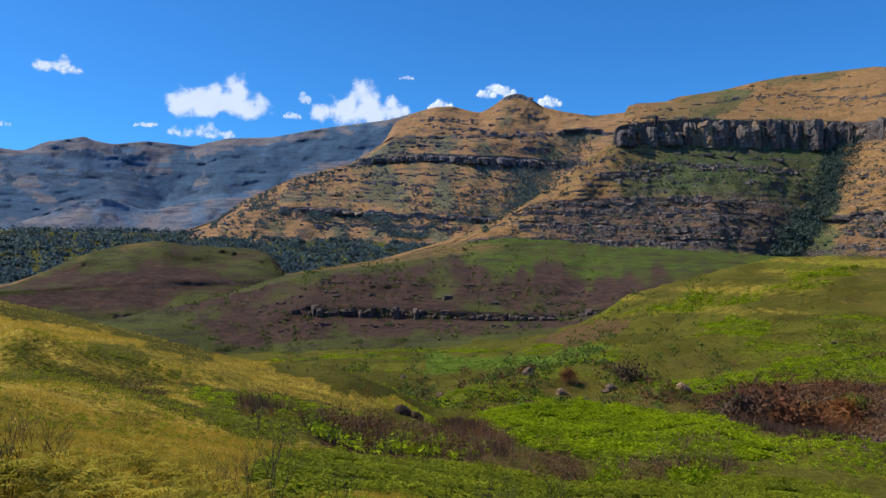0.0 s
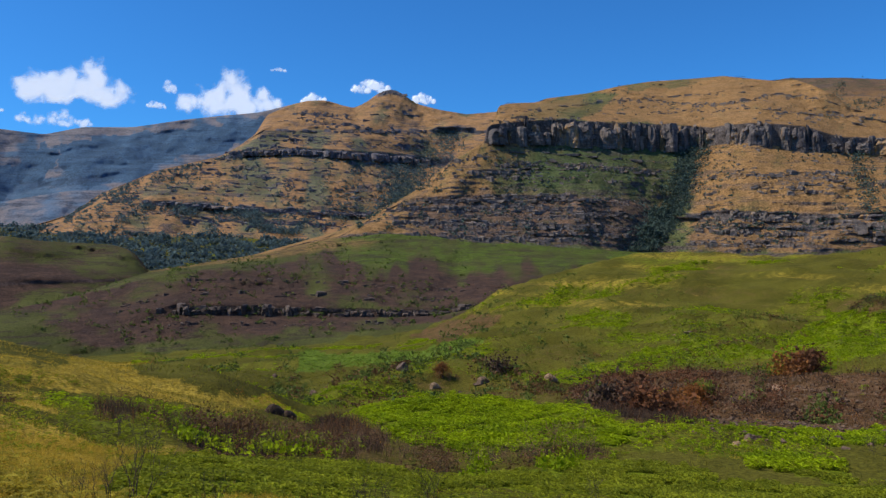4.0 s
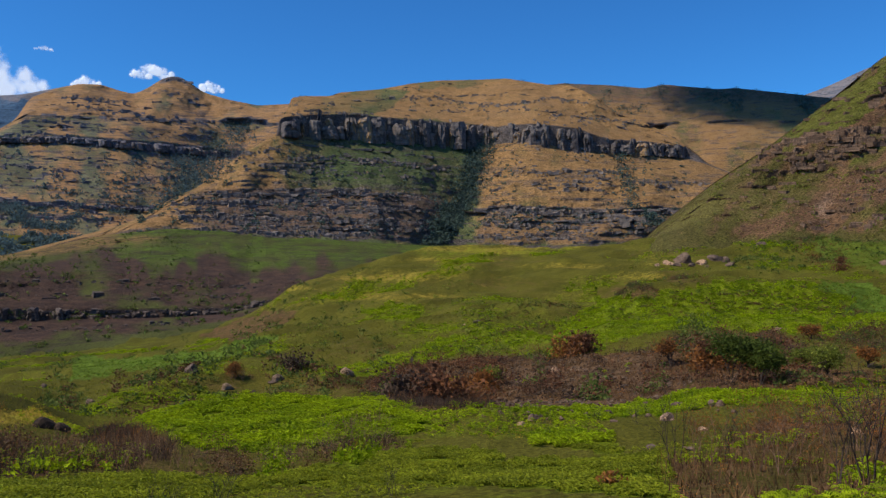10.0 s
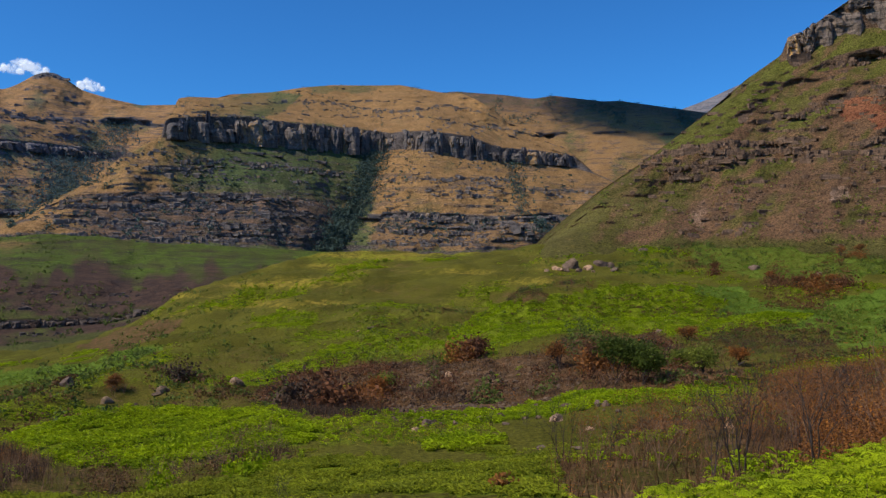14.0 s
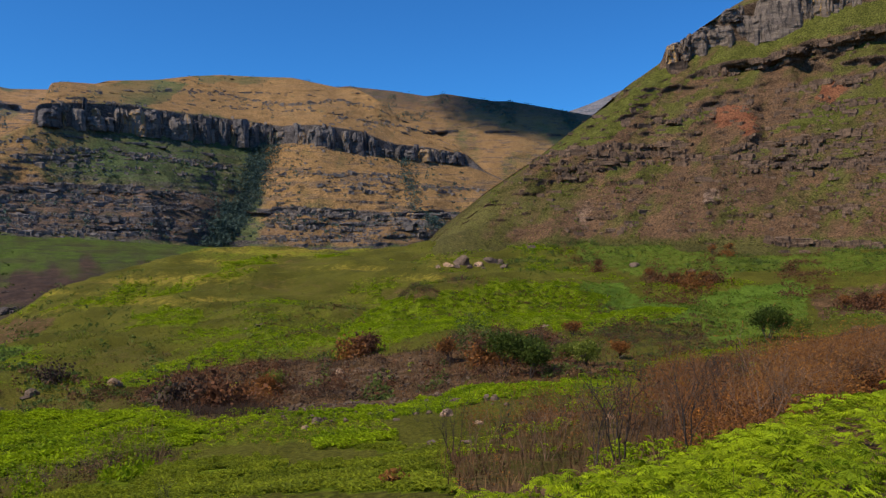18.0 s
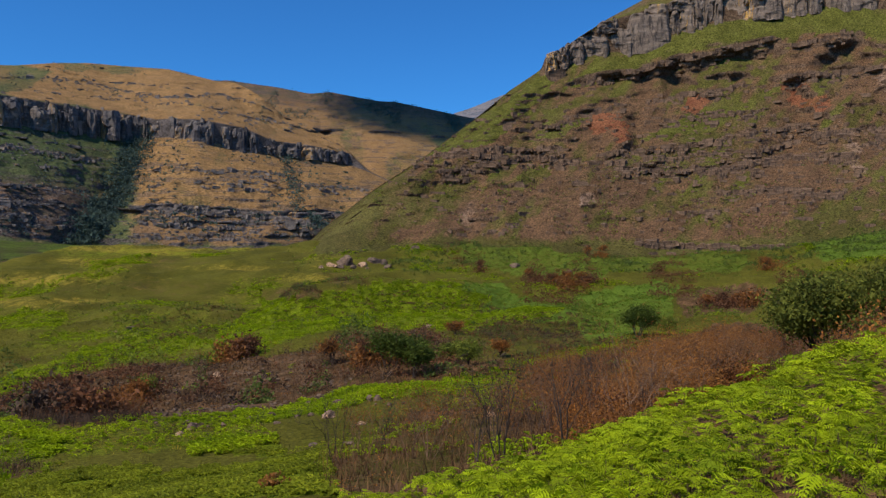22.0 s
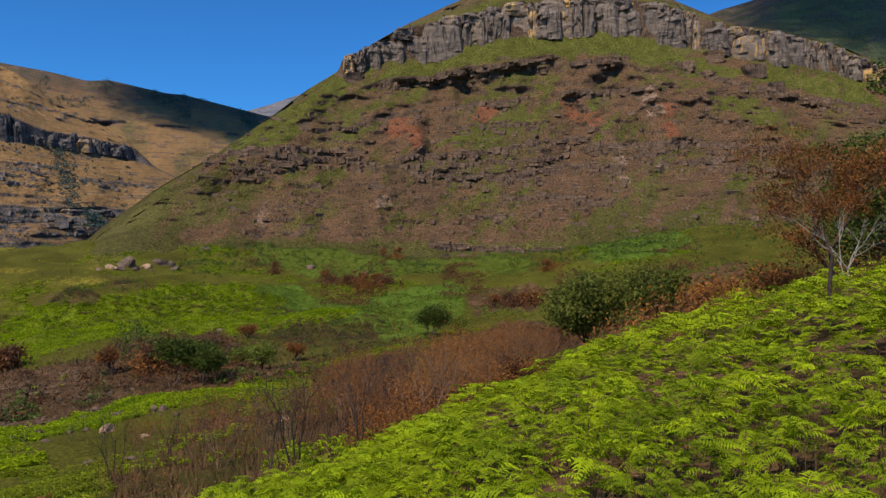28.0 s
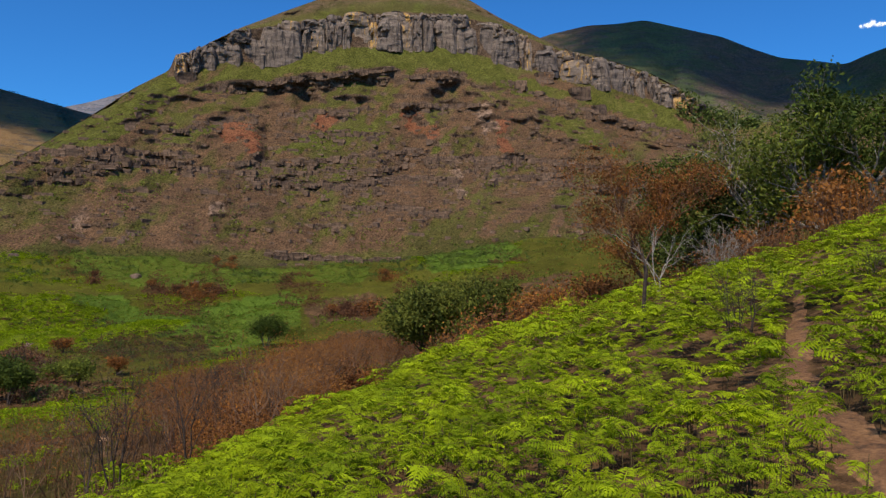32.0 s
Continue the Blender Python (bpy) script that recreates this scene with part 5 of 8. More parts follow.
# ---- stone, bark and leaf ----
def stone_material(name, dark, light, stain, scale, warm=0.0, warm_col=(0.42, 0.25, 0.09)):
    m, nt, bsdf = nodes_of(name)
    geo = nt.nodes.new("ShaderNodeNewGeometry")
    stretch = nt.nodes.new("ShaderNodeMapping")
    stretch.inputs["Scale"].default_value = (1.0, 1.0, 0.22)
    link(nt, geo.outputs["Position"], stretch.inputs["Vector"])
    layers = nt.nodes.new("ShaderNodeMapping")
    layers.inputs["Scale"].default_value = (0.15, 0.15, 1.0)
    link(nt, geo.outputs["Position"], layers.inputs["Vector"])
    streak = tex_noise(nt, 2.4 / scale, 5, 0.65, stretch.outputs[0])
    strata = tex_noise(nt, 3.0 / scale, 4, 0.6, layers.outputs[0])
    grain = tex_noise(nt, 9.0 / scale, 5, 0.7, geo.outputs["Position"])
    info = nt.nodes.new("ShaderNodeObjectInfo")
    col = mix_rgb(nt, ramp(nt, strata, 0.3, 0.7), dark, light)
    col = mix_rgb(nt, ramp(nt, streak, 0.48, 0.66), col, stain)
    if warm:
        pick = math_node(nt, "ADD", info.outputs["Random"], math_node(nt, "MULTIPLY", math_node(nt, "SUBTRACT", streak, 0.5), 1.4))
        col = mix_rgb(nt, ramp(nt, pick, 1.0 - warm, 1.12 - warm), col, warm_col)
    col = mix_rgb(nt, 1.0, col, mix_rgb(nt, info.outputs["Random"], (0.75, 0.75, 0.78), (1.25, 1.2, 1.12)), "MULTIPLY")
    col = mix_rgb(nt, 1.0, col, mix_rgb(nt, ramp(nt, grain, 0.3, 0.7), (0.65, 0.65, 0.65), (1.25, 1.25, 1.25)), "MULTIPLY")
    link(nt, col, bsdf.inputs["Base Color"])
    bsdf.inputs["Roughness"].default_value = 0.9
    bsdf.inputs["Specular IOR Level"].default_value = 0.2
    bump = nt.nodes.new("ShaderNodeBump")
    bump.inputs["Strength"].default_value, bump.inputs["Distance"].default_value = 0.9, scale * 0.12
    link(nt, math_node(nt, "ADD", math_node(nt, "ADD", strata, streak), math_node(nt, "MULTIPLY", grain, 0.5)), bump.inputs["Height"])
    link(nt, bump.outputs[0], bsdf.inputs["Normal"])
    return m


def leaf_material(name, col, other, glow=0.35, spread_by=0.35):
    """Thin leaves that let some light through; each leaf and each clump a little different."""
    m, nt, bsdf = nodes_of(name)
    geo = nt.nodes.new("ShaderNodeNewGeometry")
    clump = tex_noise(nt, spread_by, 3, 0.6, geo.outputs["Position"])
    c = mix_rgb(nt, ramp(nt, clump, 0.35, 0.65), col, other)
    c = mix_rgb(nt, 1.0, c, mix_rgb(nt, geo.outputs["Random Per Island"], (0.6, 0.6, 0.6), (1.4, 1.4, 1.3)), "MULTIPLY")
    bsdf.inputs["Roughness"].default_value = 0.7
    bsdf.inputs["Specular IOR Level"].default_value = 0.1
    link(nt, c, bsdf.inputs["Base Color"])
    tr = nt.nodes.new("ShaderNodeBsdfTranslucent")
    link(nt, c, tr.inputs["Color"])
    mix = nt.nodes.new("ShaderNodeMixShader")
    mix.inputs[0].default_value = glow
    link(nt, bsdf.outputs[0], mix.inputs[1])
    link(nt, tr.outputs[0], mix.inputs[2])
    link(nt, mix.outputs[0], nt.nodes["Material Output"].inputs["Surface"])
    return m


def bark_material(name, dark, light, scale=8.0):
    m, nt, bsdf = nodes_of(name)
    geo = nt.nodes.new("ShaderNodeNewGeometry")
    f = tex_noise(nt, scale, 5, 0.7, geo.outputs["Position"])
    link(nt, mix_rgb(nt, ramp(nt, f, 0.3, 0.7), dark, light), bsdf.inputs["Base Color"])
    bsdf.inputs["Roughness"].default_value = 0.9
    bump = nt.nodes.new("ShaderNodeBump")
    bump.inputs["Strength"].default_value, bump.inputs["Distance"].default_value = 0.6, 0.03
    link(nt, f, bump.inputs["Height"])
    link(nt, bump.outputs[0], bsdf.inputs["Normal"])
    return m


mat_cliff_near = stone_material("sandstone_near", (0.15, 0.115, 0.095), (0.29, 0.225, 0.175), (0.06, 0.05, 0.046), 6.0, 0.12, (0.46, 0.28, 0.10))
# mountain sandstone, its darks lifted and blued by haze in the colour
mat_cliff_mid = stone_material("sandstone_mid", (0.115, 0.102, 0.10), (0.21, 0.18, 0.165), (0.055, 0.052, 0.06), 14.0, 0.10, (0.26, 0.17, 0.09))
# the spur's sandstone made bluer and paler: haze painted into the stone
mat_cliff_hazed = stone_material("sandstone_hazed", (0.12, 0.118, 0.14), (0.20, 0.18, 0.185), (0.075, 0.08, 0.105), 16.0, 0.08, (0.28, 0.19, 0.12))
mat_ledge = stone_material("ledge_rock", (0.115, 0.074, 0.05), (0.22, 0.145, 0.098), (0.055, 0.038, 0.029), 3.0, 0.08, (0.30, 0.15, 0.07))
mat_cliff_dark = stone_material("basalt_step", (0.075, 0.062, 0.058), (0.16, 0.12, 0.10), (0.04, 0.035, 0.035), 4.0)
mat_boulder = stone_material("boulder_stone", (0.12, 0.082, 0.058), (0.225, 0.155, 0.11), (0.075, 0.052, 0.04), 1.2, 0.2, (0.42, 0.27, 0.17))
mat_bank_stone = stone_material("bank_stone", (0.13, 0.085, 0.052), (0.23, 0.155, 0.10), (0.07, 0.045, 0.03), 1.0)
# bank earth taken near black: the hollow's shade is in this colour
mat_shaded_earth = stone_material("shaded_earth", (0.03, 0.02, 0.014), (0.065, 0.042, 0.028), (0.018, 0.013, 0.01), 3.0)
mat_pale_earth = stone_material("pale_earth", (0.24, 0.16, 0.10), (0.34, 0.24, 0.15), (0.16, 0.10, 0.07), 4.0)
mat_fern = leaf_material("bracken_leaf", (0.34, 0.42, 0.009), (0.18, 0.245, 0.009), 0.33, 0.9)
mat_fern_far = leaf_material("bracken_far", (0.29, 0.375, 0.006), (0.17, 0.24, 0.006), 0.4, 0.15)
mat_fern_bank = leaf_material("bracken_bank", (0.24, 0.27, 0.016), (0.15, 0.175, 0.012), 0.4, 0.3)
mat_lush = leaf_material("damp_herbs", (0.15, 0.22, 0.025), (0.11, 0.17, 0.02), 0.35, 0.1)
mat_fern_pale = leaf_material("bracken_pale", (0.38, 0.31, 0.04), (0.25, 0.22, 0.025), 0.4, 0.5)
mat_fern_dry = leaf_material("bracken_dead", (0.16, 0.09, 0.04), (0.11, 0.06, 0.03), 0.2, 0.5)
mat_grass = leaf_material("straw_grass", (0.50, 0.345, 0.045), (0.30, 0.235, 0.03), 0.4, 0.12)
mat_meadow = leaf_material("meadow_grass", (0.175, 0.165, 0.02), (0.13, 0.13, 0.017), 0.35, 0.1)
mat_rust = leaf_material("scorched_leaf", (0.30, 0.115, 0.03), (0.17, 0.08, 0.032), 0.3, 0.6)
mat_orange = leaf_material("orange_leaf", (0.42, 0.165, 0.035), (0.24, 0.115, 0.04), 0.35, 0.4)
mat_leaf = leaf_material("green_leaf", (0.195, 0.22, 0.034), (0.12, 0.15, 0.026), 0.4, 0.3)
mat_leaf_dark = leaf_material("dark_leaf", (0.12, 0.155, 0.034), (0.075, 0.105, 0.026), 0.3, 0.3)
mat_leaf_olive = leaf_material("olive_leaf", (0.16, 0.175, 0.03), (0.095, 0.11, 0.022), 0.35, 0.5)
mat_leaf_deep = leaf_material("deep_leaf", (0.085, 0.115, 0.018), (0.05, 0.075, 0.014), 0.25, 0.4)
mat_leaf_light = leaf_material("light_leaf", (0.21, 0.215, 0.05), (0.13, 0.145, 0.038), 0.4, 0.3)
mat_leaf_lime = leaf_material("lime_leaf", (0.36, 0.36, 0.025), (0.24, 0.27, 0.025), 0.4, 0.4)
# mountain woods, green shifted towards blue to carry a little haze
mat_wood_far = leaf_material("woodland", (0.082, 0.12, 0.10), (0.06, 0.096, 0.09), 0.25, 0.02)
# leaves blued and paled: haze over valley and spur, held in the colour
mat_wood_hazed = leaf_material("hazed_woodland", (0.105, 0.155, 0.17), (0.085, 0.13, 0.145), 0.45, 0.01)
mat_bark_grey = bark_material("grey_bark", (0.17, 0.145, 0.12), (0.38, 0.34, 0.29))
mat_bark_burnt = bark_material("charred_bark", (0.022, 0.016, 0.013), (0.085, 0.055, 0.04))
mat_bark_twig = bark_material("dry_twig", (0.15, 0.08, 0.045), (0.27, 0.16, 0.095))
mat_stem = bark_material("fern_stem", (0.09, 0.05, 0.02), (0.14, 0.11, 0.03), 20)


# ---- growing things ----
def tubes(segs, sides=5):
    """Tapered rods. segs: rows of x0 y0 z0 x1 y1 z1 r0 r1."""
    s = np.asarray(segs, float)
    p, q, r0, r1 = s[:, 0:3], s[:, 3:6], s[:, 6], s[:, 7]
    d = q - p
    d /= np.linalg.norm(d, axis=1, keepdims=True) + 1e-9
    ref = np.where(np.abs(d[:, 2:3]) > 0.9, np.array([[1.0, 0, 0]]), np.array([[0, 0, 1.0]]))
    u = np.cross(d, ref)
    u /= np.linalg.norm(u, axis=1, keepdims=True) + 1e-9
    v = np.cross(d, u)
    ang = np.arange(sides) * 2 * math.pi / sides
    ring = np.cos(ang)[None, :, None] * u[:, None, :] + np.sin(ang)[None, :, None] * v[:, None, :]
    verts = np.concatenate([p[:, None, :] + ring * r0[:, None, None], q[:, None, :] + ring * r1[:, None, None]], axis=1).reshape(-1, 3)
    k = np.arange(sides)
    quad = np.stack([k, (k + 1) % sides, sides + (k + 1) % sides, sides + k], axis=1)
    faces = (np.arange(len(s))[:, None, None] * 2 * sides + quad[None]).reshape(-1, 4)
    return verts, faces


def branching(rng, height, first, spread_deg, levels, kids, thick, bend=0.25, shrink=0.62, up=0.25, trunks=1):
    """Rods of a tree: trunks that fork. Returns the rods and the outer ends."""
    segs, tips = [], []
    def grow(p, d, length, r, level):
        steps = 3 if level == 0 else 2
        for i in range(steps):
            d = Vector((d.x + rng.uniform(-bend, bend), d.y + rng.uniform(-bend, bend), d.z + rng.uniform(-bend, bend) * 0.6 + up * 0.3)).normalized()
            q = p + d * (length / steps)
            r1 = max(r * (0.82 if level < levels else 0.6), 0.004)
            segs.append((*p, *q, r, r1))
            if level < levels and (i > 0 or level > 0):
                for _ in range(kids if i == steps - 1 else max(1, kids - 2)):
                    t = math.radians(rng.uniform(0.5, 1.0) * spread_deg)
                    az = rng.uniform(0, 2 * math.pi)
                    side = d.orthogonal().normalized()
                    side.rotate(Matrix.Rotation(az, 3, d))
                    grow(q, (d * math.cos(t) + side * math.sin(t)).normalized(), length * shrink * rng.uniform(0.75, 1.15), r1 * 0.68, level + 1)
            p, r = q, r1
        if level >= levels - 1:
            tips.append(tuple(p))
    for k in range(trunks):
        lean = 0.12 if trunks == 1 else 0.45
        grow(Vector((rng.uniform(-0.1, 0.1) * (trunks > 1), rng.uniform(-0.1, 0.1) * (trunks > 1), -0.25)), Vector((rng.uniform(-lean, lean), rng.uniform(-lean, lean), 1)).normalized(), height * first, thick, 0)
    return segs, np.array(tips)


def leaves(rng, centres, n, size, blob, flat=0.55, slim=0.42):
    """n small kite leaves scattered round the centres."""
    c = centres[rng.integers(0, len(centres), n)] + rng.normal(0, 1, (n, 3)) * np.array([blob, blob, blob * flat])
    a = rng.normal(0, 1, (n, 3))
    a /= np.linalg.norm(a, axis=1, keepdims=True)
    b = np.cross(a, rng.normal(0, 1, (n, 3)))
    b /= np.linalg.norm(b, axis=1, keepdims=True)
    s = size * rng.uniform(0.55, 1.3, (n, 1))
    verts = np.stack([c - a * s, c + b * s * slim + a * s * 0.1, c + a * s, c - b * s * slim + a * s * 0.1], axis=1).reshape(-1, 3)
    return verts, np.arange(n * 4).reshape(-1, 4)


def joined(pieces):
    """One (verts, faces) from several with equal face sizes."""
    off, vs, fs = 0, [], []
    for v, f in pieces:
        vs.append(v), fs.append(f + off)
        off += len(v)
    return np.concatenate(vs), np.concatenate(fs)


def frond(rng, length, pairs, teeth):
    """A bracken blade in one piece: side leaflets with toothed edges on a thin rib, tapering to the tip, arching over. Triangles."""
    vs, fs = [], []
    droop, rise = rng.uniform(0.25, 0.7), rng.uniform(0.2, 0.6)
    ts = np.append((np.arange(pairs) + 0.3) / pairs, 1.0)
    spine = np.stack([0 * ts, ts * length * 0.95, length * (rise * ts - droop * ts * ts)], -1)
    for i in range(pairs + 1):
        vs += [spine[i], spine[i] + np.array([0.006, 0, 0])]
    for i in range(pairs):
        fs += [(2 * i, 2 * i + 1, 2 * i + 2), (2 * i + 1, 2 * i + 3, 2 * i + 2)]
    for i in range(pairs):
        t = ts[i]
        reach = length * 0.4 * (1 - t) ** 0.8 * (0.8 + 0.2 * min(1, t * 6)) * rng.uniform(0.85, 1.1) + length * 0.02
        for side in (-1, 1):
            axis = np.array([side * 0.9, 0.45, rng.uniform(-0.45, 0.15)])
            axis /= np.linalg.norm(axis)
            wid = np.array([-side * 0.42, 0.9, rng.uniform(-0.25, 0.25)]) * length * 0.46 / pairs
            prev = 2 * i
            for j in range(teeth):
                u0, u1 = j / teeth, (j + 1) / teeth
                w = (1 - u0) ** 0.7 if teeth > 1 else 0.8
                p, q = spine[i] + axis * reach * u0, spine[i] + axis * reach * u1 + np.array([0, 0, -reach * 0.25 * u1 * u1])
                n = len(vs)
                out = axis * reach * 0.55 / teeth
                vs += [q, p + wid * w + out, p - wid * w + out]
                fs += [(prev, n, n + 1), (prev, n + 2, n)]
                prev = n
    return np.array(vs), np.array(fs)


def placed(v, x, y, z, turn, tilt=0.0, scale=1.0):
    """Points turned about z, tilted and moved: arrays of placements against one set of points."""
    x, y, z, turn, tilt, scale = (np.atleast_1d(np.asarray(q, float)) for q in (x, y, z, turn, tilt, scale))
    n = max(map(len, (x, turn)))
    tilt, scale = np.broadcast_to(tilt, n), np.broadcast_to(scale, n)
    vy = v[None, :, 1] * np.cos(tilt)[:, None] - v[None, :, 2] * np.sin(tilt)[:, None]
    vz = v[None, :, 1] * np.sin(tilt)[:, None] + v[None, :, 2] * np.cos(tilt)[:, None]
    vx = v[None, :, 0] + 0 * vy
    c, s = np.cos(turn)[:, None], np.sin(turn)[:, None]
    k = scale[:, None]
    return np.stack([k * (vx * c - vy * s) + x[:, None], k * (vx * s + vy * c) + y[:, None], k * vz + z[:, None]], axis=-1)


def many(v, f, *where):
    """All placements of one shape as (verts, faces)."""
    pts = placed(v, *where)
    n = len(pts)
    return pts.reshape(-1, 3), (f[None] + (np.arange(n) * len(v))[:, None, None]).reshape(-1, f.shape[1])


def boulder_mesh(name, rng, flat=0.7, cut=0.25, boxy=0.0, detail=3):
    """A weathered stone about 1 m across, with broken faces, sunk a little into the ground."""
    bm = bmesh.new()
    if boxy:
        bmesh.ops.create_cube(bm, size=0.9)
        bmesh.ops.subdivide_edges(bm, edges=bm.edges[:], cuts=2, use_grid_fill=True)
    else:
        bmesh.ops.create_icosphere(bm, subdivisions=detail, radius=0.5)
    off = Vector((rng.uniform(0, 99), rng.uniform(0, 99), rng.uniform(0, 99)))
    planes = [(Vector((rng.gauss(0, 1), rng.gauss(0, 1), rng.gauss(0, 1))).normalized(), rng.uniform(0.5 - cut, 0.48)) for _ in range(9)]
    for v in bm.verts:
        p = v.co.copy()
        for nrm, lim in planes:
            over = p.dot(nrm) - lim
            if over > 0 and not boxy:
                p -= nrm * over
        p += p.normalized() * 0.10 * noise.noise(p * 2.6 + off) + p.normalized() * 0.05 * noise.noise(p * 7 + off)
        if boxy:
            p += Vector((noise.noise(p * 1.7 + off), noise.noise(p * 1.7 - off), 0.4 * noise.noise(p * 2 + off * 2))) * 0.14
        p.z *= flat
        v.co = p
    me = bpy.data.meshes.new(name)
    bm.to_mesh(me)
    bm.free()
    me.polygons.foreach_set("use_smooth", np.zeros(len(me.polygons), dtype=bool))
    return me


def buttress_mesh(name, rng):
    """A standing block of cliff, 1 wide, 1 deep and 1 high: cracked, layered and rounded at the crown."""
    nx_, nz_ = 13, 19
    verts, cols = [], nx_
    off = rng.uniform(0, 99)
    u = np.linspace(-1, 1, nx_)[None, :] + np.zeros((nz_, 1))
    w = np.linspace(0, 1, nz_)[:, None] + np.zeros((1, nx_))
    # plan outline: a blunt half-round prow that narrows at the crown
    prow = (1 - np.abs(u) ** rng.uniform(4.0, 12.0)) ** 0.5
    layer_no = np.floor(w * rng.integers(3, 6) + 0.3 * vnoise(u * 1.5, w, off))
    depth = prow * (1 - 0.12 * np.abs(2 * w - 1) ** 4) * (0.75 + 0.2 * hash3(layer_no.astype(np.int64), np.floor(u * 1.6 + 5).astype(np.int64), np.int64(3), rng.integers(1, 999))) + 0.14 * fbm(u * 2, w * 3, off, 3, 3) - 0.16 * smooth01(w, 0.78, 1.0) * rng.uniform(0.4, 1.6)
    x = u * (0.5 - 0.08 * w + 0.04 * vnoise(u, w * 4, off))
    z = w * (1 - 0.1 * np.abs(u) ** 3) + 0.1 * w * vnoise(u * 2.2, 0, off + 7)
    xyz = np.stack([x, -depth, z], axis=-1)
    crown = xyz[-1:].copy()
    crown[..., 1] = 0.6
    crown[..., 2] += 0.05
    me = grid_mesh(name, np.concatenate([xyz, crown], axis=0))
    me.polygons.foreach_set("use_smooth", np.zeros(len(me.polygons), dtype=bool))
    return me


def spot(az, el):
    """The nearest point of the ground seen at that azimuth and elevation."""
    c = int(np.argmin(np.abs(AZ_G - az)))
    e = np.maximum.accumulate(g_eld[12:, c])
    r = min(int(np.searchsorted(e, el)) + 12, len(g_d) - 1)
    e0, e1 = g_eld[r - 1, c], g_eld[r, c]
    f = min(max((el - e0) / (e1 - e0 + 1e-9), 0), 1)
    return Vector(g_xyz[r - 1, c] * (1 - f) + g_xyz[r, c] * f)


def polar(az, d):
    x, y = d * np.sin(np.radians(az)), d * np.cos(np.radians(az))
    return x, y, ground_z(x, y)


# ---- cliffs: standing blocks along the rock bands ----
rng = np.random.default_rng(4)
rnd = random.Random(4)
BUTTRESS = [buttress_mesh("buttress", rng) for _ in range(10)]


def cliff(owner, material, az0, az1, foot, top, dist, width, deep, sink=0.25, gap=0.0, turn=18, ragged=False):
    """Blocks shoulder to shoulder along a band from foot to top (elevation keys) at a distance."""
    made = {}
    a = az0
    while a < az1:
        wide = width * rnd.choice((0.4, 0.55, 0.75, 1.0, 1.3, 1.9))
        d = np.interp(a, *zip(*dist))
        da = math.degrees(wide / d)
        mid = a + da / 2
        a += da * rnd.uniform(0.72, 1.0)
        if rnd.random() < gap:
            continue
        z0 = EYE + d * math.tan(radians(np.interp(mid, *zip(*foot))))
        z1 = EYE + d * math.tan(radians(np.interp(mid, *zip(*top))))
        h = (z1 - z0) * (rnd.choice((0.45, 0.6, 0.75, 0.85, 0.95, 1.06)) if ragged else 0.88) * rnd.uniform(0.88, 1.12)
        k = rnd.randrange(len(BUTTRESS))
        if k not in made:
            made[k] = BUTTRESS[k].copy()
            made[k].materials.append(material)
        ob = part("buttress", made[k], None, owner)
        dd = d + rnd.uniform(-0.45, 0.35) * deep
        ob.matrix_basis = pose(dd * math.sin(radians(mid)), dd * math.cos(radians(mid)), z0 - sink * h * 0.3, 0, 0, -mid + rnd.uniform(-turn, turn)) @ Matrix.Diagonal((wide * 1.15, deep * rnd.uniform(0.7, 1.3), h * (1 + sink * 0.3), 1))


H_DIST = [(57, 636), (58, 640), (74, 670), (90, 706), (97, 715)]
def between(lo, hi, f):
    """Elevation keys part of the way from one edge to another."""
    return [(a, (1 - f) * np.interp(a, *zip(*lo)) + f * np.interp(a, *zip(*hi))) for a in sorted({k[0] for k in lo} | {k[0] for k in hi})]


H_MID, H_HIGH = between(H_CLIFF_FOOT, H_CLIFF_TOP, 0.85), between(H_CLIFF_FOOT, H_CLIFF_TOP, 0.6)
cliff(hill, mat_cliff_near, 57.2, 80.5, H_CLIFF_FOOT, H_MID, H_DIST, 17, 9, sink=1.3)
cliff(hill, mat_cliff_near, 57.4, 80.5, H_HIGH, H_CLIFF_TOP, [(a, d + 3.5) for a, d in H_DIST], 12, 7)
cliff(hill, mat_cliff_near, 80.3, 95.6, H_CLIFF_FOOT, H_MID, H_DIST, 13, 8, sink=1.3)
cliff(hill, mat_cliff_near, 80.3, 95.2, H_HIGH, H_CLIFF_TOP, [(a, d + 3) for a, d in H_DIST], 8, 8)
M_DIST = [(12.7, 1441), (20, 1560), (25, 1625), (26.5, 1645), (27.8, 1662), (29, 1642), (30.2, 1612), (31.5, 1598), (36, 1640), (42.6, 1763)]
M_DIST = [(a, d + 9) for a, d in M_DIST]
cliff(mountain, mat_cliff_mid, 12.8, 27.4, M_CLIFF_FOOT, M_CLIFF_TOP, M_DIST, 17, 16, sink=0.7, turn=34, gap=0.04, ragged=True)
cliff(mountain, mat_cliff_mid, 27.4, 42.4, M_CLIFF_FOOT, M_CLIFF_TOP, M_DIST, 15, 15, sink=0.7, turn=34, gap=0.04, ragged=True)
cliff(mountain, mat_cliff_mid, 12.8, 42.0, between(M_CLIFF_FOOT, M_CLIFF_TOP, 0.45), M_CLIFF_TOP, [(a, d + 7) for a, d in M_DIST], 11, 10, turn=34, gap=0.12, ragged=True)
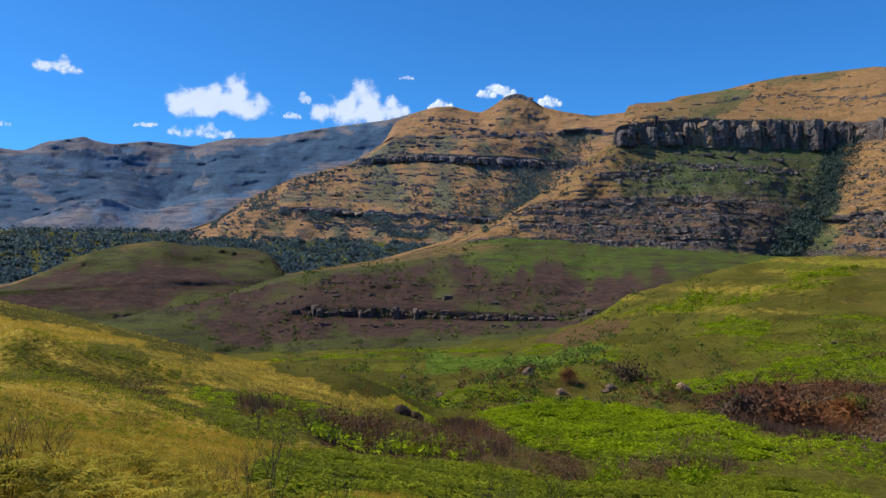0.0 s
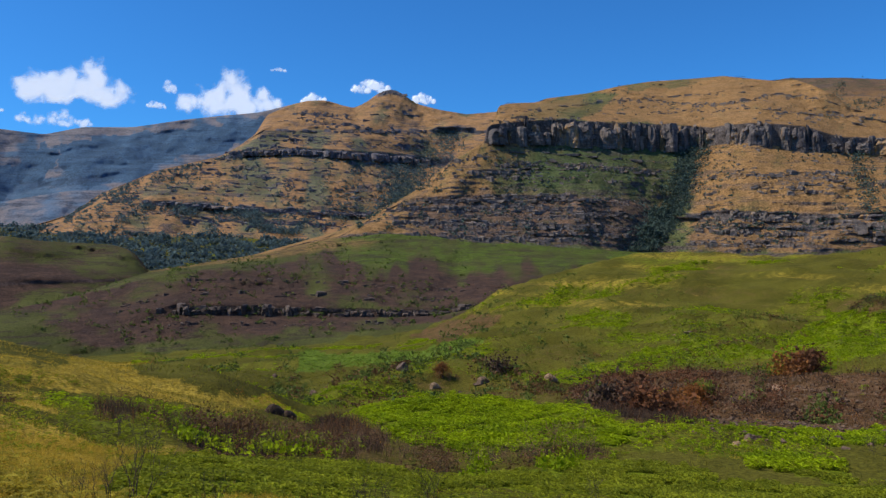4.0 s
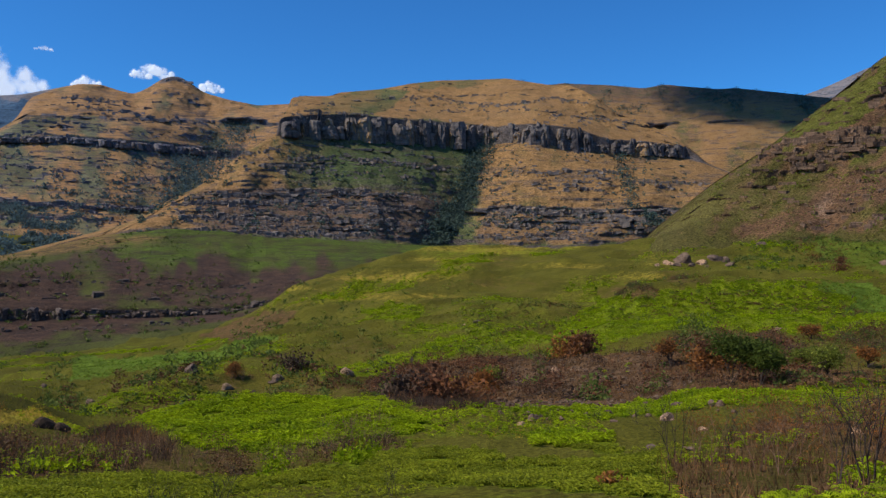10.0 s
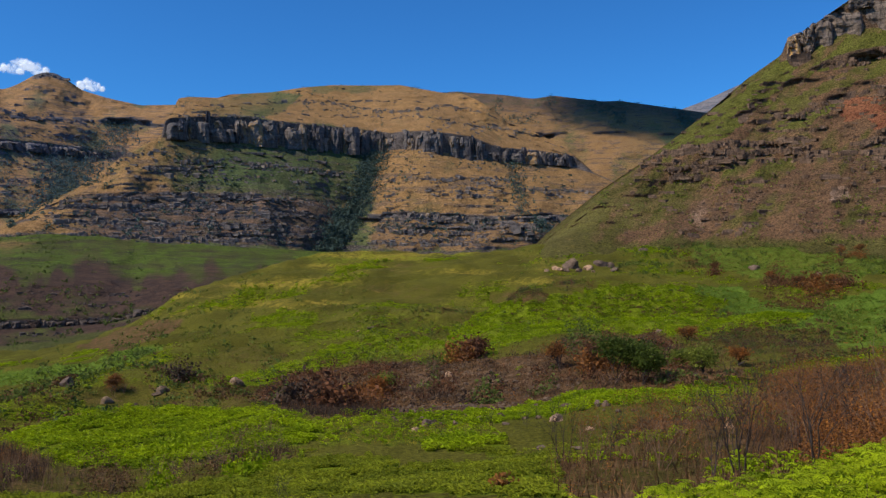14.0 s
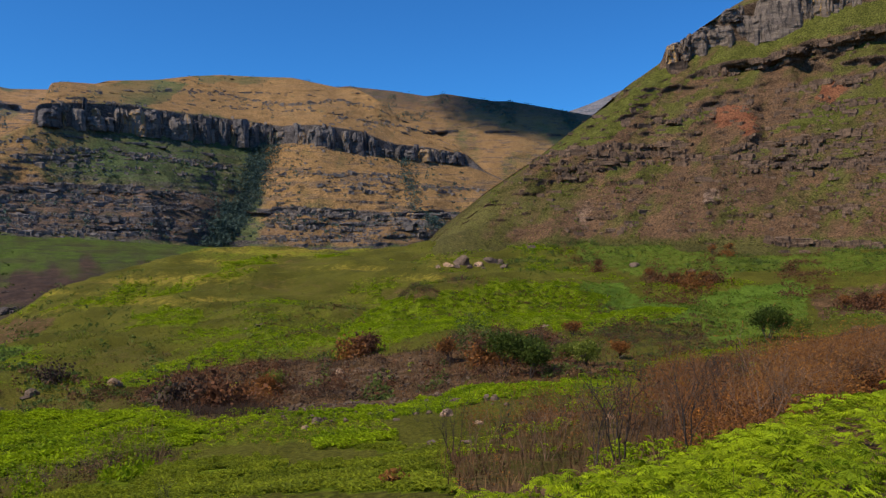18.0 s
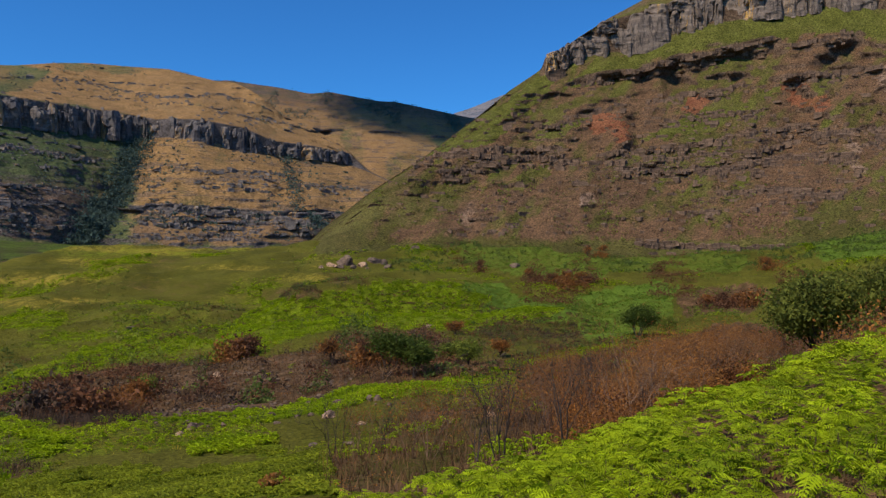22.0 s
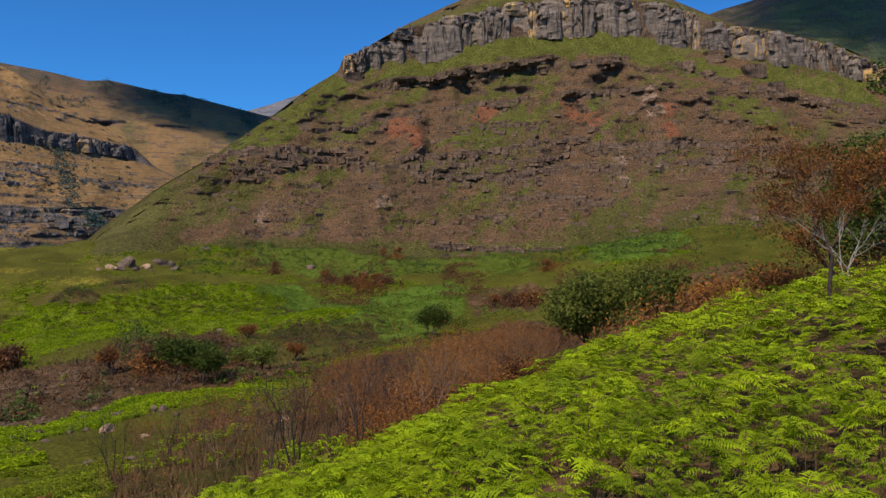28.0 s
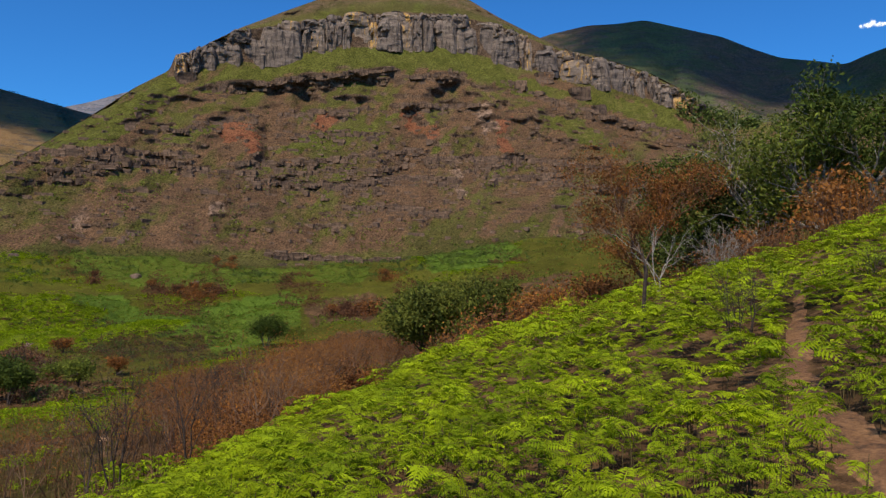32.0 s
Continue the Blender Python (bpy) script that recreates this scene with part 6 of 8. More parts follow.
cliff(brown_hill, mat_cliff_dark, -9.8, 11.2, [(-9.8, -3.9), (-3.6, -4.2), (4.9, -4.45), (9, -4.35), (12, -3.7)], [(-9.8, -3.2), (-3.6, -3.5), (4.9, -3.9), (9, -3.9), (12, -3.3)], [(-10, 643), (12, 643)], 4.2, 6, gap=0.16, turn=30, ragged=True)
cliff(spur, mat_cliff_hazed, -5.5, 8.5, [(-6, 7.35), (-1.4, 7.6), (4.9, 7.2), (9, 6.9)], [(-6, 7.65), (-1.4, 8.05), (4.9, 7.8), (9, 7.3)], [(-5, 2858), (2, 2808), (8, 3058), (9, 3040)], 26, 26, gap=0.05, turn=32)
cliff(spur, mat_cliff_hazed, -10.5, 3.8, [(-10, 3.75), (-5.7, 3.45), (0.7, 3.2), (4, 3.05)], [(-10, 4.0), (-5.7, 3.75), (0.7, 3.45), (4, 3.3)], [(-19, 2480), (-5, 2422), (8, 2502)], 24, 20, gap=0.12, turn=32)
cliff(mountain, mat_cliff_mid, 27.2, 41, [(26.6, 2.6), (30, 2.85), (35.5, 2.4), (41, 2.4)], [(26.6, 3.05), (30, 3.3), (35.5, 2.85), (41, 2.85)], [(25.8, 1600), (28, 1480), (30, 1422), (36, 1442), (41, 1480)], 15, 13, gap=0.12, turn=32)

# ---- rock ledges on the near hill ----
LEDGE = [boulder_mesh("ledge_rock", rnd, 0.55, 0.3, boxy=1.0) for _ in range(6)]
for me in LEDGE:
    me.materials.append(mat_ledge)


def on_sheet(xyz, band, az, b):
    """A point of a slope sheet at an azimuth and a band."""
    azs = np.degrees(np.arctan2(xyz[0, :, 0], xyz[0, :, 1]))
    return Vector(xyz[int(np.argmin(np.abs(band[:, 0] - b))), int(np.argmin(np.abs(azs - az)))])


def ledge_run(az0, az1, b0, b1, n, size, flat=1.0, owner=None, sheet=None, stock=None, long=1.0):
    owner, (xyz, band), stock = owner or hill, sheet or (hill_xyz, hill_band), stock or LEDGE
    for i in range(n):
        t = (i + rnd.random()) / n
        p = on_sheet(xyz, band, az0 + (az1 - az0) * t, b0 + (b1 - b0) * t + rnd.gauss(0, 0.04))
        s = 0.72 * size * rnd.choice((0.4, 0.6, 0.8, 1.0, 1.4, 1.8))
        ob = part("ledge_rock", stock[rnd.randrange(6)], None, owner)
        ob.matrix_basis = Matrix.Translation(p) @ pose(0, 0, 0, rnd.uniform(-8, 8), rnd.uniform(-8, 8), -(az0 + (az1 - az0) * t) + rnd.uniform(-25, 25)) @ Matrix.Diagonal((s * rnd.uniform(1.2, 2.6) * long, s * rnd.uniform(0.7, 1.2), s * rnd.uniform(0.8, 1.4) * flat, 1))


h_azs = np.degrees(np.arctan2(hill_xyz[0, :, 0], hill_xyz[0, :, 1]))
h_eld = np.degrees(np.arctan2(hill_xyz[..., 2] - EYE, np.hypot(hill_xyz[..., 0], hill_xyz[..., 1])))
# beds of rock across the hill: azimuth and elevation along each, and how bold it stands out
BEDS = (
    (((63.3, 12.66), (67.2, 13.27), (72.7, 14.07)), 0.9), (((74.8, 13.59), (77.3, 13.86)), 1.0), (((81.6, 13.12), (85.8, 11.64), (87.9, 10.98), (93.5, 9.38)), 0.9),
    (((74.0, 11.54), (76.5, 11.41), (79.1, 11.59)), 1.2), (((64.8, 10.42), (71.0, 11.18)), 0.7), (((60.2, 9.7), (62.4, 10.3)), 0.8), (((44.7, 5.96), (47.8, 6.74), (50.8, 7.29), (58.1, 7.35)), 1.0),
    (((49.8, 5.87), (53.3, 6.3)), 0.8), (((61.6, 6.96), (64.8, 7.0), (68.9, 7.37), (72.3, 8.11), (74.8, 8.07)), 0.9), (((75.7, 7.54), (82.1, 7.69), (88.3, 6.97)), 1.0),
    (((62.8, 5.7), (65.7, 5.58), (69.0, 5.45), (73.2, 6.21), (77.4, 6.0)), 1.25), (((78.7, 6.85), (82.1, 7.36)), 0.8), (((83.8, 6.27), (86.7, 5.58), (89.1, 5.43)), 1.0),
    (((69.8, 3.96), (73.2, 3.93), (76.6, 3.46)), 1.0), (((67.3, 2.49), (69.0, 2.52)), 0.9), (((64.1, 0.24), (69.0, 0.0), (74.5, -0.21)), 0.7), (((60.0, 11.85), (62.3, 12.4)), 0.8),
    (((52.0, 6.9), (57.5, 6.6)), 0.6), (((66.0, 6.4), (74.0, 7.0)), 0.6), (((80.0, 6.2), (86.0, 6.4)), 0.6), (((58.5, 6.3), (62.5, 6.2)), 0.6), (((56.0, 8.8), (59.0, 9.3)), 0.5), (((66.0, 9.2), (72.0, 9.4)), 0.45),
)


def on_hill(az, el):
    """A point of the hill's face at an azimuth and elevation."""
    c = int(np.argmin(np.abs(h_azs - az)))
    return Vector(hill_xyz[min(int(np.argmax(h_eld[:, c] >= el)), len(hill_xyz) - 1), c])


for keys, bold in BEDS:
    span = keys[-1][0] - keys[0][0]
    a = keys[0][0]
    while a < keys[-1][0]:
        s_ = 3.0 * bold * rnd.choice((0.4, 0.6, 0.8, 1.0, 1.4))
        a += rnd.uniform(0.18, 0.62) * (2.2 if rnd.random() < 0.16 else 1.0)
        ob = part("ledge_rock", LEDGE[rnd.randrange(6)], None, hill)
        ob.matrix_basis = Matrix.Translation(on_hill(a, np.interp(a, *zip(*keys)) + rnd.gauss(0, 0.09))) @ pose(0, 0, 0, rnd.uniform(-8, 8), rnd.uniform(-8, 8), -a + rnd.uniform(-25, 25)) @ Matrix.Diagonal((s_ * rnd.uniform(1.3, 2.6), s_ * rnd.uniform(0.7, 1.1), s_ * rnd.uniform(0.7, 1.2), 1))
for a_, b_, s_ in ((57.9, 5.6, 15), (84.2, 5.75, 17), (86.8, 5.4, 20), (88.2, 5.1, 14), (54.5, 6.0, 6)):
    ob = part("fallen_block", LEDGE[int(a_) % 6].copy(), None, hill)
    ob.data.materials[0] = mat_ledge
    ob.matrix_basis = Matrix.Translation(on_sheet(hill_xyz, hill_band, a_, b_)) @ pose(0, 0, 0, 6, -8, -a_ + 20) @ Matrix.Diagonal((s_, s_ * 0.8, s_ * 1.2, 1))

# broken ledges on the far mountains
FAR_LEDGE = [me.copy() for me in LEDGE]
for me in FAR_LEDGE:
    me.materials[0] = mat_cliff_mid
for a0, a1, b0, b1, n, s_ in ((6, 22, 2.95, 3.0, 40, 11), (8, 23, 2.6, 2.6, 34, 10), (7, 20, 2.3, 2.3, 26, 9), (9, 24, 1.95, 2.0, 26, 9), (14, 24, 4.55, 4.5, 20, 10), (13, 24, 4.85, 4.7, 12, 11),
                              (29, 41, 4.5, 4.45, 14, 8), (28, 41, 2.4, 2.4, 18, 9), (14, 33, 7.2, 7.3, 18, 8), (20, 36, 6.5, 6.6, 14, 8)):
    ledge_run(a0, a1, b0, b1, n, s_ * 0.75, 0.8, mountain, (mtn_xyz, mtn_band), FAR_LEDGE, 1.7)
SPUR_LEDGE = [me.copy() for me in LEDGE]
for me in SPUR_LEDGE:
    me.materials[0] = mat_cliff_hazed
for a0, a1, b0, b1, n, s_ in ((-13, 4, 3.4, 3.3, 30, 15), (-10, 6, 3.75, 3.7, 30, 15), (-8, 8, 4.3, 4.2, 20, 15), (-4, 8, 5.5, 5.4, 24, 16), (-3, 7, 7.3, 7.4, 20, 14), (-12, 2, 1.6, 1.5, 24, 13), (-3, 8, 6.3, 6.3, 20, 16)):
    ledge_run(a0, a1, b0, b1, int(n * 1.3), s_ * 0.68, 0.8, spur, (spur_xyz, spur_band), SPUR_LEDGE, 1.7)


# broken rock along the ledges, too small and too many to tell apart
CHIPS = []
for lx, ly, lz in ((1.7, 0.9, 0.7), (1.0, 0.8, 1.0), (2.3, 1.0, 0.6), (0.7, 0.7, 0.8), (1.3, 1.1, 1.2)):
    v = np.array([(x, y, z) for z in (-0.5, 0.5) for y in (-0.5, 0.5) for x in (-0.5, 0.5)]) + rng.uniform(-0.14, 0.14, (8, 3))
    CHIPS.append(v * np.array([lx, ly, lz]))
CHIP_FACES = np.array([(0, 2, 3, 1), (4, 5, 7, 6), (0, 1, 5, 4), (2, 6, 7, 3), (0, 4, 6, 2), (1, 3, 7, 5)])


def rock_rows(name, sheet, runs, size, material, label, seed):
    """Rubble strewn along ledges: runs of (azimuths, bands, number)."""
    r = np.random.default_rng(seed)
    xyz, band = sheet
    azs = np.degrees(np.arctan2(xyz[0, :, 0], xyz[0, :, 1]))
    pts = []
    for a0, a1, b0, b1, n in runs:
        t = np.sort(r.random(n))
        t = np.clip(t + 0.06 * vnoise(t * 14, a0, b0, seed), 0, 1)
        b = b0 + (b1 - b0) * t + 0.05 * vnoise(t * 9, b0, a0, seed + 2) + np.abs(r.normal(0, 0.045, n)) * r.choice((-1, -1, 1), n)
        row = np.clip(np.searchsorted(band[:, 0], b), 0, len(band) - 1)
        col = np.clip(np.searchsorted(azs, a0 + (a1 - a0) * t), 0, len(azs) - 1)
        pts.append(xyz[row, col])
    p = np.concatenate(pts)
    turn = -np.arctan2(p[:, 0], p[:, 1]) + r.normal(0, 0.35, len(p))
    big = size * np.exp(r.normal(0, 0.45, len(p)))
    kind = r.integers(0, 5, len(p))
    out = [many(CHIPS[k], CHIP_FACES, p[kind == k, 0], p[kind == k, 1], p[kind == k, 2], turn[kind == k], r.normal(0, 0.12, (kind == k).sum()), big[kind == k]) for k in range(5)]
    v, f = joined(out)
    return tagged(part(name, raw_mesh(name, v, f, smooth=False), material), label, "rocks", kind="stuff")


def on_face(sheet, az, el):
    """A point of a slope's face at an azimuth and elevation."""
    azs, eld, xyz = sheet
    c = int(np.argmin(np.abs(azs - az)))
    return Vector(xyz[min(int(np.argmax(eld[:, c] >= el)), len(xyz) - 1), c])


def face_of_sheet(xyz):
    return np.degrees(np.arctan2(xyz[0, :, 0], xyz[0, :, 1])), np.degrees(np.arctan2(xyz[..., 2] - EYE, np.hypot(xyz[..., 0], xyz[..., 1]))), xyz


MOUNTAIN_BEDS = (
    (((22.9, 11.36), (28.8, 10.77)), 0.9), (((29.7, 10.66), (33.3, 11.04), (35.3, 10.52)), 0.8), (((32.9, 9.86), (38.8, 9.12)), 0.6),
    (((31.6, 5.67), (37.2, 5.66), (38.4, 5.09)), 0.9), (((39.1, 4.78), (44.3, 4.32)), 0.8), (((27.5, 3.02), (34.4, 2.67), (36.8, 2.4), (40.6, 1.91)), 1.5),
    (((28.3, 1.92), (35.6, 1.37)), 0.9), (((27.5, 0.96), (34, 0.66)), 0.8), (((5.7, 3.62), (16.5, 3.85), (20.7, 3.13)), 1.3),
    (((6.1, 2.63), (20.7, 2.28)), 1.2), (((5.3, 1.73), (19, 1.2)), 1.1), (((14, 6.8), (16.5, 7)), 0.8),
    (((10.7, 6.29), (16.5, 6.37)), 0.7), (((18.6, 6.78), (25, 6.18)), 0.9), (((9.8, 7.19), (12.3, 7.54)), 0.8),
    (((14.5, 10.31), (19.1, 10.18)), 0.7), (((31.6, 4.84), (35.6, 4.47)), 0.5), (((13.1, 4.45), (19, 4.59)), 0.9),
)
SPUR_BEDS = (
    (((-6.1, 7.55), (-3.6, 8.2), (4.9, 7.27), (7.4, 7.65)), 1.1), (((-11.9, 3.93), (-9.4, 3.71), (-3.6, 3.54), (4.9, 3.11)), 1.4), (((-0.2, 9.97), (7.4, 9.31), (11.2, 9.5)), 0.9),
    (((-7.8, 6.07), (-1, 5.66)), 0.7), (((3.2, 5.19), (6.2, 5.42)), 0.9), (((-1.2, 10.54), (2, 10.5)), 0.9),
    (((-5.3, 8.77), (0.7, 8.89)), 0.6), (((-15.9, 4.18), (-12.7, 4.12)), 0.8), (((2.8, 6.96), (7.4, 6.91)), 0.6),
    (((-9.4, 2.7), (0.7, 2.53)), 0.8),
)


def bed_rubble(sheet, beds, loose, per_degree, size, seed, material, label, thick=0.07):
    """Broken stone strewn along a slope's beds and a little below them."""
    r = np.random.default_rng(seed)
    p = []
    for keys, bold in beds:
        n = int((keys[-1][0] - keys[0][0]) * per_degree * bold)
        az = r.uniform(keys[0][0] - 0.4, keys[-1][0] + 0.4, n)
        az = az + 0.25 * vnoise(az * 3, keys[0][1], 0, seed)
        el = np.interp(az, *zip(*keys)) + 0.12 * vnoise(az * 1.3, keys[0][1], 0, seed + 1) + np.where(r.random(n) < 0.75, r.normal(0, thick, n), -np.abs(r.normal(0, 6 * thick, n)))
        p += [on_face(sheet, u, v) for u, v in zip(az, el)]
    p = np.array(p + [on_face(sheet, u, v) for u, v in r.uniform(*loose)])
    turn = -np.arctan2(p[:, 0], p[:, 1]) + r.normal(0, 0.35, len(p))
    big, kind = size * np.exp(r.normal(0, 0.4, len(p))), r.integers(0, 5, len(p))
    v, f = joined([many(CHIPS[k], CHIP_FACES, p[kind == k, 0], p[kind == k, 1], p[kind == k, 2], turn[kind == k], r.normal(0, 0.12, (kind == k).sum()), big[kind == k]) for k in range(5)])
    return tagged(part("ledge_rubble", raw_mesh("ledge_rubble", v, f, smooth=False), material), label, "rocks", kind="stuff")


bed_rubble(face_of_sheet(hill_xyz), BEDS, ((46, 1.0), (94, 11.0), (900, 2)), 40, 1.7, 7, mat_ledge, "broken brown sandstone along the hill's ledges")
bed_rubble(face_of_sheet(mtn_xyz), MOUNTAIN_BEDS, ((8, 2.0), (42, 11.0), (200, 2)), 32, 2.9, 27, mat_cliff_mid, "broken grey sandstone along the mountain's beds", 0.05)
bed_rubble(face_of_sheet(spur_xyz), SPUR_BEDS, ((-12, 2.5), (8, 9.0), (120, 2)), 30, 4.4, 28, mat_cliff_hazed, "broken dark rock along the spur's beds", 0.05)
rock_rows("ledge_rubble", (mtn_xyz, mtn_band), (
    (6, 23, 2.95, 3.0, 148), (7, 23, 2.7, 2.72, 126), (7, 23, 2.45, 2.5, 126), (8, 24, 2.2, 2.2, 108), (9, 24, 1.9, 1.95, 108), (9, 24, 1.6, 1.6, 81), (13, 25, 4.6, 4.55, 76), (13, 25, 4.3, 4.3, 54), (14, 25, 3.6, 3.6, 54),
    (28, 41, 2.85, 2.85, 117), (28, 41, 2.5, 2.5, 108), (28, 41, 2.15, 2.2, 99), (28, 41, 1.7, 1.7, 90), (29, 34, 4.6, 4.5, 30), (33, 41, 4.4, 4.4, 58), (14, 33, 7.2, 7.3, 67), (21, 36, 6.5, 6.6, 54), (7, 13, 3.6, 3.8, 36), (28, 40, 3.9, 4.0, 30), (13, 42, 4.97, 4.97, 117)), 2.5, mat_cliff_mid, "broken grey sandstone along the mountain's ledges", 8)
rock_rows("ledge_rubble", (spur_xyz, spur_band), (
    (-13, 4, 3.45, 3.4, 58), (-10, 6, 3.75, 3.7, 90), (-8, 8, 4.0, 4.0, 117), (-3, 8, 5.3, 5.2, 81), (-3, 8, 6.0, 6.0, 81), (-12, 3, 2.2, 2.2, 67), (-13, 3, 2.5, 2.5, 99), (-1, 2.5, 7.5, 7.5, 31), (4.6, 6.6, 7.9, 7.9, 30), (-14, 4, 1.6, 1.5, 54), (-12, 6, 3.2, 3.2, 72)), 3.8, mat_cliff_hazed, "broken dark rock along the spur's ledges", 9)
rock_rows("ledge_rubble", (brown_xyz, brown_band), (
    (-12, 12, 2.6, 2.6, 300), (-12, 10, 2.1, 2.1, 160), (-14, 10, 3.3, 3.3, 110), (-10, 12, 3.7, 3.7, 110), (-12, 8, 1.7, 1.6, 80)), 1.4, mat_cliff_dark, "dark broken stone below the low cliff", 10)


# ---- path through the ferns ----
mat_path = stone_material("trodden_earth", (0.15, 0.075, 0.038), (0.25, 0.135, 0.065), (0.09, 0.05, 0.03), 0.5)
PATH = [(4, 113), (6, 110.5), (7.8, 106.7), (8.8, 104.7), (9.4, 103.7), (10.5, 102.4), (12.5, 101.4), (15, 101.5), (21, 101.9), (30, 102.9), (36, 103.2)]
pd = np.linspace(4, 36, 120)
pa = np.interp(pd, *zip(*PATH))
side = np.linspace(-1, 1, 7)
half = 0.2 + 0.14 * (1 - smooth01(pd, 9, 13)) + 0.08 * vnoise(pd * 0.9, 0, 0, 5)
px_, py_ = pd * np.sin(np.radians(pa)), pd * np.cos(np.radians(pa))
tx, ty = np.gradient(px_), np.gradient(py_)
tl = np.hypot(tx, ty)
sx = px_[:, None] + side[None, :] * half[:, None] * (ty / tl)[:, None]
sy = py_[:, None] - side[None, :] * half[:, None] * (tx / tl)[:, None]
sz = ground_z(sx.ravel(), sy.ravel()).reshape(sx.shape) + 0.03 - 0.05 * np.abs(side)[None, :] ** 2 + 0.025 * fbm(sx * 2, sy * 2, 0, 3, 6)
path = part("footpath", grid_mesh("footpath", np.stack([sx, sy, sz], -1)), mat_path)
tagged(path, "narrow trodden path of bare orange earth between ferns", "path", kind="structure")


def off_path(x, y, room):
    d, a = np.hypot(x, y), np.degrees(np.arctan2(x, y))
    return np.abs(np.radians(a - np.interp(d, *zip(*PATH))) * d) > room


# ---- scattering over the ground ----
g_area = g_d * np.gradient(g_d, axis=0) * np.radians(np.gradient(AZ_G))[None, :]


def scatter(n, weight, seed):
    """n places on the ground, with a density by the weight given for the ground's points."""
    r = np.random.default_rng(seed)
    w = np.clip(weight, 0, None) * g_area
    pick = r.choice(w.size, n, p=(w / w.sum()).ravel())
    row, col = np.unravel_index(pick, w.shape)
    d = g_d[row, col] + (r.random(n) - 0.5) * np.gradient(g_d, axis=0)[row, col]
    az = AZ_G[col] + (r.random(n) - 0.5) * 0.12
    x, y = d * np.sin(np.radians(az)), d * np.cos(np.radians(az))
    return x, y, ground_z(x, y), r


def fern_plant(r, fronds, pairs, teeth, height, reach):
    """Blades of one bracken plant spreading level from the top of its stem."""
    out = []
    for k in range(fronds):
        v, f = frond(r, reach * r.uniform(0.75, 1.2), pairs, teeth)
        turn = 2 * math.pi * (k + r.uniform(-0.3, 0.3)) / fronds
        out.append((placed(v, 0, 0, height * r.uniform(0.72, 1.0), turn, r.uniform(-0.3, 0.12)).reshape(-1, 3), f))
    return joined(out)


lr = np.random.default_rng(21)
gaps = fbm(nx / 1.1, ny / 1.1, 0 * nx, 2, 61)
near_w = smooth01(azg, 40, 46) * (1 - smooth01(azg, 111, 112)) * (g_band < 3.12) * (g_d > 2)
near_w = near_w * (0.06 + smooth01(gaps, -0.45, 0.05))


def fern_stuff(name, n, weight, seed, variants, fronds, pairs, teeth, height, material, label, room=0.25, scale=(0.6, 1.2), reach=0.4, apart=0.3, stems=None):
    x, y, z, r = scatter(n, weight, seed)
    keep = off_path(x, y, room + 0.1 * (np.hypot(x, y) < 15)) & (np.hypot(x, y) > 3.2)
    first = np.unique(np.floor(x / apart) + 5000 * np.floor(y / apart), return_index=True)[1]
    keep &= np.isin(np.arange(n), first)
    x, y, z = x[keep], y[keep], z[keep]
    kind = r.integers(0, variants, len(x))
    swell = 1 + 0.35 * vnoise(x / 0.9, y / 0.9, 0, seed)
    pieces = []
    for k in range(variants):
        m = kind == k
        v, f = fern_plant(lr, fronds, pairs, teeth, height, reach)
        pieces.append(many(v, f, x[m], y[m], z[m], r.uniform(0, 6.28, m.sum()), r.normal(0, 0.24, m.sum()), swell[m] * r.uniform(*scale, m.sum())))
    v, f = joined(pieces)
    ob = tagged(part(name, raw_mesh(name, v, f, smooth=False), material), label, "ferns", kind="stuff")
    if stems:
        rods = np.stack([x, y, z - 0.05, x + r.normal(0, 0.03, len(x)), y + r.normal(0, 0.03, len(x)), z + height * 0.7, 0 * x + 0.007, 0 * x + 0.004], axis=1)
        v, f = tubes(rods, 3)
        tagged(part(stems, raw_mesh(stems, v, f), mat_stem), "thin brown fern stalks under green blades", "stalks", kind="stuff")
    return ob


def carpet(name, n, weight, seed, blades, size, material, label, grow=70.0):
    """Low leafy clumps: pointed blades that spread from each crown and bend over."""
    x, y, z, r = scatter(n, weight, seed)
    d = np.hypot(x, y)
    s = size * r.uniform(0.6, 1.35, n) * np.clip(d / grow, 1, 2.6)
    turn = r.uniform(0, 6.28, (n, 1)) + (np.arange(blades) * 6.283 / blades)[None, :] + r.normal(0, 0.3, (n, blades))
    out = np.stack([np.cos(turn), np.sin(turn), 0 * turn], -1)
    across = np.stack([-np.sin(turn), np.cos(turn), 0 * turn], -1)
    up = np.array([0, 0, 1.0])
    k = (s[:, None] * r.uniform(0.6, 1.2, (n, blades)))[..., None]
    lift = r.uniform(-0.1, 0.9, (n, blades, 1))
    base = np.stack([x, y, z], -1)[:, None, :] + up * (s[:, None] * r.uniform(0.35, 0.95, (n, blades)))[..., None]
    mid = base + out * k * 0.5 + up * k * lift * 0.5
    tip = base + out * k + up * k * (lift - 0.45)
    v = np.stack([base, mid - across * k * 0.24, tip, mid + across * k * 0.24], axis=2).reshape(-1, 3)
    return tagged(part(name, raw_mesh(name, v, np.arange(len(v)).reshape(-1, 4), smooth=False), material), label, "ferns", kind="stuff")


fern_stuff("bracken", 6500, near_w * (g_d < 11), 11, 8, 5, 9, 1, 0.62, mat_fern, "dense bright green bracken covering the near slope", room=0.16, scale=(0.4, 0.95), reach=0.27, apart=0.24, stems="bracken_stalks")
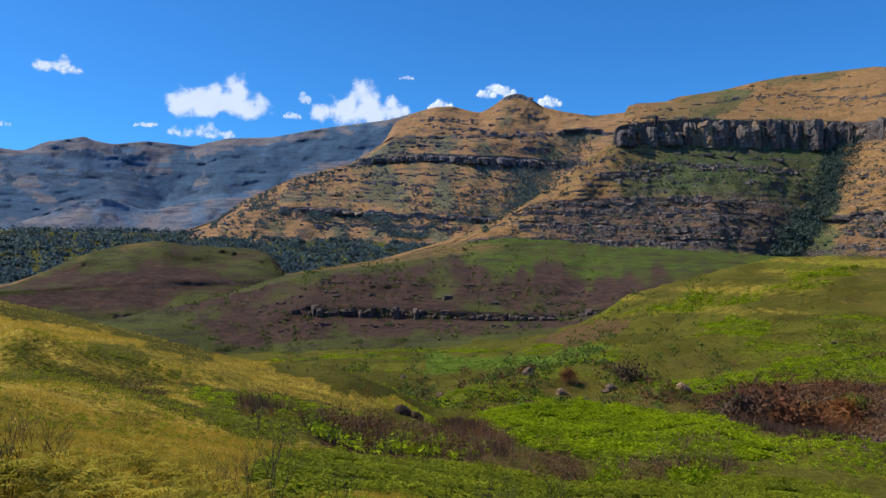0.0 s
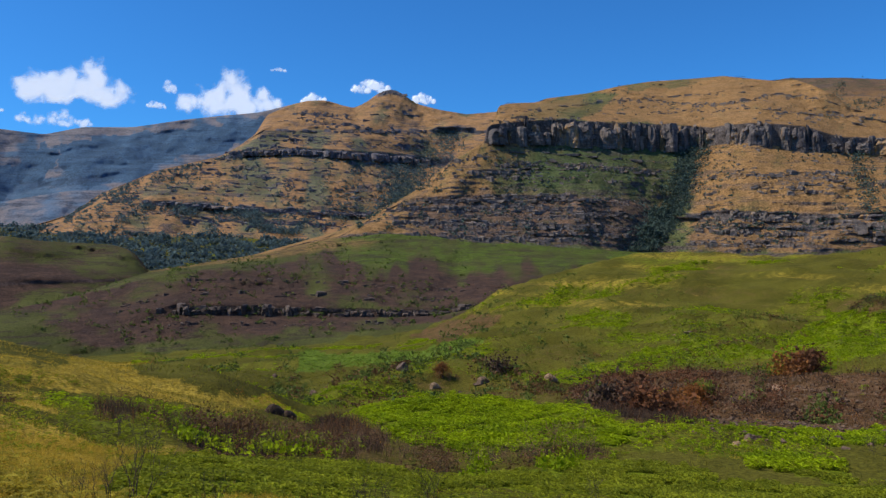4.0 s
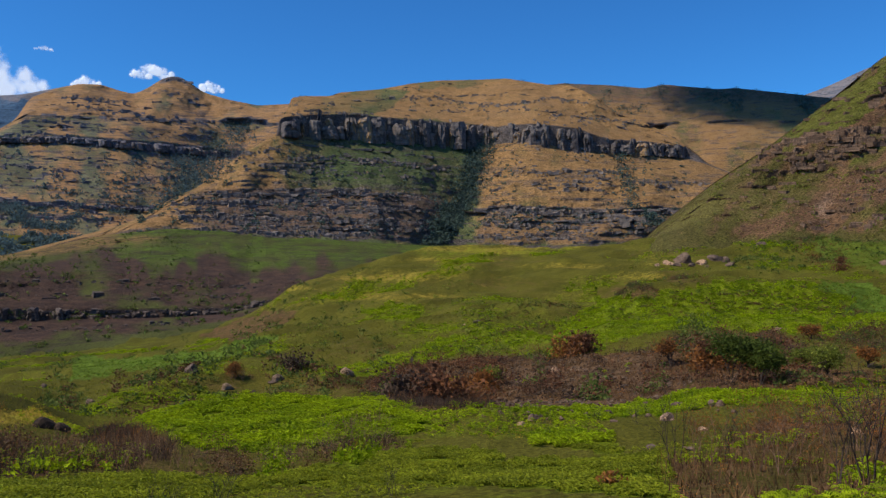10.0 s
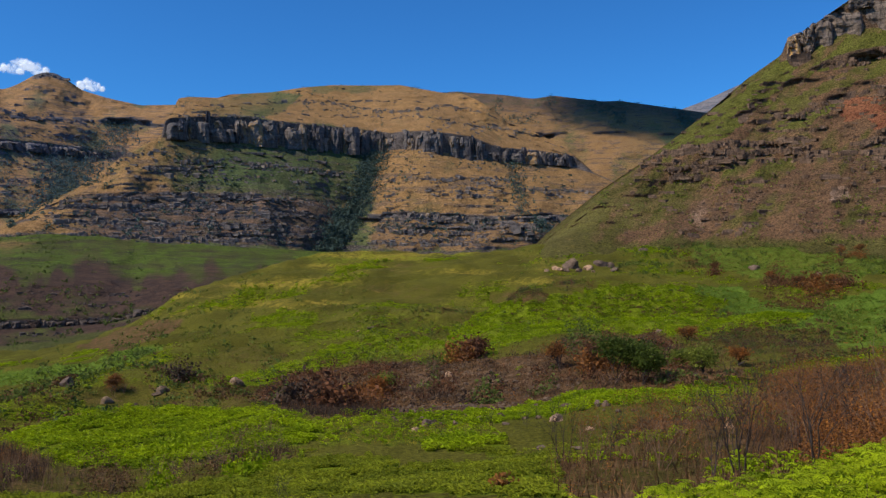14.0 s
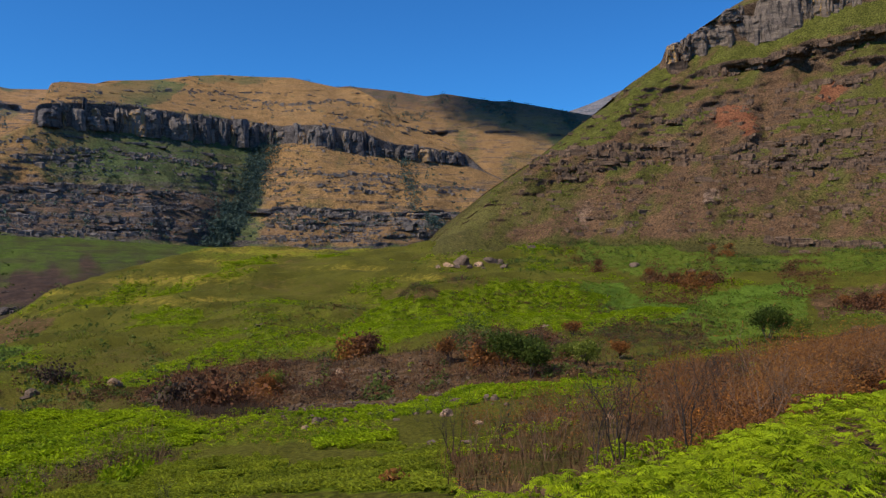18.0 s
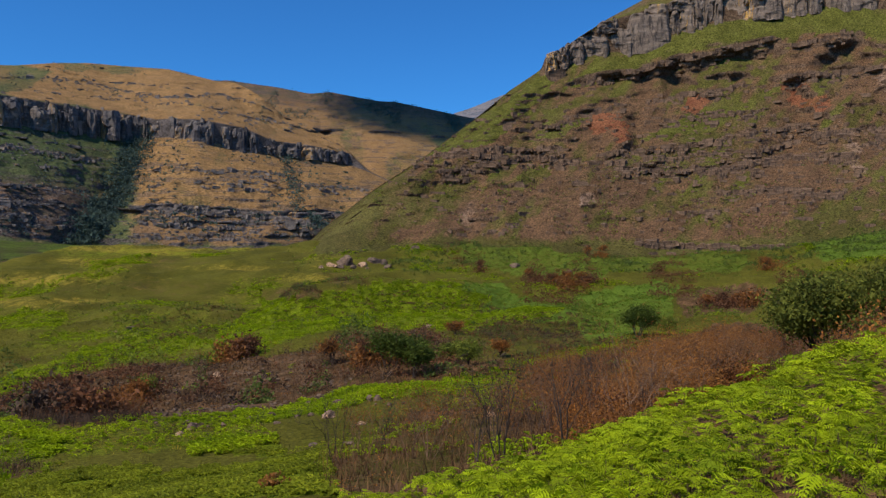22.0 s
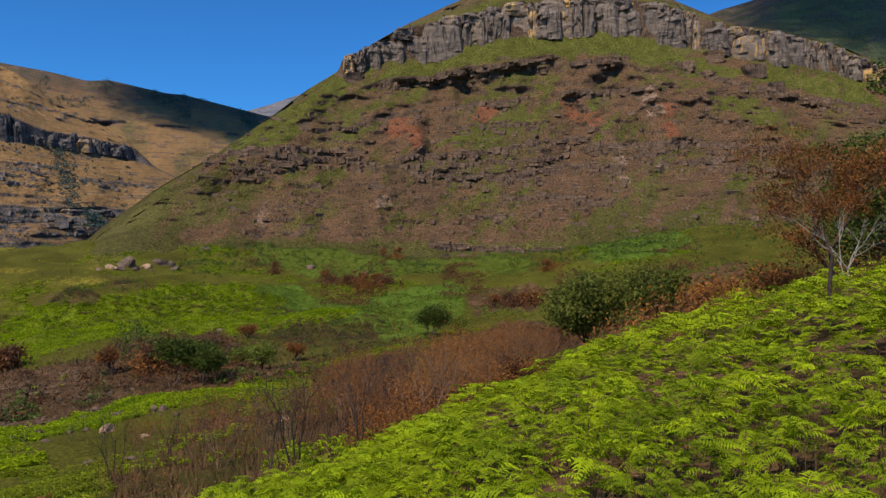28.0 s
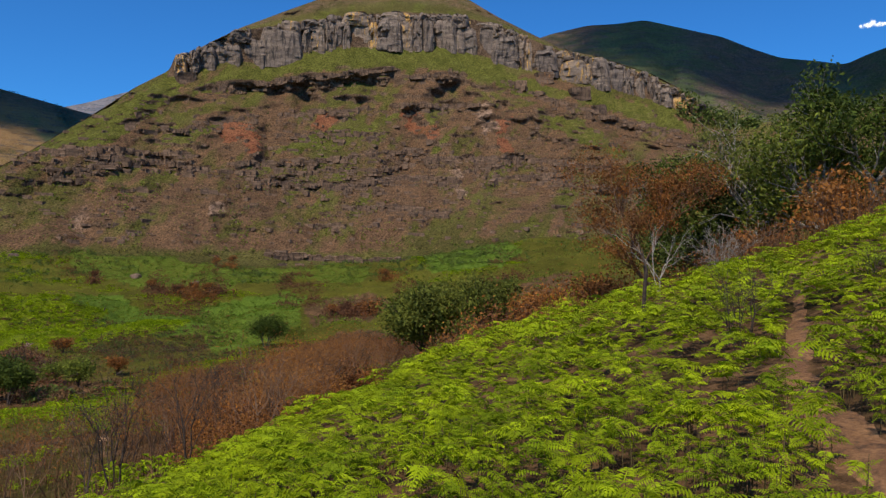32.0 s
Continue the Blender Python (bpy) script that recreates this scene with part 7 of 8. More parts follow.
fern_stuff("bracken", 6500, near_w * (g_d >= 10.5) * (g_d < 18), 12, 6, 5, 7, 1, 0.6, mat_fern, "dense bright green bracken further up the slope", room=0.14, scale=(0.5, 1.15), reach=0.27, apart=0.28)
fern_stuff("bracken", 7000, near_w * (g_d >= 17.5), 18, 6, 4, 5, 1, 0.55, mat_fern, "dense bright green bracken running up to the slope's edge", room=0.1, scale=(0.55, 1.4), reach=0.29, apart=0.32)
fern_stuff("pale_bracken", 560, spread(azg, -36, -14, 4) * (g_d > 6) * (g_d < 17) * (gaps > -0.1), 13, 4, 3, 9, 2, 0.4, mat_fern_pale, "pale green feathery ferns in straw grass", reach=0.45)
fern_stuff("dead_bracken", 120, near_w * (g_d < 20), 14, 3, 2, 8, 1, 0.15, mat_fern_dry, "brown withered fern blades low among green ones", reach=0.4)
lush_ferns = np.clip(fern_on - 0.3, 0, 1) * (g_band > 3.15)
hollow = smooth01(fbm(nx / 2.2, ny / 2.2, 0 * nx, 3, 71), -0.75, -0.2)
carpet("bracken", 22000, lush_ferns * hollow * (g_d >= 14) * (g_d < 56), 15, 6, 0.17, mat_fern_bank, "green bracken carpet on the bank below", 90)
straw_bank = spread(azg, -38, -12, 5) * (g_band > 2.4)
carpet("pale_bracken", 2600, straw_bank * (g_d > 9) * (g_d < 30) * smooth01(fbm(nx / 2.0, ny / 2.0, 0 * nx, 3, 263), -0.25, 0.35), 264, 6, 0.11, mat_fern_pale, "pale yellow-green fern tips among straw grass", 40)
carpet("pale_bracken", 3200, straw_bank * (g_d >= 28) * (g_d < 75) * smooth01(fbm(nx / 4.0, ny / 4.0, 0 * nx, 3, 265), -0.2, 0.4), 266, 5, 0.16, mat_fern_bank, "olive green herbs among straw grass", 60)
carpet("bracken", 30000, lush_ferns * hollow * (g_d >= 52) * (g_d < 135), 17, 6, 0.3, mat_fern_far, "bright green bracken carpeting the mound and its banks", 110)
carpet("bracken", 30000, lush_ferns * hollow * (g_d >= 130) * (g_d < 420), 19, 5, 0.34, mat_fern_far, "bright green ferns over the meadow's hummocks", 150)
carpet("meadow_herbs", 9000, np.clip(lush_on, 0, 1) * (g_d > 60), 20, 5, 0.22, mat_lush, "soft blue-green herbs on the damp meadow")

# single ferns close by, standing out of the rest
FROND = []
for _ in range(5):
    v, f = frond(lr, 0.4, 16, 2)
    me = raw_mesh("frond", v, f, smooth=False)
    me.materials.append(mat_fern)
    FROND.append(me)
v, f = tubes([(0, 0, -0.08, 0.01, 0, 0.35, 0.011, 0.009), (0.01, 0, 0.35, 0, 0.02, 0.62, 0.009, 0.006)], 5)
stalk_mesh = raw_mesh("stalk", v, f)
fx, fy, fz, fr = scatter(70, near_w * (g_d < 10.5) * (g_d > 6) * (azg > 55), 16)
for x, y, z in zip(fx, fy, fz):
    if not off_path(np.array([x]), np.array([y]), 0.6)[0]:
        continue
    fern = tagged(new("fern"), "bright green bracken plant with spreading feathery blades", "fern", "near ferns")
    fern.matrix_basis = pose(x, y, z, 0, 0, rnd.uniform(0, 360)) @ Matrix.Scale(rnd.uniform(0.6, 0.85), 4)
    part("stalk", stalk_mesh, mat_stem, fern)
    for k in range(4):
        fo = part("frond", FROND[rnd.randrange(5)], None, fern)
        fo.matrix_basis = pose(0, 0, 0.6 - 0.07 * k, rnd.uniform(-14, 8), 0, 93 * k + rnd.uniform(-25, 25))

# ---- grass ----
def tufts(name, n, weight, seed, blades, tall, wide, material, label, thin=0.035, bent=0.8):
    x, y, z, r = scatter(n, weight, seed)
    d = np.hypot(x, y)
    keep = d > 4
    x, y, z, d = x[keep], y[keep], z[keep], d[keep]
    n = len(x)
    turn, lean = r.uniform(0, 6.28, (n, blades)), r.uniform(0.15, bent, (n, blades))
    h = tall * r.uniform(0.5, 1.2, (n, blades))
    base = np.stack([x[:, None] + r.normal(0, wide, (n, blades)), y[:, None] + r.normal(0, wide, (n, blades)), z[:, None] + 0 * h - 0.03], -1)
    out = np.stack([np.cos(turn) * np.sin(lean), np.sin(turn) * np.sin(lean), np.cos(lean)], -1)
    across = np.stack([-np.sin(turn), np.cos(turn), 0 * turn], -1) * (tall * thin * np.maximum(1, d / 45))[:, None, None]
    tri = np.stack([base - across, base + across, base + out * h[..., None]], axis=2).reshape(-1, 3)
    return tagged(part(name, raw_mesh(name, tri, np.arange(len(tri)).reshape(-1, 3), smooth=False), material), label, "grass", kind="stuff")


straw = dry_on * (g_band > 2.4) * (g_d < 130) * smooth01(AZ_G, -38, -36)[None, :]
tufts("straw_grass", 13000, straw * (g_d < 36) + 0.02 * spread(azg, -36, 10, 4) * (g_d < 36) * (g_d > 6), 31, 11, 0.22, 0.16, mat_grass, "golden straw grass on the open slope", 0.03, 1.45)
tufts("straw_grass", 15000, straw * (g_d >= 32), 32, 6, 0.3, 0.3, mat_grass, "golden straw grass thinning towards the slope's brow", 0.04, 1.4)
tufts("meadow_grass", 12000, (g_d > 30) * (g_d < 260) * spread(azg, -12, 108, 4) * (1 - burnt_on), 33, 6, 0.5, 0.35, mat_meadow, "short olive meadow grass over the hollows")


# ---- shrubs and trees ----
def plant(name, segs, leaf_v, leaf_f, bark, leaf, sides=5, leaf_name="foliage", wood_name="wood"):
    """A thing with its wood and its foliage, at the origin."""
    thing = new(name)
    v, f = tubes(segs, sides)
    part(wood_name, raw_mesh(wood_name, v, f), bark, thing)
    if leaf_v is not None:
        part(leaf_name, raw_mesh(leaf_name, leaf_v, leaf_f, smooth=False), leaf, thing)
    return thing


def stand(thing, x, y, scale, first=False):
    """Puts a plant, or a copy of it, on the ground."""
    z = float(ground_z(np.array([x]), np.array([y]))[0])
    m = pose(x, y, z - 0.05, 0, 0, rnd.uniform(0, 360))
    ob = thing if first else copy_thing(thing, m)
    ob.matrix_basis = m @ Matrix.Scale(scale, 4)
    return ob


mat_rust_dark = leaf_material("scorched_dark", (0.17, 0.07, 0.035), (0.11, 0.055, 0.032), 0.25, 0.3)
mat_stalk = leaf_material("brown_stalk", (0.19, 0.10, 0.055), (0.11, 0.065, 0.04), 0.2, 0.3)
mat_char = leaf_material("charred_leaf", (0.095, 0.06, 0.042), (0.055, 0.038, 0.03), 0.15, 0.4)
SHRUBS = {"rust": [], "orange": [], "bare": []}
for k in range(10):
    kind = ("rust", "bare", "orange", "rust", "bare")[k % 5]
    segs, tips = branching(rnd, 2.6, 0.5, 38, 2, 3, 0.022, 0.2, 0.62, 0.4, trunks=4)
    lv = lf = None
    if kind != "bare":
        lv, lf = leaves(lr, tips, 760 if kind == "rust" else 560, 0.065, 0.26, 1.1, 0.16)
    SHRUBS[kind].append(plant("scorched_shrub", segs, lv, lf, mat_bark_twig if kind != "bare" else mat_bark_burnt, mat_rust if kind == "rust" else mat_orange, 3, "dead_foliage", "wood"))
LABELS = {"rust": "scorched shrub with dull red-brown dead leaves", "orange": "scorched shrub with sparse orange dead leaves", "bare": "bare charred shrub of thin upright stems"}
used = set()


def shrub(kind, x, y, scale):
    src = SHRUBS[kind][rnd.randrange(len(SHRUBS[kind]))]
    ob = stand(src, x, y, scale, src.name not in used)
    used.add(src.name)
    return tagged(ob, LABELS[kind], "shrub", "scorched shrubs")


belt = scrub_on * (azg > 38) * (g_d < 110) * (g_band > 3.15)
bx, by, bz, br = scatter(190, belt * (g_d > 22), 41)
for x, y in zip(bx, by):
    shrub(rnd.choices(("rust", "bare", "orange"), (0.5, 0.33, 0.17))[0], x, y, rnd.uniform(0.85, 1.6))
for az_, el_, n_, wide_, s_ in ((34.9, -7.6, 3, 3.5, 1.0), (58.8, -2.6, 4, 9, 1.7), (69.4, -4.0, 6, 5, 1.3), (25.2, -11.0, 5, 4, 1.1), (27.5, -10.6, 4, 3, 1.2), (9.5, -9.0, 4, 4, 1.0), (45, -7.6, 4, 2, 1.2)):
    c = spot(az_, el_)
    for _ in range(n_):
        shrub("rust" if rnd.random() < 0.8 else "bare", c.x + rnd.gauss(0, wide_ * 0.6), c.y + rnd.gauss(0, wide_ * 0.6), s_ * rnd.uniform(0.75, 1.15))
for az_, el_, n_ in ((-5.2, -13.2, 12), (-7.5, -13.3, 6), (0, -13, 5), (12, -15.2, 4), (14, -15, 6), (31, -12.6, 4), (36, -12.8, 6)):
    c = spot(az_, el_)
    for _ in range(n_):
        shrub("bare", c.x + rnd.gauss(0, 2.2), c.y + rnd.gauss(0, 1.6), rnd.uniform(0.4, 0.7))



def thicket(name, n, weight, seed, material, label, leafy, grown=1.0, bark=None):
    """A tangle of scorched stems and leaves too dense to tell apart."""
    x, y, z, r = scatter(n, weight, seed)
    woody, leafs = [], []
    for k in range(4):
        segs, tips = branching(rnd, 2.3, 0.5, 40, 2, 2, 0.02, 0.2, 0.6, 0.4, trunks=3)
        m = np.arange(n) % 4 == k
        turn, size = r.uniform(0, 6.28, m.sum()), r.uniform(0.45, 1.7, m.sum()) * grown
        woody.append(many(*tubes(segs, 3), x[m], y[m], z[m] - 0.05, turn, 0.0, size))
        leafs.append(many(*leaves(lr, tips, int(leafy * 1.5), 0.06, 0.3, 1.2, 0.16), x[m], y[m], z[m] - 0.05, turn, 0.0, size))
    v, f = joined(woody)
    tagged(part(name + "_wood", raw_mesh(name, v, f), bark or mat_bark_twig), "dense bare brown stems of scorched scrub", "scrub", kind="stuff")
    v, f = joined(leafs)
    tagged(part(name, raw_mesh(name, v, f, smooth=False), material), label, "scrub", kind="stuff")


tangle = smooth01(fbm(nx / 6, ny / 6, 0 * nx, 3, 44), -0.25, 0.3)
thicket("scorched_scrub", 210, belt * (g_d > 22) * (azg < 92) * tangle * (0.25 + smooth01(azg, 58, 68)), 45, mat_rust, "dense red-brown scorched scrub below the fern slope", 170, 1.2)
thicket("charred_scrub", 80, belt * (g_d > 22) * (azg < 92) * (1.1 - tangle), 52, mat_char, "dark stalky charred scrub between ferns", 70, 1.15, mat_bark_burnt)
thicket("orange_scrub", 170, belt * (g_d > 24) * (azg > 64) * smooth01(fbm(nx / 9, ny / 9, 0 * nx, 2, 46), -0.1, 0.4), 46, mat_orange, "orange scorched scrub along the slope's edge", 170, 1.25)
thicket("bank_scrub", 110, burnt_on * spread(azg, 18, 52, 2) * (g_band > 7.0) * (g_band < 9.2), 49, mat_rust, "sparse rust-brown scrub on the burnt stream bank", 120)
thicket("brown_scrub", 160, spread(azg, -9, 20, 2) * smooth01(g_band, 4.2, 4.35) * (1 - smooth01(g_band, 4.9, 5.1)) * smooth01(fbm(nx / 7, ny / 7, 0 * nx, 2, 50), -0.1, 0.3), 50, mat_fern_dry, "low brown stalky scrub behind bright ferns", 60, 0.6)
bank_w = burnt_on * spread(azg, 18, 52, 2) * (g_band > 6.8) * (g_band < 9.2)
tufts("burnt_stubble", 2200, bank_w, 47, 6, 0.6, 0.5, mat_fern_dry, "short reddish burnt stubble on the stream bank")
tufts("scorched_stems", 1700, scrub_on * (g_d > 24) * (g_d < 140) * (0.2 + tangle), 53, 8, 1.3, 0.6, mat_stalk, "thin upright brown stems of scorched scrub", 0.006, 0.7)
tufts("scorched_stems", 900, scrub_on * (g_d > 24) * (g_d < 140) * tangle, 54, 8, 1.5, 0.6, mat_rust, "thin upright rust-red stems of scorched scrub", 0.006, 0.7)
tufts("brown_stalks", 2600, scrub_on * (azg < 30) * (g_d > 24) * (g_d < 110), 55, 8, 0.95, 0.5, mat_char, "dark brown dead stalks standing behind the ferns", 0.014, 0.6)
tufts("burnt_stubble", 3000, belt, 48, 7, 0.7, 0.35, mat_fern_dry, "brown burnt stubble under the scrub")

# charred sticks standing close by
for az_, d_, s_ in ((-12.2, 17, 0.85), (-14.2, 16, 0.55), (-7.3, 19, 0.5), (-29.4, 13, 0.6), (-27.9, 17, 0.55), (-26.4, 15, 0.5), (-16.2, 15, 0.45), (4.0, 24, 0.6), (8.7, 24, 0.85), (5.2, 25, 0.5), (3.0, 23, 0.45), (20.8, 26, 0.6), (98.0, 15, 0.75), (97.4, 15.6, 0.6), (106.2, 17, 0.5)):
    x, y, z = polar(np.array([az_]), np.array([d_]))
    tagged(shrub("bare", x[0], y[0], s_), "charred bare sticks standing in the grass", "sticks", "charred sticks")
segs, tips = branching(rnd, 2.3, 0.8, 30, 1, 2, 0.07, 0.08, 0.35, 0.4)
snag = plant("charred_snag", segs, None, None, mat_bark_burnt, None, 7, wood_name="trunk")
x, y, z = polar(np.array([91.5]), np.array([19.5]))
tagged(stand(snag, x[0], y[0], 1.0, True), "slim charred trunk standing in the bracken", "snag")
segs, tips = branching(rnd, 1.1, 0.5, 30, 1, 3, 0.12, 0.05, 0.3, 0.4)
lv, lf = leaves(lr, tips, 160, 0.12, 0.16, 0.9)
stump = plant("tree_fern_stump", segs, lv, lf, mat_bark_burnt, mat_orange, 8, "dead_foliage", "trunk")
x, y, z = polar(np.array([36.7]), np.array([27.0]))
tagged(stand(stump, x[0], y[0], 1.0, True), "short blackened stump with a tuft of orange leaves", "stump")


def tree(name, label, az_, d_, height, kind, leaf, bark, n, blob, size, spread_deg=42, trunks=1, thick=0.2, levels=3, kids=4, first=0.34, up=0.2, category="tree"):
    r = random.Random(int(az_ * 10))
    segs, tips = branching(r, height, first, spread_deg, levels, kids, thick, 0.28, 0.68, up, trunks)
    top = max(t[2] for t in tips)
    k = height / top
    segs, tips = [tuple(np.array(s[:6]) * k) + s[6:] for s in segs], tips * k
    tips = tips[tips[:, 2] > height * (0.22 if category == "tree" else 0.05)]
    lv = lf = None
    if leaf:
        r2 = np.random.default_rng(int(az_ * 7))
        if category == "tree":
            # foliage gathers in clumps with gaps between
            tips = tips[r2.random(len(tips)) < 0.42]
        lv, lf = leaves(r2, tips, n, size, blob)
    ob = plant(name, segs, lv, lf, bark, leaf, 4 if d_ < 64 else 3, "crown", "trunk")
    x, y, z = polar(np.array([az_]), np.array([d_]))
    return tagged(stand(ob, x[0], y[0], 1.0, True), label, category)


tree("tree", "scorched tree with a tall rust-brown crown", 92.0, 48, 11.2, 0, mat_rust, mat_bark_twig, 15000, 0.5, 0.085, 34, first=0.4, up=0.45)
tree("bare_tree", "bare pale tree with a white forked trunk", 92.9, 43, 6.4, 0, None, mat_bark_grey, 0, 0, 0, 34, first=0.6, thick=0.09, levels=3, kids=3)
tree("tree", "slim dark green tree behind scorched scrub", 95.0, 57, 11.4, 0, mat_leaf_deep, mat_bark_grey, 13000, 0.5, 0.15, 30, first=0.42, up=0.6)
tree("tree", "olive green tree with grey stems above scrub", 97.6, 58, 8.6, 0, mat_leaf_dark, mat_bark_grey, 11000, 0.6, 0.15, 40, trunks=2)
tree("tree", "wide spreading tree with pale bare limbs and thin green crown", 100.2, 52, 12.2, 0, mat_leaf_light, mat_bark_grey, 9000, 0.5, 0.12, 56, thick=0.3, first=0.3, kids=4)
tree("tree", "dark leafy tree behind the spreading tree", 103.4, 62, 9.6, 0, mat_leaf_deep, mat_bark_grey, 12000, 0.8, 0.17, 44, thick=0.25)
tree("tree", "tall dense green tree on the slope's edge", 106.2, 50, 10.2, 0, mat_leaf_deep, mat_bark_grey, 15000, 0.6, 0.15, 42, thick=0.25)
tree("tree", "tall dense green tree beside another one", 109.3, 52, 11.5, 0, mat_leaf_deep, mat_bark_grey, 14000, 0.65, 0.16, 42, thick=0.25)
tree("tree", "dark green tree crowded between others", 98.6, 60, 9.6, 0, mat_leaf_deep, mat_bark_grey, 14000, 0.8, 0.2, 46, trunks=2)
tree("tree", "dark green tree at the wood's edge", 96.4, 62, 10.4, 0, mat_leaf_deep, mat_bark_grey, 15000, 0.7, 0.2, 40, first=0.4, up=0.4)
tree("tree", "dense green tree beside the slope's path", 104.8, 47, 8.5, 0, mat_leaf, mat_bark_grey, 10000, 0.7, 0.15, 46, trunks=2)
tree("bare_tree", "bare grey tree tangled with scorched scrub", 97.8, 46, 5.5, 0, None, mat_bark_grey, 0, 0, 0, 50, first=0.35, thick=0.1, trunks=2)
tree("bush", "round leafy green tree with several dark stems", 75.2, 68, 8.0, 0, mat_leaf_olive, mat_bark_burnt, 15000, 0.6, 0.19, 48, trunks=5, thick=0.14, first=0.2, up=0.3, category="bush")
tree("bush", "low leafy green bush beside the round tree", 79.6, 72, 7.6, 0, mat_leaf_olive, mat_bark_burnt, 9000, 0.55, 0.19, 50, trunks=3, thick=0.1, first=0.3, category="bush")
tree("bush", "orange scorched bush by the trees", 84.6, 56, 4.6, 0, mat_orange, mat_bark_twig, 3200, 0.45, 0.13, 50, trunks=3, thick=0.08, category="bush")
tree("bush", "lime green bush in scorched scrub", 86.2, 52, 3.9, 0, mat_leaf_lime, mat_bark_twig, 2200, 0.35, 0.12, 50, trunks=3, thick=0.08, category="bush")
tree("bush", "rust red bush in scorched scrub", 88.2, 54, 5.4, 0, mat_rust, mat_bark_twig, 3600, 0.5, 0.14, 50, trunks=3, thick=0.08, category="bush")
tree("bush", "rust brown bush below the trees", 99.5, 46, 4.2, 0, mat_rust, mat_bark_twig, 3000, 0.5, 0.13, 55, trunks=3, thick=0.08, category="bush")
tree("bush", "orange brown bush at the fern slope's edge", 104.4, 42, 4.0, 0, mat_orange, mat_bark_twig, 2600, 0.5, 0.13, 55, trunks=3, thick=0.08, category="bush")


def bush_at(az_, el_, height, leaf, n, label, size=0.2, blob=0.7, trunks=3):
    p = spot(az_, el_)
    return tree("bush", label, math.degrees(math.atan2(p.x, p.y)), math.hypot(p.x, p.y), height, 0, leaf, mat_bark_burnt, n, blob, size, 36, trunks=trunks, thick=0.14, first=0.4, up=0.5, category="bush")


for az_, el_, h_, w_ in ((34.4, -7.5, 3.0, 1), (35.4, -7.5, 3.6, 1), (41.2, -8.5, 4.6, 1), (43.8, -8.5, 4.8, 1), (50.5, -6.3, 2.6, 1), (57.6, -2.6, 4.5, 1), (58.6, -2.6, 5.0, 1), (59.8, -2.5, 4.6, 1), (56.0, -2.2, 3.8, 1), (52.2, -1.5, 4.2, 1),
                         (60.2, -0.5, 5.0, 1), (61.4, -0.3, 4.4, 1), (68.6, -4.1, 3.6, 1), (69.6, -4.0, 4.0, 1), (70.6, -3.9, 3.6, 1), (72.5, -1.4, 5.0, 1), (25.0, -10.9, 3.0, 1), (26.2, -11.0, 3.2, 1), (27.4, -10.5, 3.4, 1), (9.4, -8.9, 2.8, 1), (53.8, -8.0, 3.0, 1)):
    bush_at(az_, el_, h_, mat_rust if int(az_ * 10) % 3 else mat_rust_dark, 1500, "scorched red-brown bush standing on the meadow", 0.17, 0.5)
bush_at(45.4, -9.3, 6.4, mat_leaf_deep, 6000, "dark green bush in the burnt gully")
bush_at(47.2, -9.5, 5.6, mat_leaf_deep, 5500, "dark green bush in shade at the burnt bank's foot")
bush_at(63.9, -6.5, 6.2, mat_leaf_deep, 7000, "round dark green bush on the meadow")
bush_at(66.1, -6.2, 3.6, mat_leaf, 1600, "small green bush on the meadow")
bush_at(28.2, -10.0, 2.8, mat_leaf, 1200, "small grey-green bush on the burnt bank")
bush_at(51.5, -8.6, 3.6, mat_leaf, 2200, "olive green bush in the hollow")
bush_at(50.0, -8.4, 3.2, mat_leaf, 2000, "olive green bush beside burnt scrub")

# ---- stones ----
STONES = [boulder_mesh("boulder", rnd, f, c) for f, c in ((0.75, 0.2), (0.6, 0.25), (0.85, 0.18), (0.55, 0.3), (0.7, 0.28))]
for me in STONES:
    me.materials.append(mat_boulder)
for az_, el_, s_ in ((42.3, -1.05, 9.0), (44.4, -0.9, 7.0), (41.2, -1.2, 5.2), (43.4, -1.2, 5.4), (41.8, -1.3, 3.4), (42.9, -1.35, 3.2), (45.0, -1.05, 4.4), (40.5, -1.3, 2.4), (43.9, -1.4, 1.8), (54.8, -1.3, 5), (31.3, -12.5, 1.7), (35.5, -12.2, 1.6), (41.0, -12.25, 1.8), (42.4, -14.2, 1.1), (30.4, -12.9, 1.1), (39.9, -14.2, 1.1), (48.4, -5.8, 2.0),
                     (58.8, -1.8, 4), (6.4, -8.3, 3.0), (12.1, -9.4, 2.6), (13.3, -8.1, 1.8), (-0.2, -9.9, 2.2), (27.2, -5.4, 2.6), (26.3, -5.6, 1.5), (45.4, -1.3, 4), (47.5, 0.0, 5), (33.1, -9.0, 2.6), (35.2, -9.0, 1.8), (27.3, -9.9, 1.6), (38, -10, 1.5), (53.0, -12.3, 1.2), (44, -11, 1.2), (37.2, -12.5, 1.0), (33.4, -12.4, 0.9), (43.5, -12.8, 1.1), (10.6, -10, 1.4), (-3.0, -8.6, 2.0)):
    p, s_ = spot(az_, el_), s_ * (1.0 if el_ > -9 else 0.7)
    ob = part("boulder", STONES[rnd.randrange(5)], None)
    ob.matrix_basis = Matrix.Translation(p + Vector((0, 0, s_ * 0.02))) @ pose(0, 0, 0, rnd.uniform(-15, 15), rnd.uniform(-15, 15), rnd.uniform(0, 360)) @ Matrix.Diagonal((s_ * rnd.uniform(0.9, 1.3), s_, s_ * 1.1, 1))
    tagged(ob, "weathered brown sandstone boulder resting on the grass" if el_ > -9 else "small grey-brown boulder among grass and ferns", "boulder", "boulders")
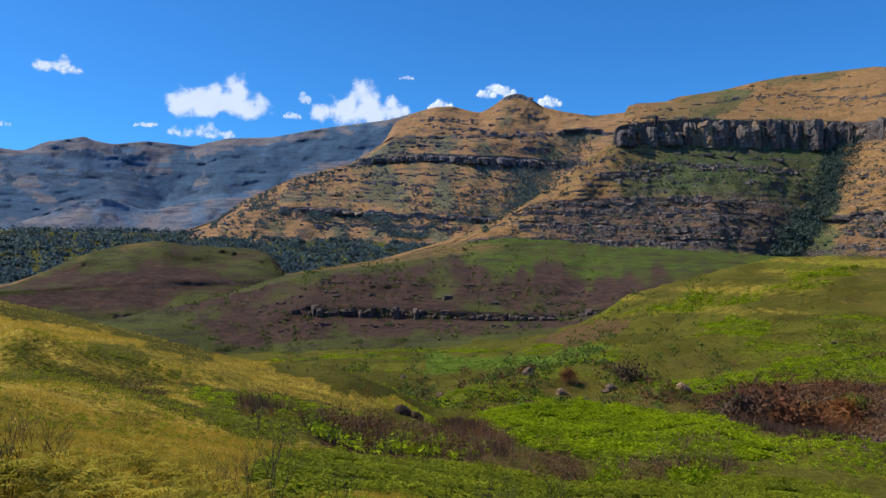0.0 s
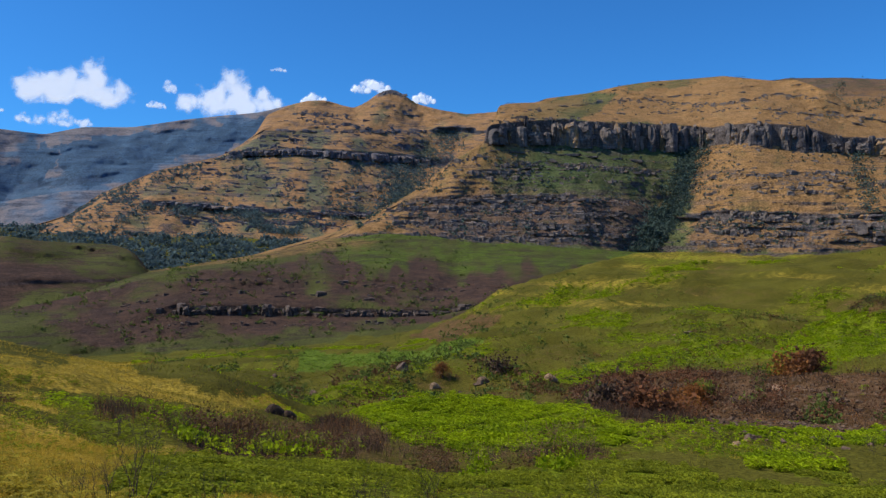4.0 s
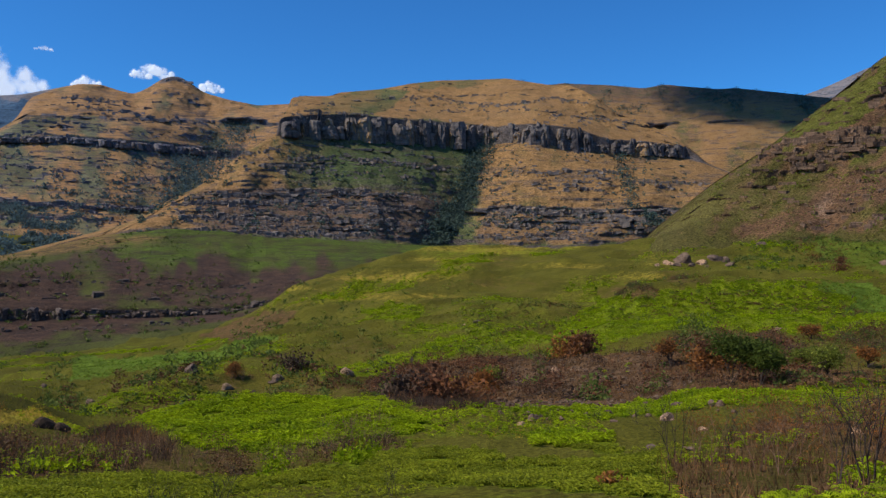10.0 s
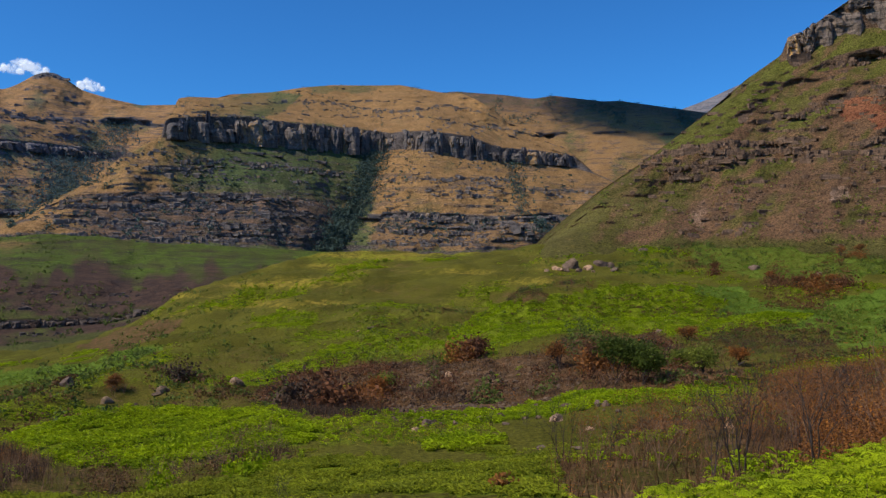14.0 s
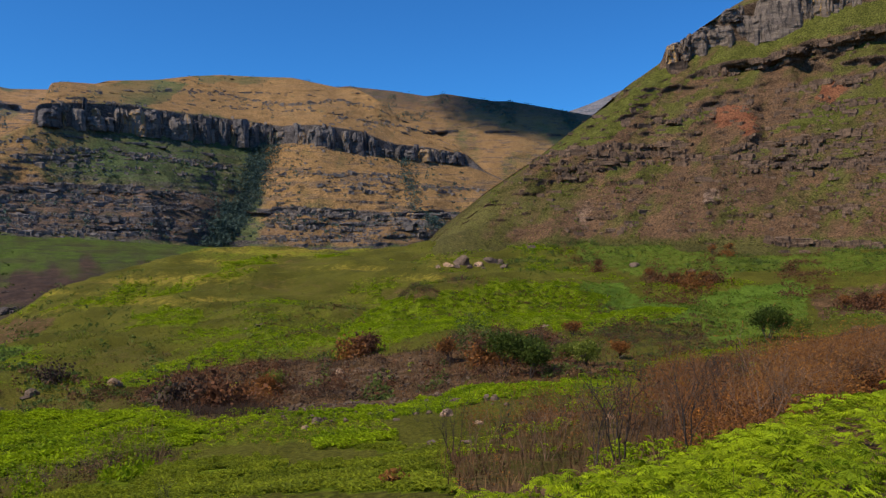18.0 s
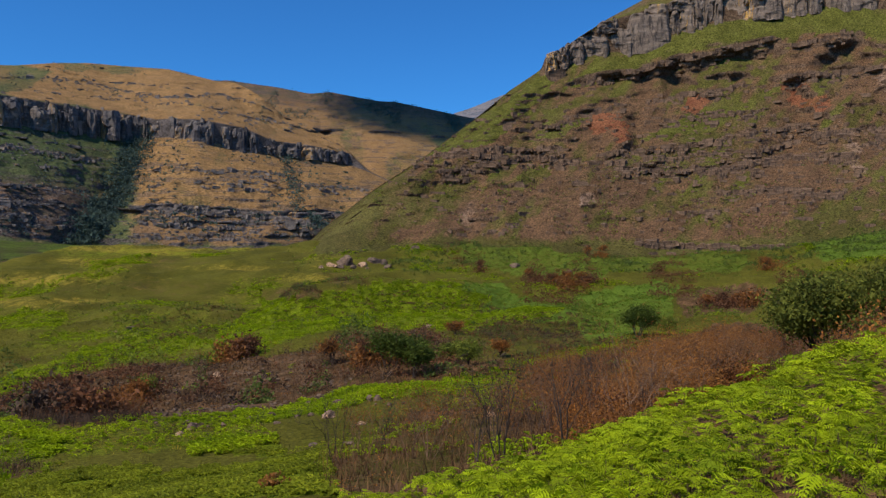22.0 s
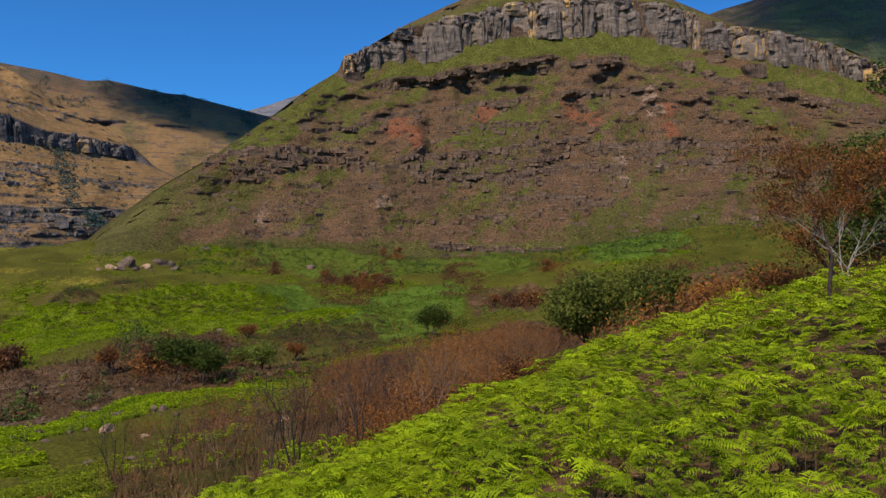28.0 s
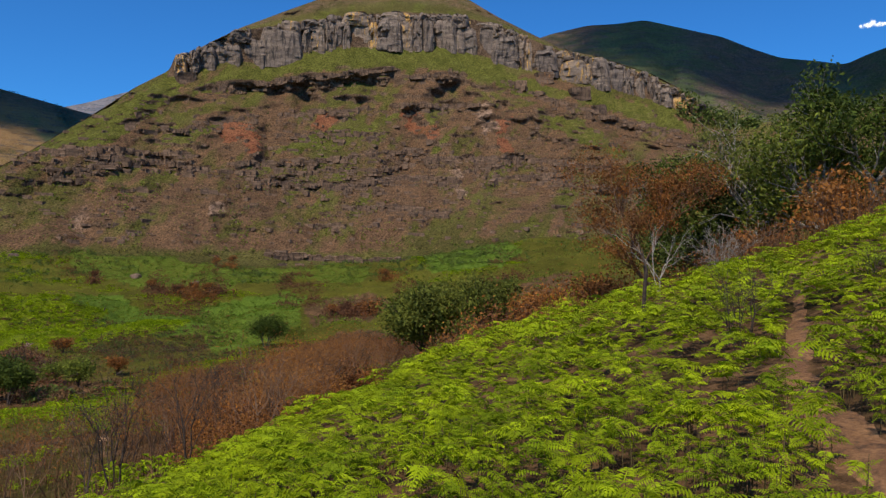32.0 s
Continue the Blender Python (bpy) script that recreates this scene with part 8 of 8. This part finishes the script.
field = spread(azg, 28, 46, 3) * smooth01(g_band, 5.0, 5.4) * (1 - smooth01(g_band, 6.2, 6.5)) + 0.9 * soil_rock
rx, ry, rz, rr = scatter(1100, field + 1.6 * (burnt_on > 0.9) * spread(azg, 20, 50, 2) * (g_d > 90) * (g_d < 200), 51)
small = boulder_mesh("stone", rnd, 0.65, 0.25, detail=2)
rock_v = np.array([v.co for v in small.vertices])
rock_f = np.array([list(p.vertices) for p in small.polygons])
v, f = many(rock_v, rock_f, rx, ry, rz + 0.05, rr.uniform(0, 6.28, 1100), rr.uniform(-0.4, 0.4, 1100), 0.2 + rr.gamma(2.0, 0.16, 1100))
tagged(part("rubble", raw_mesh("rubble", v, f, smooth=False), mat_bank_stone), "scattered small pale stones across the rough meadow", "stones", kind="stuff")


# ---- woods and bushes on the slopes ----
def woods(name, pts, tall, n_leaf, seed, material, label, squash=0.6, leaf=0.17):
    """Many small crowns, each a clump of leaf tufts."""
    r = np.random.default_rng(seed)
    pts = np.asarray(pts)
    s = tall * r.uniform(0.5, 1.4, len(pts))
    c = np.repeat(pts + np.stack([0 * s, 0 * s, s * 0.4], -1), n_leaf, axis=0)
    ss = np.repeat(s, n_leaf)
    n = len(c)
    c = c + r.normal(0, 1, (n, 3)) * ss[:, None] * np.array([0.34, 0.34, 0.34 * squash])
    a = r.normal(0, 1, (n, 3))
    a /= np.linalg.norm(a, axis=1, keepdims=True)
    b = np.cross(a, r.normal(0, 1, (n, 3)))
    b /= np.linalg.norm(b, axis=1, keepdims=True)
    k = (ss * leaf)[:, None] * r.uniform(0.6, 1.3, (n, 1))
    v = np.stack([c - a * k, c + b * k * 0.6, c + a * k, c - b * k * 0.6], 1).reshape(-1, 3)
    return tagged(part(name, raw_mesh(name, v, np.arange(len(v)).reshape(-1, 4), smooth=False), material), label, "bushes", kind="stuff")


def pick(xyz, band, az_lo, az_hi, b_lo, b_hi, n, seed, mask=None):
    """Places on a slope sheet between azimuths and bands."""
    r = np.random.default_rng(seed)
    azs = np.degrees(np.arctan2(xyz[..., 0], xyz[..., 1]))
    w = ((azs > az_lo) & (azs < az_hi) & (band > b_lo) & (band < b_hi)).astype(float)
    if mask is not None:
        w = w * np.clip(mask(azs, band), 0, None)
    k = r.choice(w.size, n, p=(w / w.sum()).ravel())
    return xyz.reshape(-1, 3)[k]


def clumpy(seed, lo=-0.1, s=1.0):
    return lambda a, b: smooth01(fbm(a / s, b * 1.6 / s, 0 * b, 3, seed), lo, lo + 0.5)


woods("valley_wood", pick(g_xyz, g_band, -36, 8, 12.0, 15.0, 12000, 61, clumpy(3, -0.8)), 15, 9, 62, mat_wood_hazed, "dark woodland filling the far valley floor, haze-blue in its leaf colour", leaf=0.25)
woods("slope_bushes", pick(spur_xyz, spur_band, -17, 10, 1.0, 5, 2400, 63, clumpy(5, -0.3)), 7, 12, 64, mat_wood_hazed, "dark bushes dotted over the dry spur", leaf=0.34)
woods("slope_wood", pick(spur_xyz, spur_band, 3, 11, 2.5, 6.0, 1100, 65, lambda a, b: np.exp(-((a - np.interp(b, [2.5, 4, 6], [5.0, 7.0, 10.5])) / 1.3) ** 2)), 16, 12, 66, mat_wood_hazed, "dark wood in the hollow below the peak")
woods("slope_wood", pick(spur_xyz, spur_band, -14, 4, 0.9, 2.1, 700, 67, clumpy(7, 0.0, 1.5)), 14, 12, 68, mat_wood_hazed, "dark wood at the foot of the spur")
woods("gully_wood", pick(mtn_xyz, mtn_band, 22, 30, 1.0, 5.3, 1300, 69, lambda a, b: np.exp(-((a - np.interp(b, [1, 2, 4, 5.2], [23.9, 24.9, 26.3, 28.0])) / 0.75) ** 2)), 10, 16, 70, mat_wood_far, "dark green wood in the mountain's steep gully")
woods("slope_bushes", pick(mtn_xyz, mtn_band, 3, 43, 1.3, 5.2, 1300, 71, clumpy(9, -0.1)), 4.5, 11, 72, mat_wood_far, "small dark bushes scattered over the mountain's ledges", leaf=0.32)
woods("slope_bushes", pick(mtn_xyz, mtn_band, 13, 42, 6.2, 8.0, 220, 73, clumpy(11, 0.0)), 7, 9, 74, mat_wood_far, "sparse dark bushes on the plateau rim")
woods("slope_wood", pick(mtn_xyz, mtn_band, 37, 41, 2.0, 5.0, 260, 75, lambda a, b: np.exp(-((a - np.interp(b, [2, 5], [40.5, 37.8])) / 0.5) ** 2)), 10, 11, 76, mat_wood_far, "dark wood in a side gully")
woods("ridge_wood", pick(rear_xyz, rear_band, 32, 54, 3.2, 4.0, 1500, 77, clumpy(13, -0.3)), 10, 9, 78, mat_wood_far, "dark scrub covering the rear ridge")
woods("slope_bushes", pick(brown_xyz, brown_band, -20, 14, 1.2, 5.0, 900, 79, clumpy(15, -0.2)), 3, 11, 80, mat_leaf_dark, "small dark bushes on the brown hillside", leaf=0.26)
woods("slope_bushes", pick(hill_xyz, hill_band, 44, 96, 1.0, 2.6, 420, 81, clumpy(17, 0.0, 2.0)), 3.0, 10, 82, mat_leaf, "low green bushes on the hill's lower slope")
woods("slope_wood", pick(hill_xyz, hill_band, 94, 99, 5.5, 7.2, 120, 83), 9, 12, 84, mat_leaf_dark, "dark trees in the cleft beside the cliff")
woods("meadow_bushes", pick(g_xyz, g_band, 8, 90, 9.0, 10.9, 1800, 85, clumpy(19, -0.1, 3.0)), 1.5, 14, 86, mat_leaf, "low dark green bushes over the meadow")
face_of = lambda a, b: g_face
woods("face_scrub", pick(g_xyz, g_band, 16, 68, 5.0, 11.0, 700, 89, face_of), 0.9, 18, 90, mat_leaf_dark, "low dark scrub on the shaded faces of hummocks")
woods("face_scrub", pick(g_xyz, g_band, 16, 68, 5.0, 11.0, 1100, 91, face_of), 0.9, 18, 92, mat_fern_dry, "low brown scrub on the faces of hummocks")
woods("burnt_scrub", pick(g_xyz, g_band, 45, 92, 9.6, 11.0, 800, 87, clumpy(21, 0.1, 3.0)), 2.2, 30, 88, mat_rust_dark, "dull brown scrub at the hill's foot", leaf=0.1)

foot = lambda a, b: smooth01(b, 10.1, 10.6) * smooth01(fbm(a / 2.5, b * 3, 0 * b, 3, 23), -0.5, 0.1)
woods("foot_scrub", pick(g_xyz, g_band, 43, 98, 10.0, 11.2, 1500, 93, foot), 2.0, 16, 94, mat_leaf_dark, "dense low green scrub along the hill's foot")
woods("stream_scrub", pick(g_xyz, g_band, -3, 16, 7.3, 9.2, 320, 97, clumpy(25, -0.2, 1.5)), 1.4, 16, 98, mat_leaf_dark, "dark scrub along the stream's hollow")
woods("stream_scrub", pick(g_xyz, g_band, -3, 22, 7.3, 9.4, 260, 99, clumpy(27, 0.0, 1.5)), 1.3, 16, 100, mat_fern_dry, "brown scrub on the stream's banks")
woods("valley_bushes", pick(g_xyz, g_band, -20, 20, 9.0, 11.6, 700, 101, clumpy(29, -0.1, 2.0)), 2.2, 12, 102, mat_leaf_dark, "dark bushes dotted over the valley floor")
woods("slope_bushes", pick(hill_xyz, hill_band, 44, 96, 1.0, 5.4, 900, 103, clumpy(31, 0.0, 1.5)), 2.0, 8, 104, mat_leaf_dark, "small dark bushes among the hill's ledges")
woods("slope_grass", pick(hill_xyz, hill_band, 44, 96, 1.0, 6.0, 5000, 105, clumpy(33, 0.05, 1.5)), 1.1, 7, 106, mat_meadow, "pale green grass tussocks on the hill's ribs")

# eroded end of the straw slope, above the stream
for az_, el_, s_ in ((-2.9, -11.2, 2.0), (-2.0, -11.5, 1.5), (12.5, -9.2, 2.2), (8.8, -9.6, 1.8), (17.5, -9.0, 2.4)):
    p = spot(az_, el_)
    ob = part("eroded_bank", STONES[2].copy(), None)
    ob.data.materials[0] = mat_shaded_earth if az_ < 0 else mat_pale_earth
    ob.matrix_basis = Matrix.Translation(p) @ pose(0, 0, 0, 4, -6, -az_ + 15) @ Matrix.Diagonal((s_ * 1.3, s_, s_ * 1.3, 1))
    tagged(ob, "overhanging earth bank cut by the stream, its shade painted dark" if az_ < 0 else "bare brown earth bank above the stream", "bank", "earth banks")

on_bank = lambda a, b: burnt_on * smooth01(fbm(a / 1.6, b * 4, 0 * b, 3, 26), -0.35, 0.15)
woods("bank_bushes", pick(g_xyz, g_band, 18, 51, 7.0, 9.1, 380, 107, on_bank), 1.3, 34, 108, mat_char, "dark charred bushes over the burnt stream bank", leaf=0.10)
woods("bank_bushes", pick(g_xyz, g_band, 18, 51, 7.0, 9.1, 260, 109, lambda a, b: burnt_on * smooth01(fbm(a / 1.8, b * 4, 0 * b, 3, 28), 0.05, 0.4)), 2.1, 44, 110, mat_rust_dark, "rust red bushes over the burnt stream bank", leaf=0.08)
woods("bank_bushes", pick(g_xyz, g_band, 18, 51, 6.8, 9.3, 260, 111, clumpy(35, 0.1, 2.0)), 1.4, 16, 112, mat_leaf_dark, "dark green bushes over the burnt stream bank")
woods("stubble_ferns", pick(g_xyz, g_band, -10, 22, 4.15, 5.2, 900, 113, clumpy(37, 0.0, 3.0)), 0.7, 12, 114, mat_fern_far, "low green ferns among brown stubble", 0.5)
woods("stubble_scrub", pick(g_xyz, g_band, -9, -1, 4.3, 5.1, 260, 115, clumpy(39, -0.3, 3.0)), 1.0, 26, 116, mat_fern_dry, "dark brown stalky scrub behind the fern bank", 1.0, leaf=0.08)
woods("stubble_scrub", pick(g_xyz, g_band, 0, 20, 4.2, 5.15, 240, 117, clumpy(41, 0.0, 3.0)), 0.8, 24, 118, mat_fern_dry, "brown stalky scrub below the fern mound", 1.0, leaf=0.08)
woods("stubble_scrub", pick(g_xyz, g_band, -24, -10, 4.3, 5.6, 90, 119, clumpy(43, 0.1, 3.0)), 0.8, 26, 120, mat_fern_dry, "dark low scrub in straw grass", 0.7, leaf=0.08)

# clumps of scorched scrub on the meadow
for az_, el_, wide_, n_, m_ in ((58.8, -2.7, 8, 44, mat_rust), (60.2, -2.5, 5, 26, mat_rust_dark), (56.4, -2.3, 4, 16, mat_rust_dark), (61.0, -0.6, 5, 26, mat_rust), (69.6, -4.1, 6, 46, mat_rust_dark), (71.4, -3.9, 4, 26, mat_rust), (72.6, -1.4, 5, 24, mat_rust), (52.3, -1.7, 4, 14, mat_rust_dark),
                                (34.9, -7.7, 3.5, 12, mat_rust_dark), (33.6, -7.9, 3, 16, mat_rust), (44.0, -8.4, 3, 26, mat_rust), (46.4, -8.2, 3, 24, mat_rust), (24.6, -11.0, 3.5, 18, mat_rust_dark), (27.0, -10.6, 3, 14, mat_rust), (21.8, -10.8, 3, 18, mat_char), (13.6, -8.5, 3, 16, mat_char), (65.2, -1.6, 4, 14, mat_rust_dark)):
    c = spot(az_, el_)
    r = np.random.default_rng(int(az_ * 100))
    x, y = c.x + r.normal(0, wide_ * 0.45, n_), c.y + r.normal(0, wide_ * 0.45, n_)
    pts = np.stack([x, y, ground_z(x, y)], -1)
    ob = woods("scrub_clump", pts, 3.0, 60, int(az_ * 10), m_, "clump of red-brown scorched scrub on the meadow", 0.9, leaf=0.09)
    tagged(ob, "clump of red-brown scorched scrub on green meadow", "scrub", "scrub clumps")

# leafy scorched scrub thick along the fern slope's edge
for n_, seed_, tall_, m_, label_ in ((190, 121, 1.7, mat_rust, "thick rust-red scrub along the fern slope"), (110, 122, 1.6, mat_orange, "thick orange scrub along the fern slope"), (120, 123, 1.5, mat_rust_dark, "dull brown scrub along the fern slope")):
    x, y, z, _ = scatter(n_, belt * (azg > 58) * (azg < 108) * (g_d > 20) * (g_d < 62) * smooth01(fbm(nx / 5, ny / 5, 0 * nx, 2, seed_), -0.2, 0.3), seed_)
    woods("edge_scrub", np.stack([x, y, z], -1), tall_, 190, seed_, m_, label_, 0.95, leaf=0.05)


# low tangled scrub filling the scorched belt, with ferns coming up through it
for n_, seed_, tall_, leaf_n, m_, label_ in ((480, 141, 1.25, 60, mat_stalk, "low tangled brown scrub in the scorched belt"), (300, 142, 1.3, 60, mat_rust_dark, "low red-brown scrub in the scorched belt"), (230, 143, 1.2, 50, mat_orange, "low orange scrub in the scorched belt"), (160, 144, 1.1, 50, mat_char, "low charred scrub in the scorched belt")):
    x, y, z, _ = scatter(n_, scrub_on * (g_d > 22) * (g_d < 150) * smooth01(fbm(nx / 6, ny / 6, 0 * nx, 3, seed_), -0.4, 0.3), seed_)
    woods("belt_scrub", np.stack([x, y, z], -1), tall_, leaf_n, seed_, m_, label_, 0.9, leaf=0.06)
carpet("bracken", 3000, scrub_on * (g_d > 26) * (g_d < 130) * smooth01(fbm(nx / 7, ny / 7, 0 * nx, 3, 145), 0.1, 0.5), 146, 6, 0.34, mat_fern_far, "green ferns sprouting between scorched scrub", 90)

# low mixed scrub on the dull faces of the meadow's ridges
for n_, seed_, m_, label_ in ((260, 151, mat_char, "dark scrub on a dull meadow ridge"), (220, 152, mat_leaf_dark, "low green scrub on a dull meadow ridge"), (160, 153, mat_rust_dark, "low red-brown scrub on a dull meadow ridge")):
    x, y, z, _ = scatter(n_, (burnt_on > 0.3) * (burnt_on < 0.62) * spread(azg, 38, 64, 2) * (g_d > 75) * (g_d < 280), seed_)
    woods("ridge_scrub", np.stack([x, y, z], -1), 1.5, 40, seed_, m_, label_, 0.8, leaf=0.09)

# taller scorched scrub showing over the brow of the fern slope
for n_, seed_, tall_, m_, label_ in ((46, 131, 3.0, mat_rust, "tall rust-red scrub behind the fern slope"), (34, 132, 2.8, mat_orange, "tall orange-brown scrub behind the fern slope"), (40, 133, 2.6, mat_rust_dark, "tall dull brown scrub behind the fern slope"), (16, 134, 2.6, mat_leaf, "green bushes among scorched scrub")):
    x, y, z, _ = scatter(n_, spread(azg, 80, 110, 2) * (g_d > 38) * (g_d < 58) * (g_band > 3.2), seed_)
    woods("brow_scrub", np.stack([x, y, z], -1), tall_, 420, seed_, m_, label_, 1.0, leaf=0.034)
tufts("scorched_stems", 1500, spread(azg, 78, 110, 2) * (g_d > 36) * (g_d < 58) * (g_band > 3.2), 135, 7, 2.8, 0.7, mat_stalk, "tall bare brown stems behind the fern slope", 0.006, 0.5)


# ---- clouds ----
m, nt, bsdf = nodes_of("cloud_white")
dens = attr_of(nt, "fluff")
geo = nt.nodes.new("ShaderNodeNewGeometry")
wisp = tex_noise(nt, 0.014, 6, 0.66, geo.outputs["Position"])
alpha = ramp(nt, math_node(nt, "ADD", dens, math_node(nt, "MULTIPLY", math_node(nt, "SUBTRACT", wisp, 0.5), 1.5)), 0.05, 0.95)
bsdf.inputs["Base Color"].default_value = (0.8, 0.8, 0.8, 1)
bsdf.inputs["Roughness"].default_value = 1.0
bsdf.inputs["Specular IOR Level"].default_value = 0.0
# the glow stands in for sunlight scattered inside the cloud
bsdf.inputs["Emission Color"].default_value, bsdf.inputs["Emission Strength"].default_value = (0.86, 0.9, 1.0, 1), 0.72
link(nt, alpha, bsdf.inputs["Alpha"])
mat_cloud = m


def cloud(az0, az1, el0, el1, seed, thin=1.0, dist=4690.0):
    """A small fair-weather cloud: billows over a flat foot, fraying at its rim."""
    nu, nv = 72, 40
    u, v = np.meshgrid(np.linspace(-1.25, 1.25, nu), np.linspace(-0.35, 1.35, nv))
    aspect = (az1 - az0) / (el1 - el0) / 2
    r = np.random.default_rng(seed)
    density = -0.6 + 0 * u
    for _ in range(int(10 + 8 * aspect)):
        cu = r.uniform(-0.85, 0.85)
        rad = r.uniform(0.32, 0.6) * (1 - 0.5 * abs(cu))
        cv = r.uniform(0.18, 0.25 + 0.6 * (1 - abs(cu)) * r.random())
        density = np.maximum(density, 1.15 * (1 - np.hypot((u - cu) * aspect, v - cv) / rad))
    density = np.minimum(density, (v + 0.1) * 4.0)
    density = density + 0.4 * fbm(u * 2.6 * aspect, v * 2.6, 0, 4, seed + 3)
    density = np.clip(density, -0.5, 1.0) * thin - 0.12 * (1 - thin)
    az = (az0 + az1) / 2 + u * (az1 - az0) / 2
    el = el0 + v * (el1 - el0)
    d = dist - 10 * np.clip(density, 0, 1)
    a = np.radians(az)
    xyz = np.stack([d * np.sin(a), d * np.cos(a), EYE + d * np.tan(np.radians(el))], -1)
    centre = xyz[nv // 2, nu // 2].copy()
    ob = part("cloud", grid_mesh("cloud", xyz - centre, dict(fluff=density)), mat_cloud)
    ob.location = centre
    return tagged(ob, "small white fair-weather cloud above the mountains" if thin > 0.8 else "thin white wisp of cloud in blue sky", "cloud", "clouds")


cloud(-28.6, -25.3, 12.6, 13.7, 1, 0.9)
cloud(-19.8, -12.4, 10.6, 13.3, 12)
cloud(-20.2, -15.0, 8.9, 9.9, 23, 0.75)
cloud(-9.9, -1.6, 10.4, 12.9, 34)
cloud(2.2, 6.1, 12.2, 13.2, 45)
cloud(6.7, 8.9, 11.5, 12.4, 56)
cloud(-22.3, -20.4, 9.4, 9.9, 67, 0.75)
cloud(-11.0, -9.8, 11.6, 12.6, 78, 0.8)
cloud(-3.4, -2.0, 13.5, 13.85, 89, 0.6)
cloud(-1.5, 0.8, 11.3, 12.2, 91)
cloud(-12.0, -10.5, 10.5, 11.1, 95, 0.75)
cloud(-31.4, -29.4, 8.8, 9.3, 97, 0.7)
cloud(105.3, 107.0, 15.3, 15.8, 99, 0.8)


def shading_cloud(x, y, z, size, seed):
    """A heaped cloud, flat below, added overhead out of view to cast shade."""
    bm = bmesh.new()
    bmesh.ops.create_icosphere(bm, subdivisions=4, radius=1.0)
    off = Vector((seed * 3.1, seed * 7.7, seed))
    for v in bm.verts:
        p = v.co.copy()
        k = 1 + 0.35 * noise.noise(p * 1.6 + off) + 0.2 * noise.noise(p * 3.7 + off) + 0.08 * noise.noise(p * 9 + off)
        p *= k
        p.z = p.z * 0.4 if p.z > 0 else p.z * 0.12
        v.co = p * size
    me = bpy.data.meshes.new("cloud")
    bm.to_mesh(me)
    bm.free()
    me.polygons.foreach_set("use_smooth", np.ones(len(me.polygons), dtype=bool))
    a = me.attributes.new("fluff", "FLOAT", "POINT")
    a.data.foreach_set("value", np.array([1.25 - 1.15 * (v.co.x ** 2 + v.co.y ** 2) / size ** 2 for v in me.vertices], np.float32))
    ob = part("cloud", me, mat_cloud)
    ob.location = (x, y, z)
    return tagged(ob, "heaped white cloud added out of view to shade a mountain", "cloud", "clouds")


def over(az, d, z, up, size, seed):
    """Adds an unseen cloud between the sun and a place, to darken it."""
    p = Vector((d * math.sin(radians(az)), d * math.cos(radians(az)), z)) + sun_from * up
    return shading_cloud(p.x, p.y, p.z, size, seed)


# added clouds, never in view: they darken the dark mountain and rear ridge
over(100.5, 1850, 480, 1500, 590, 3)
over(48.5, 2720, 480, 1900, 400, 5)
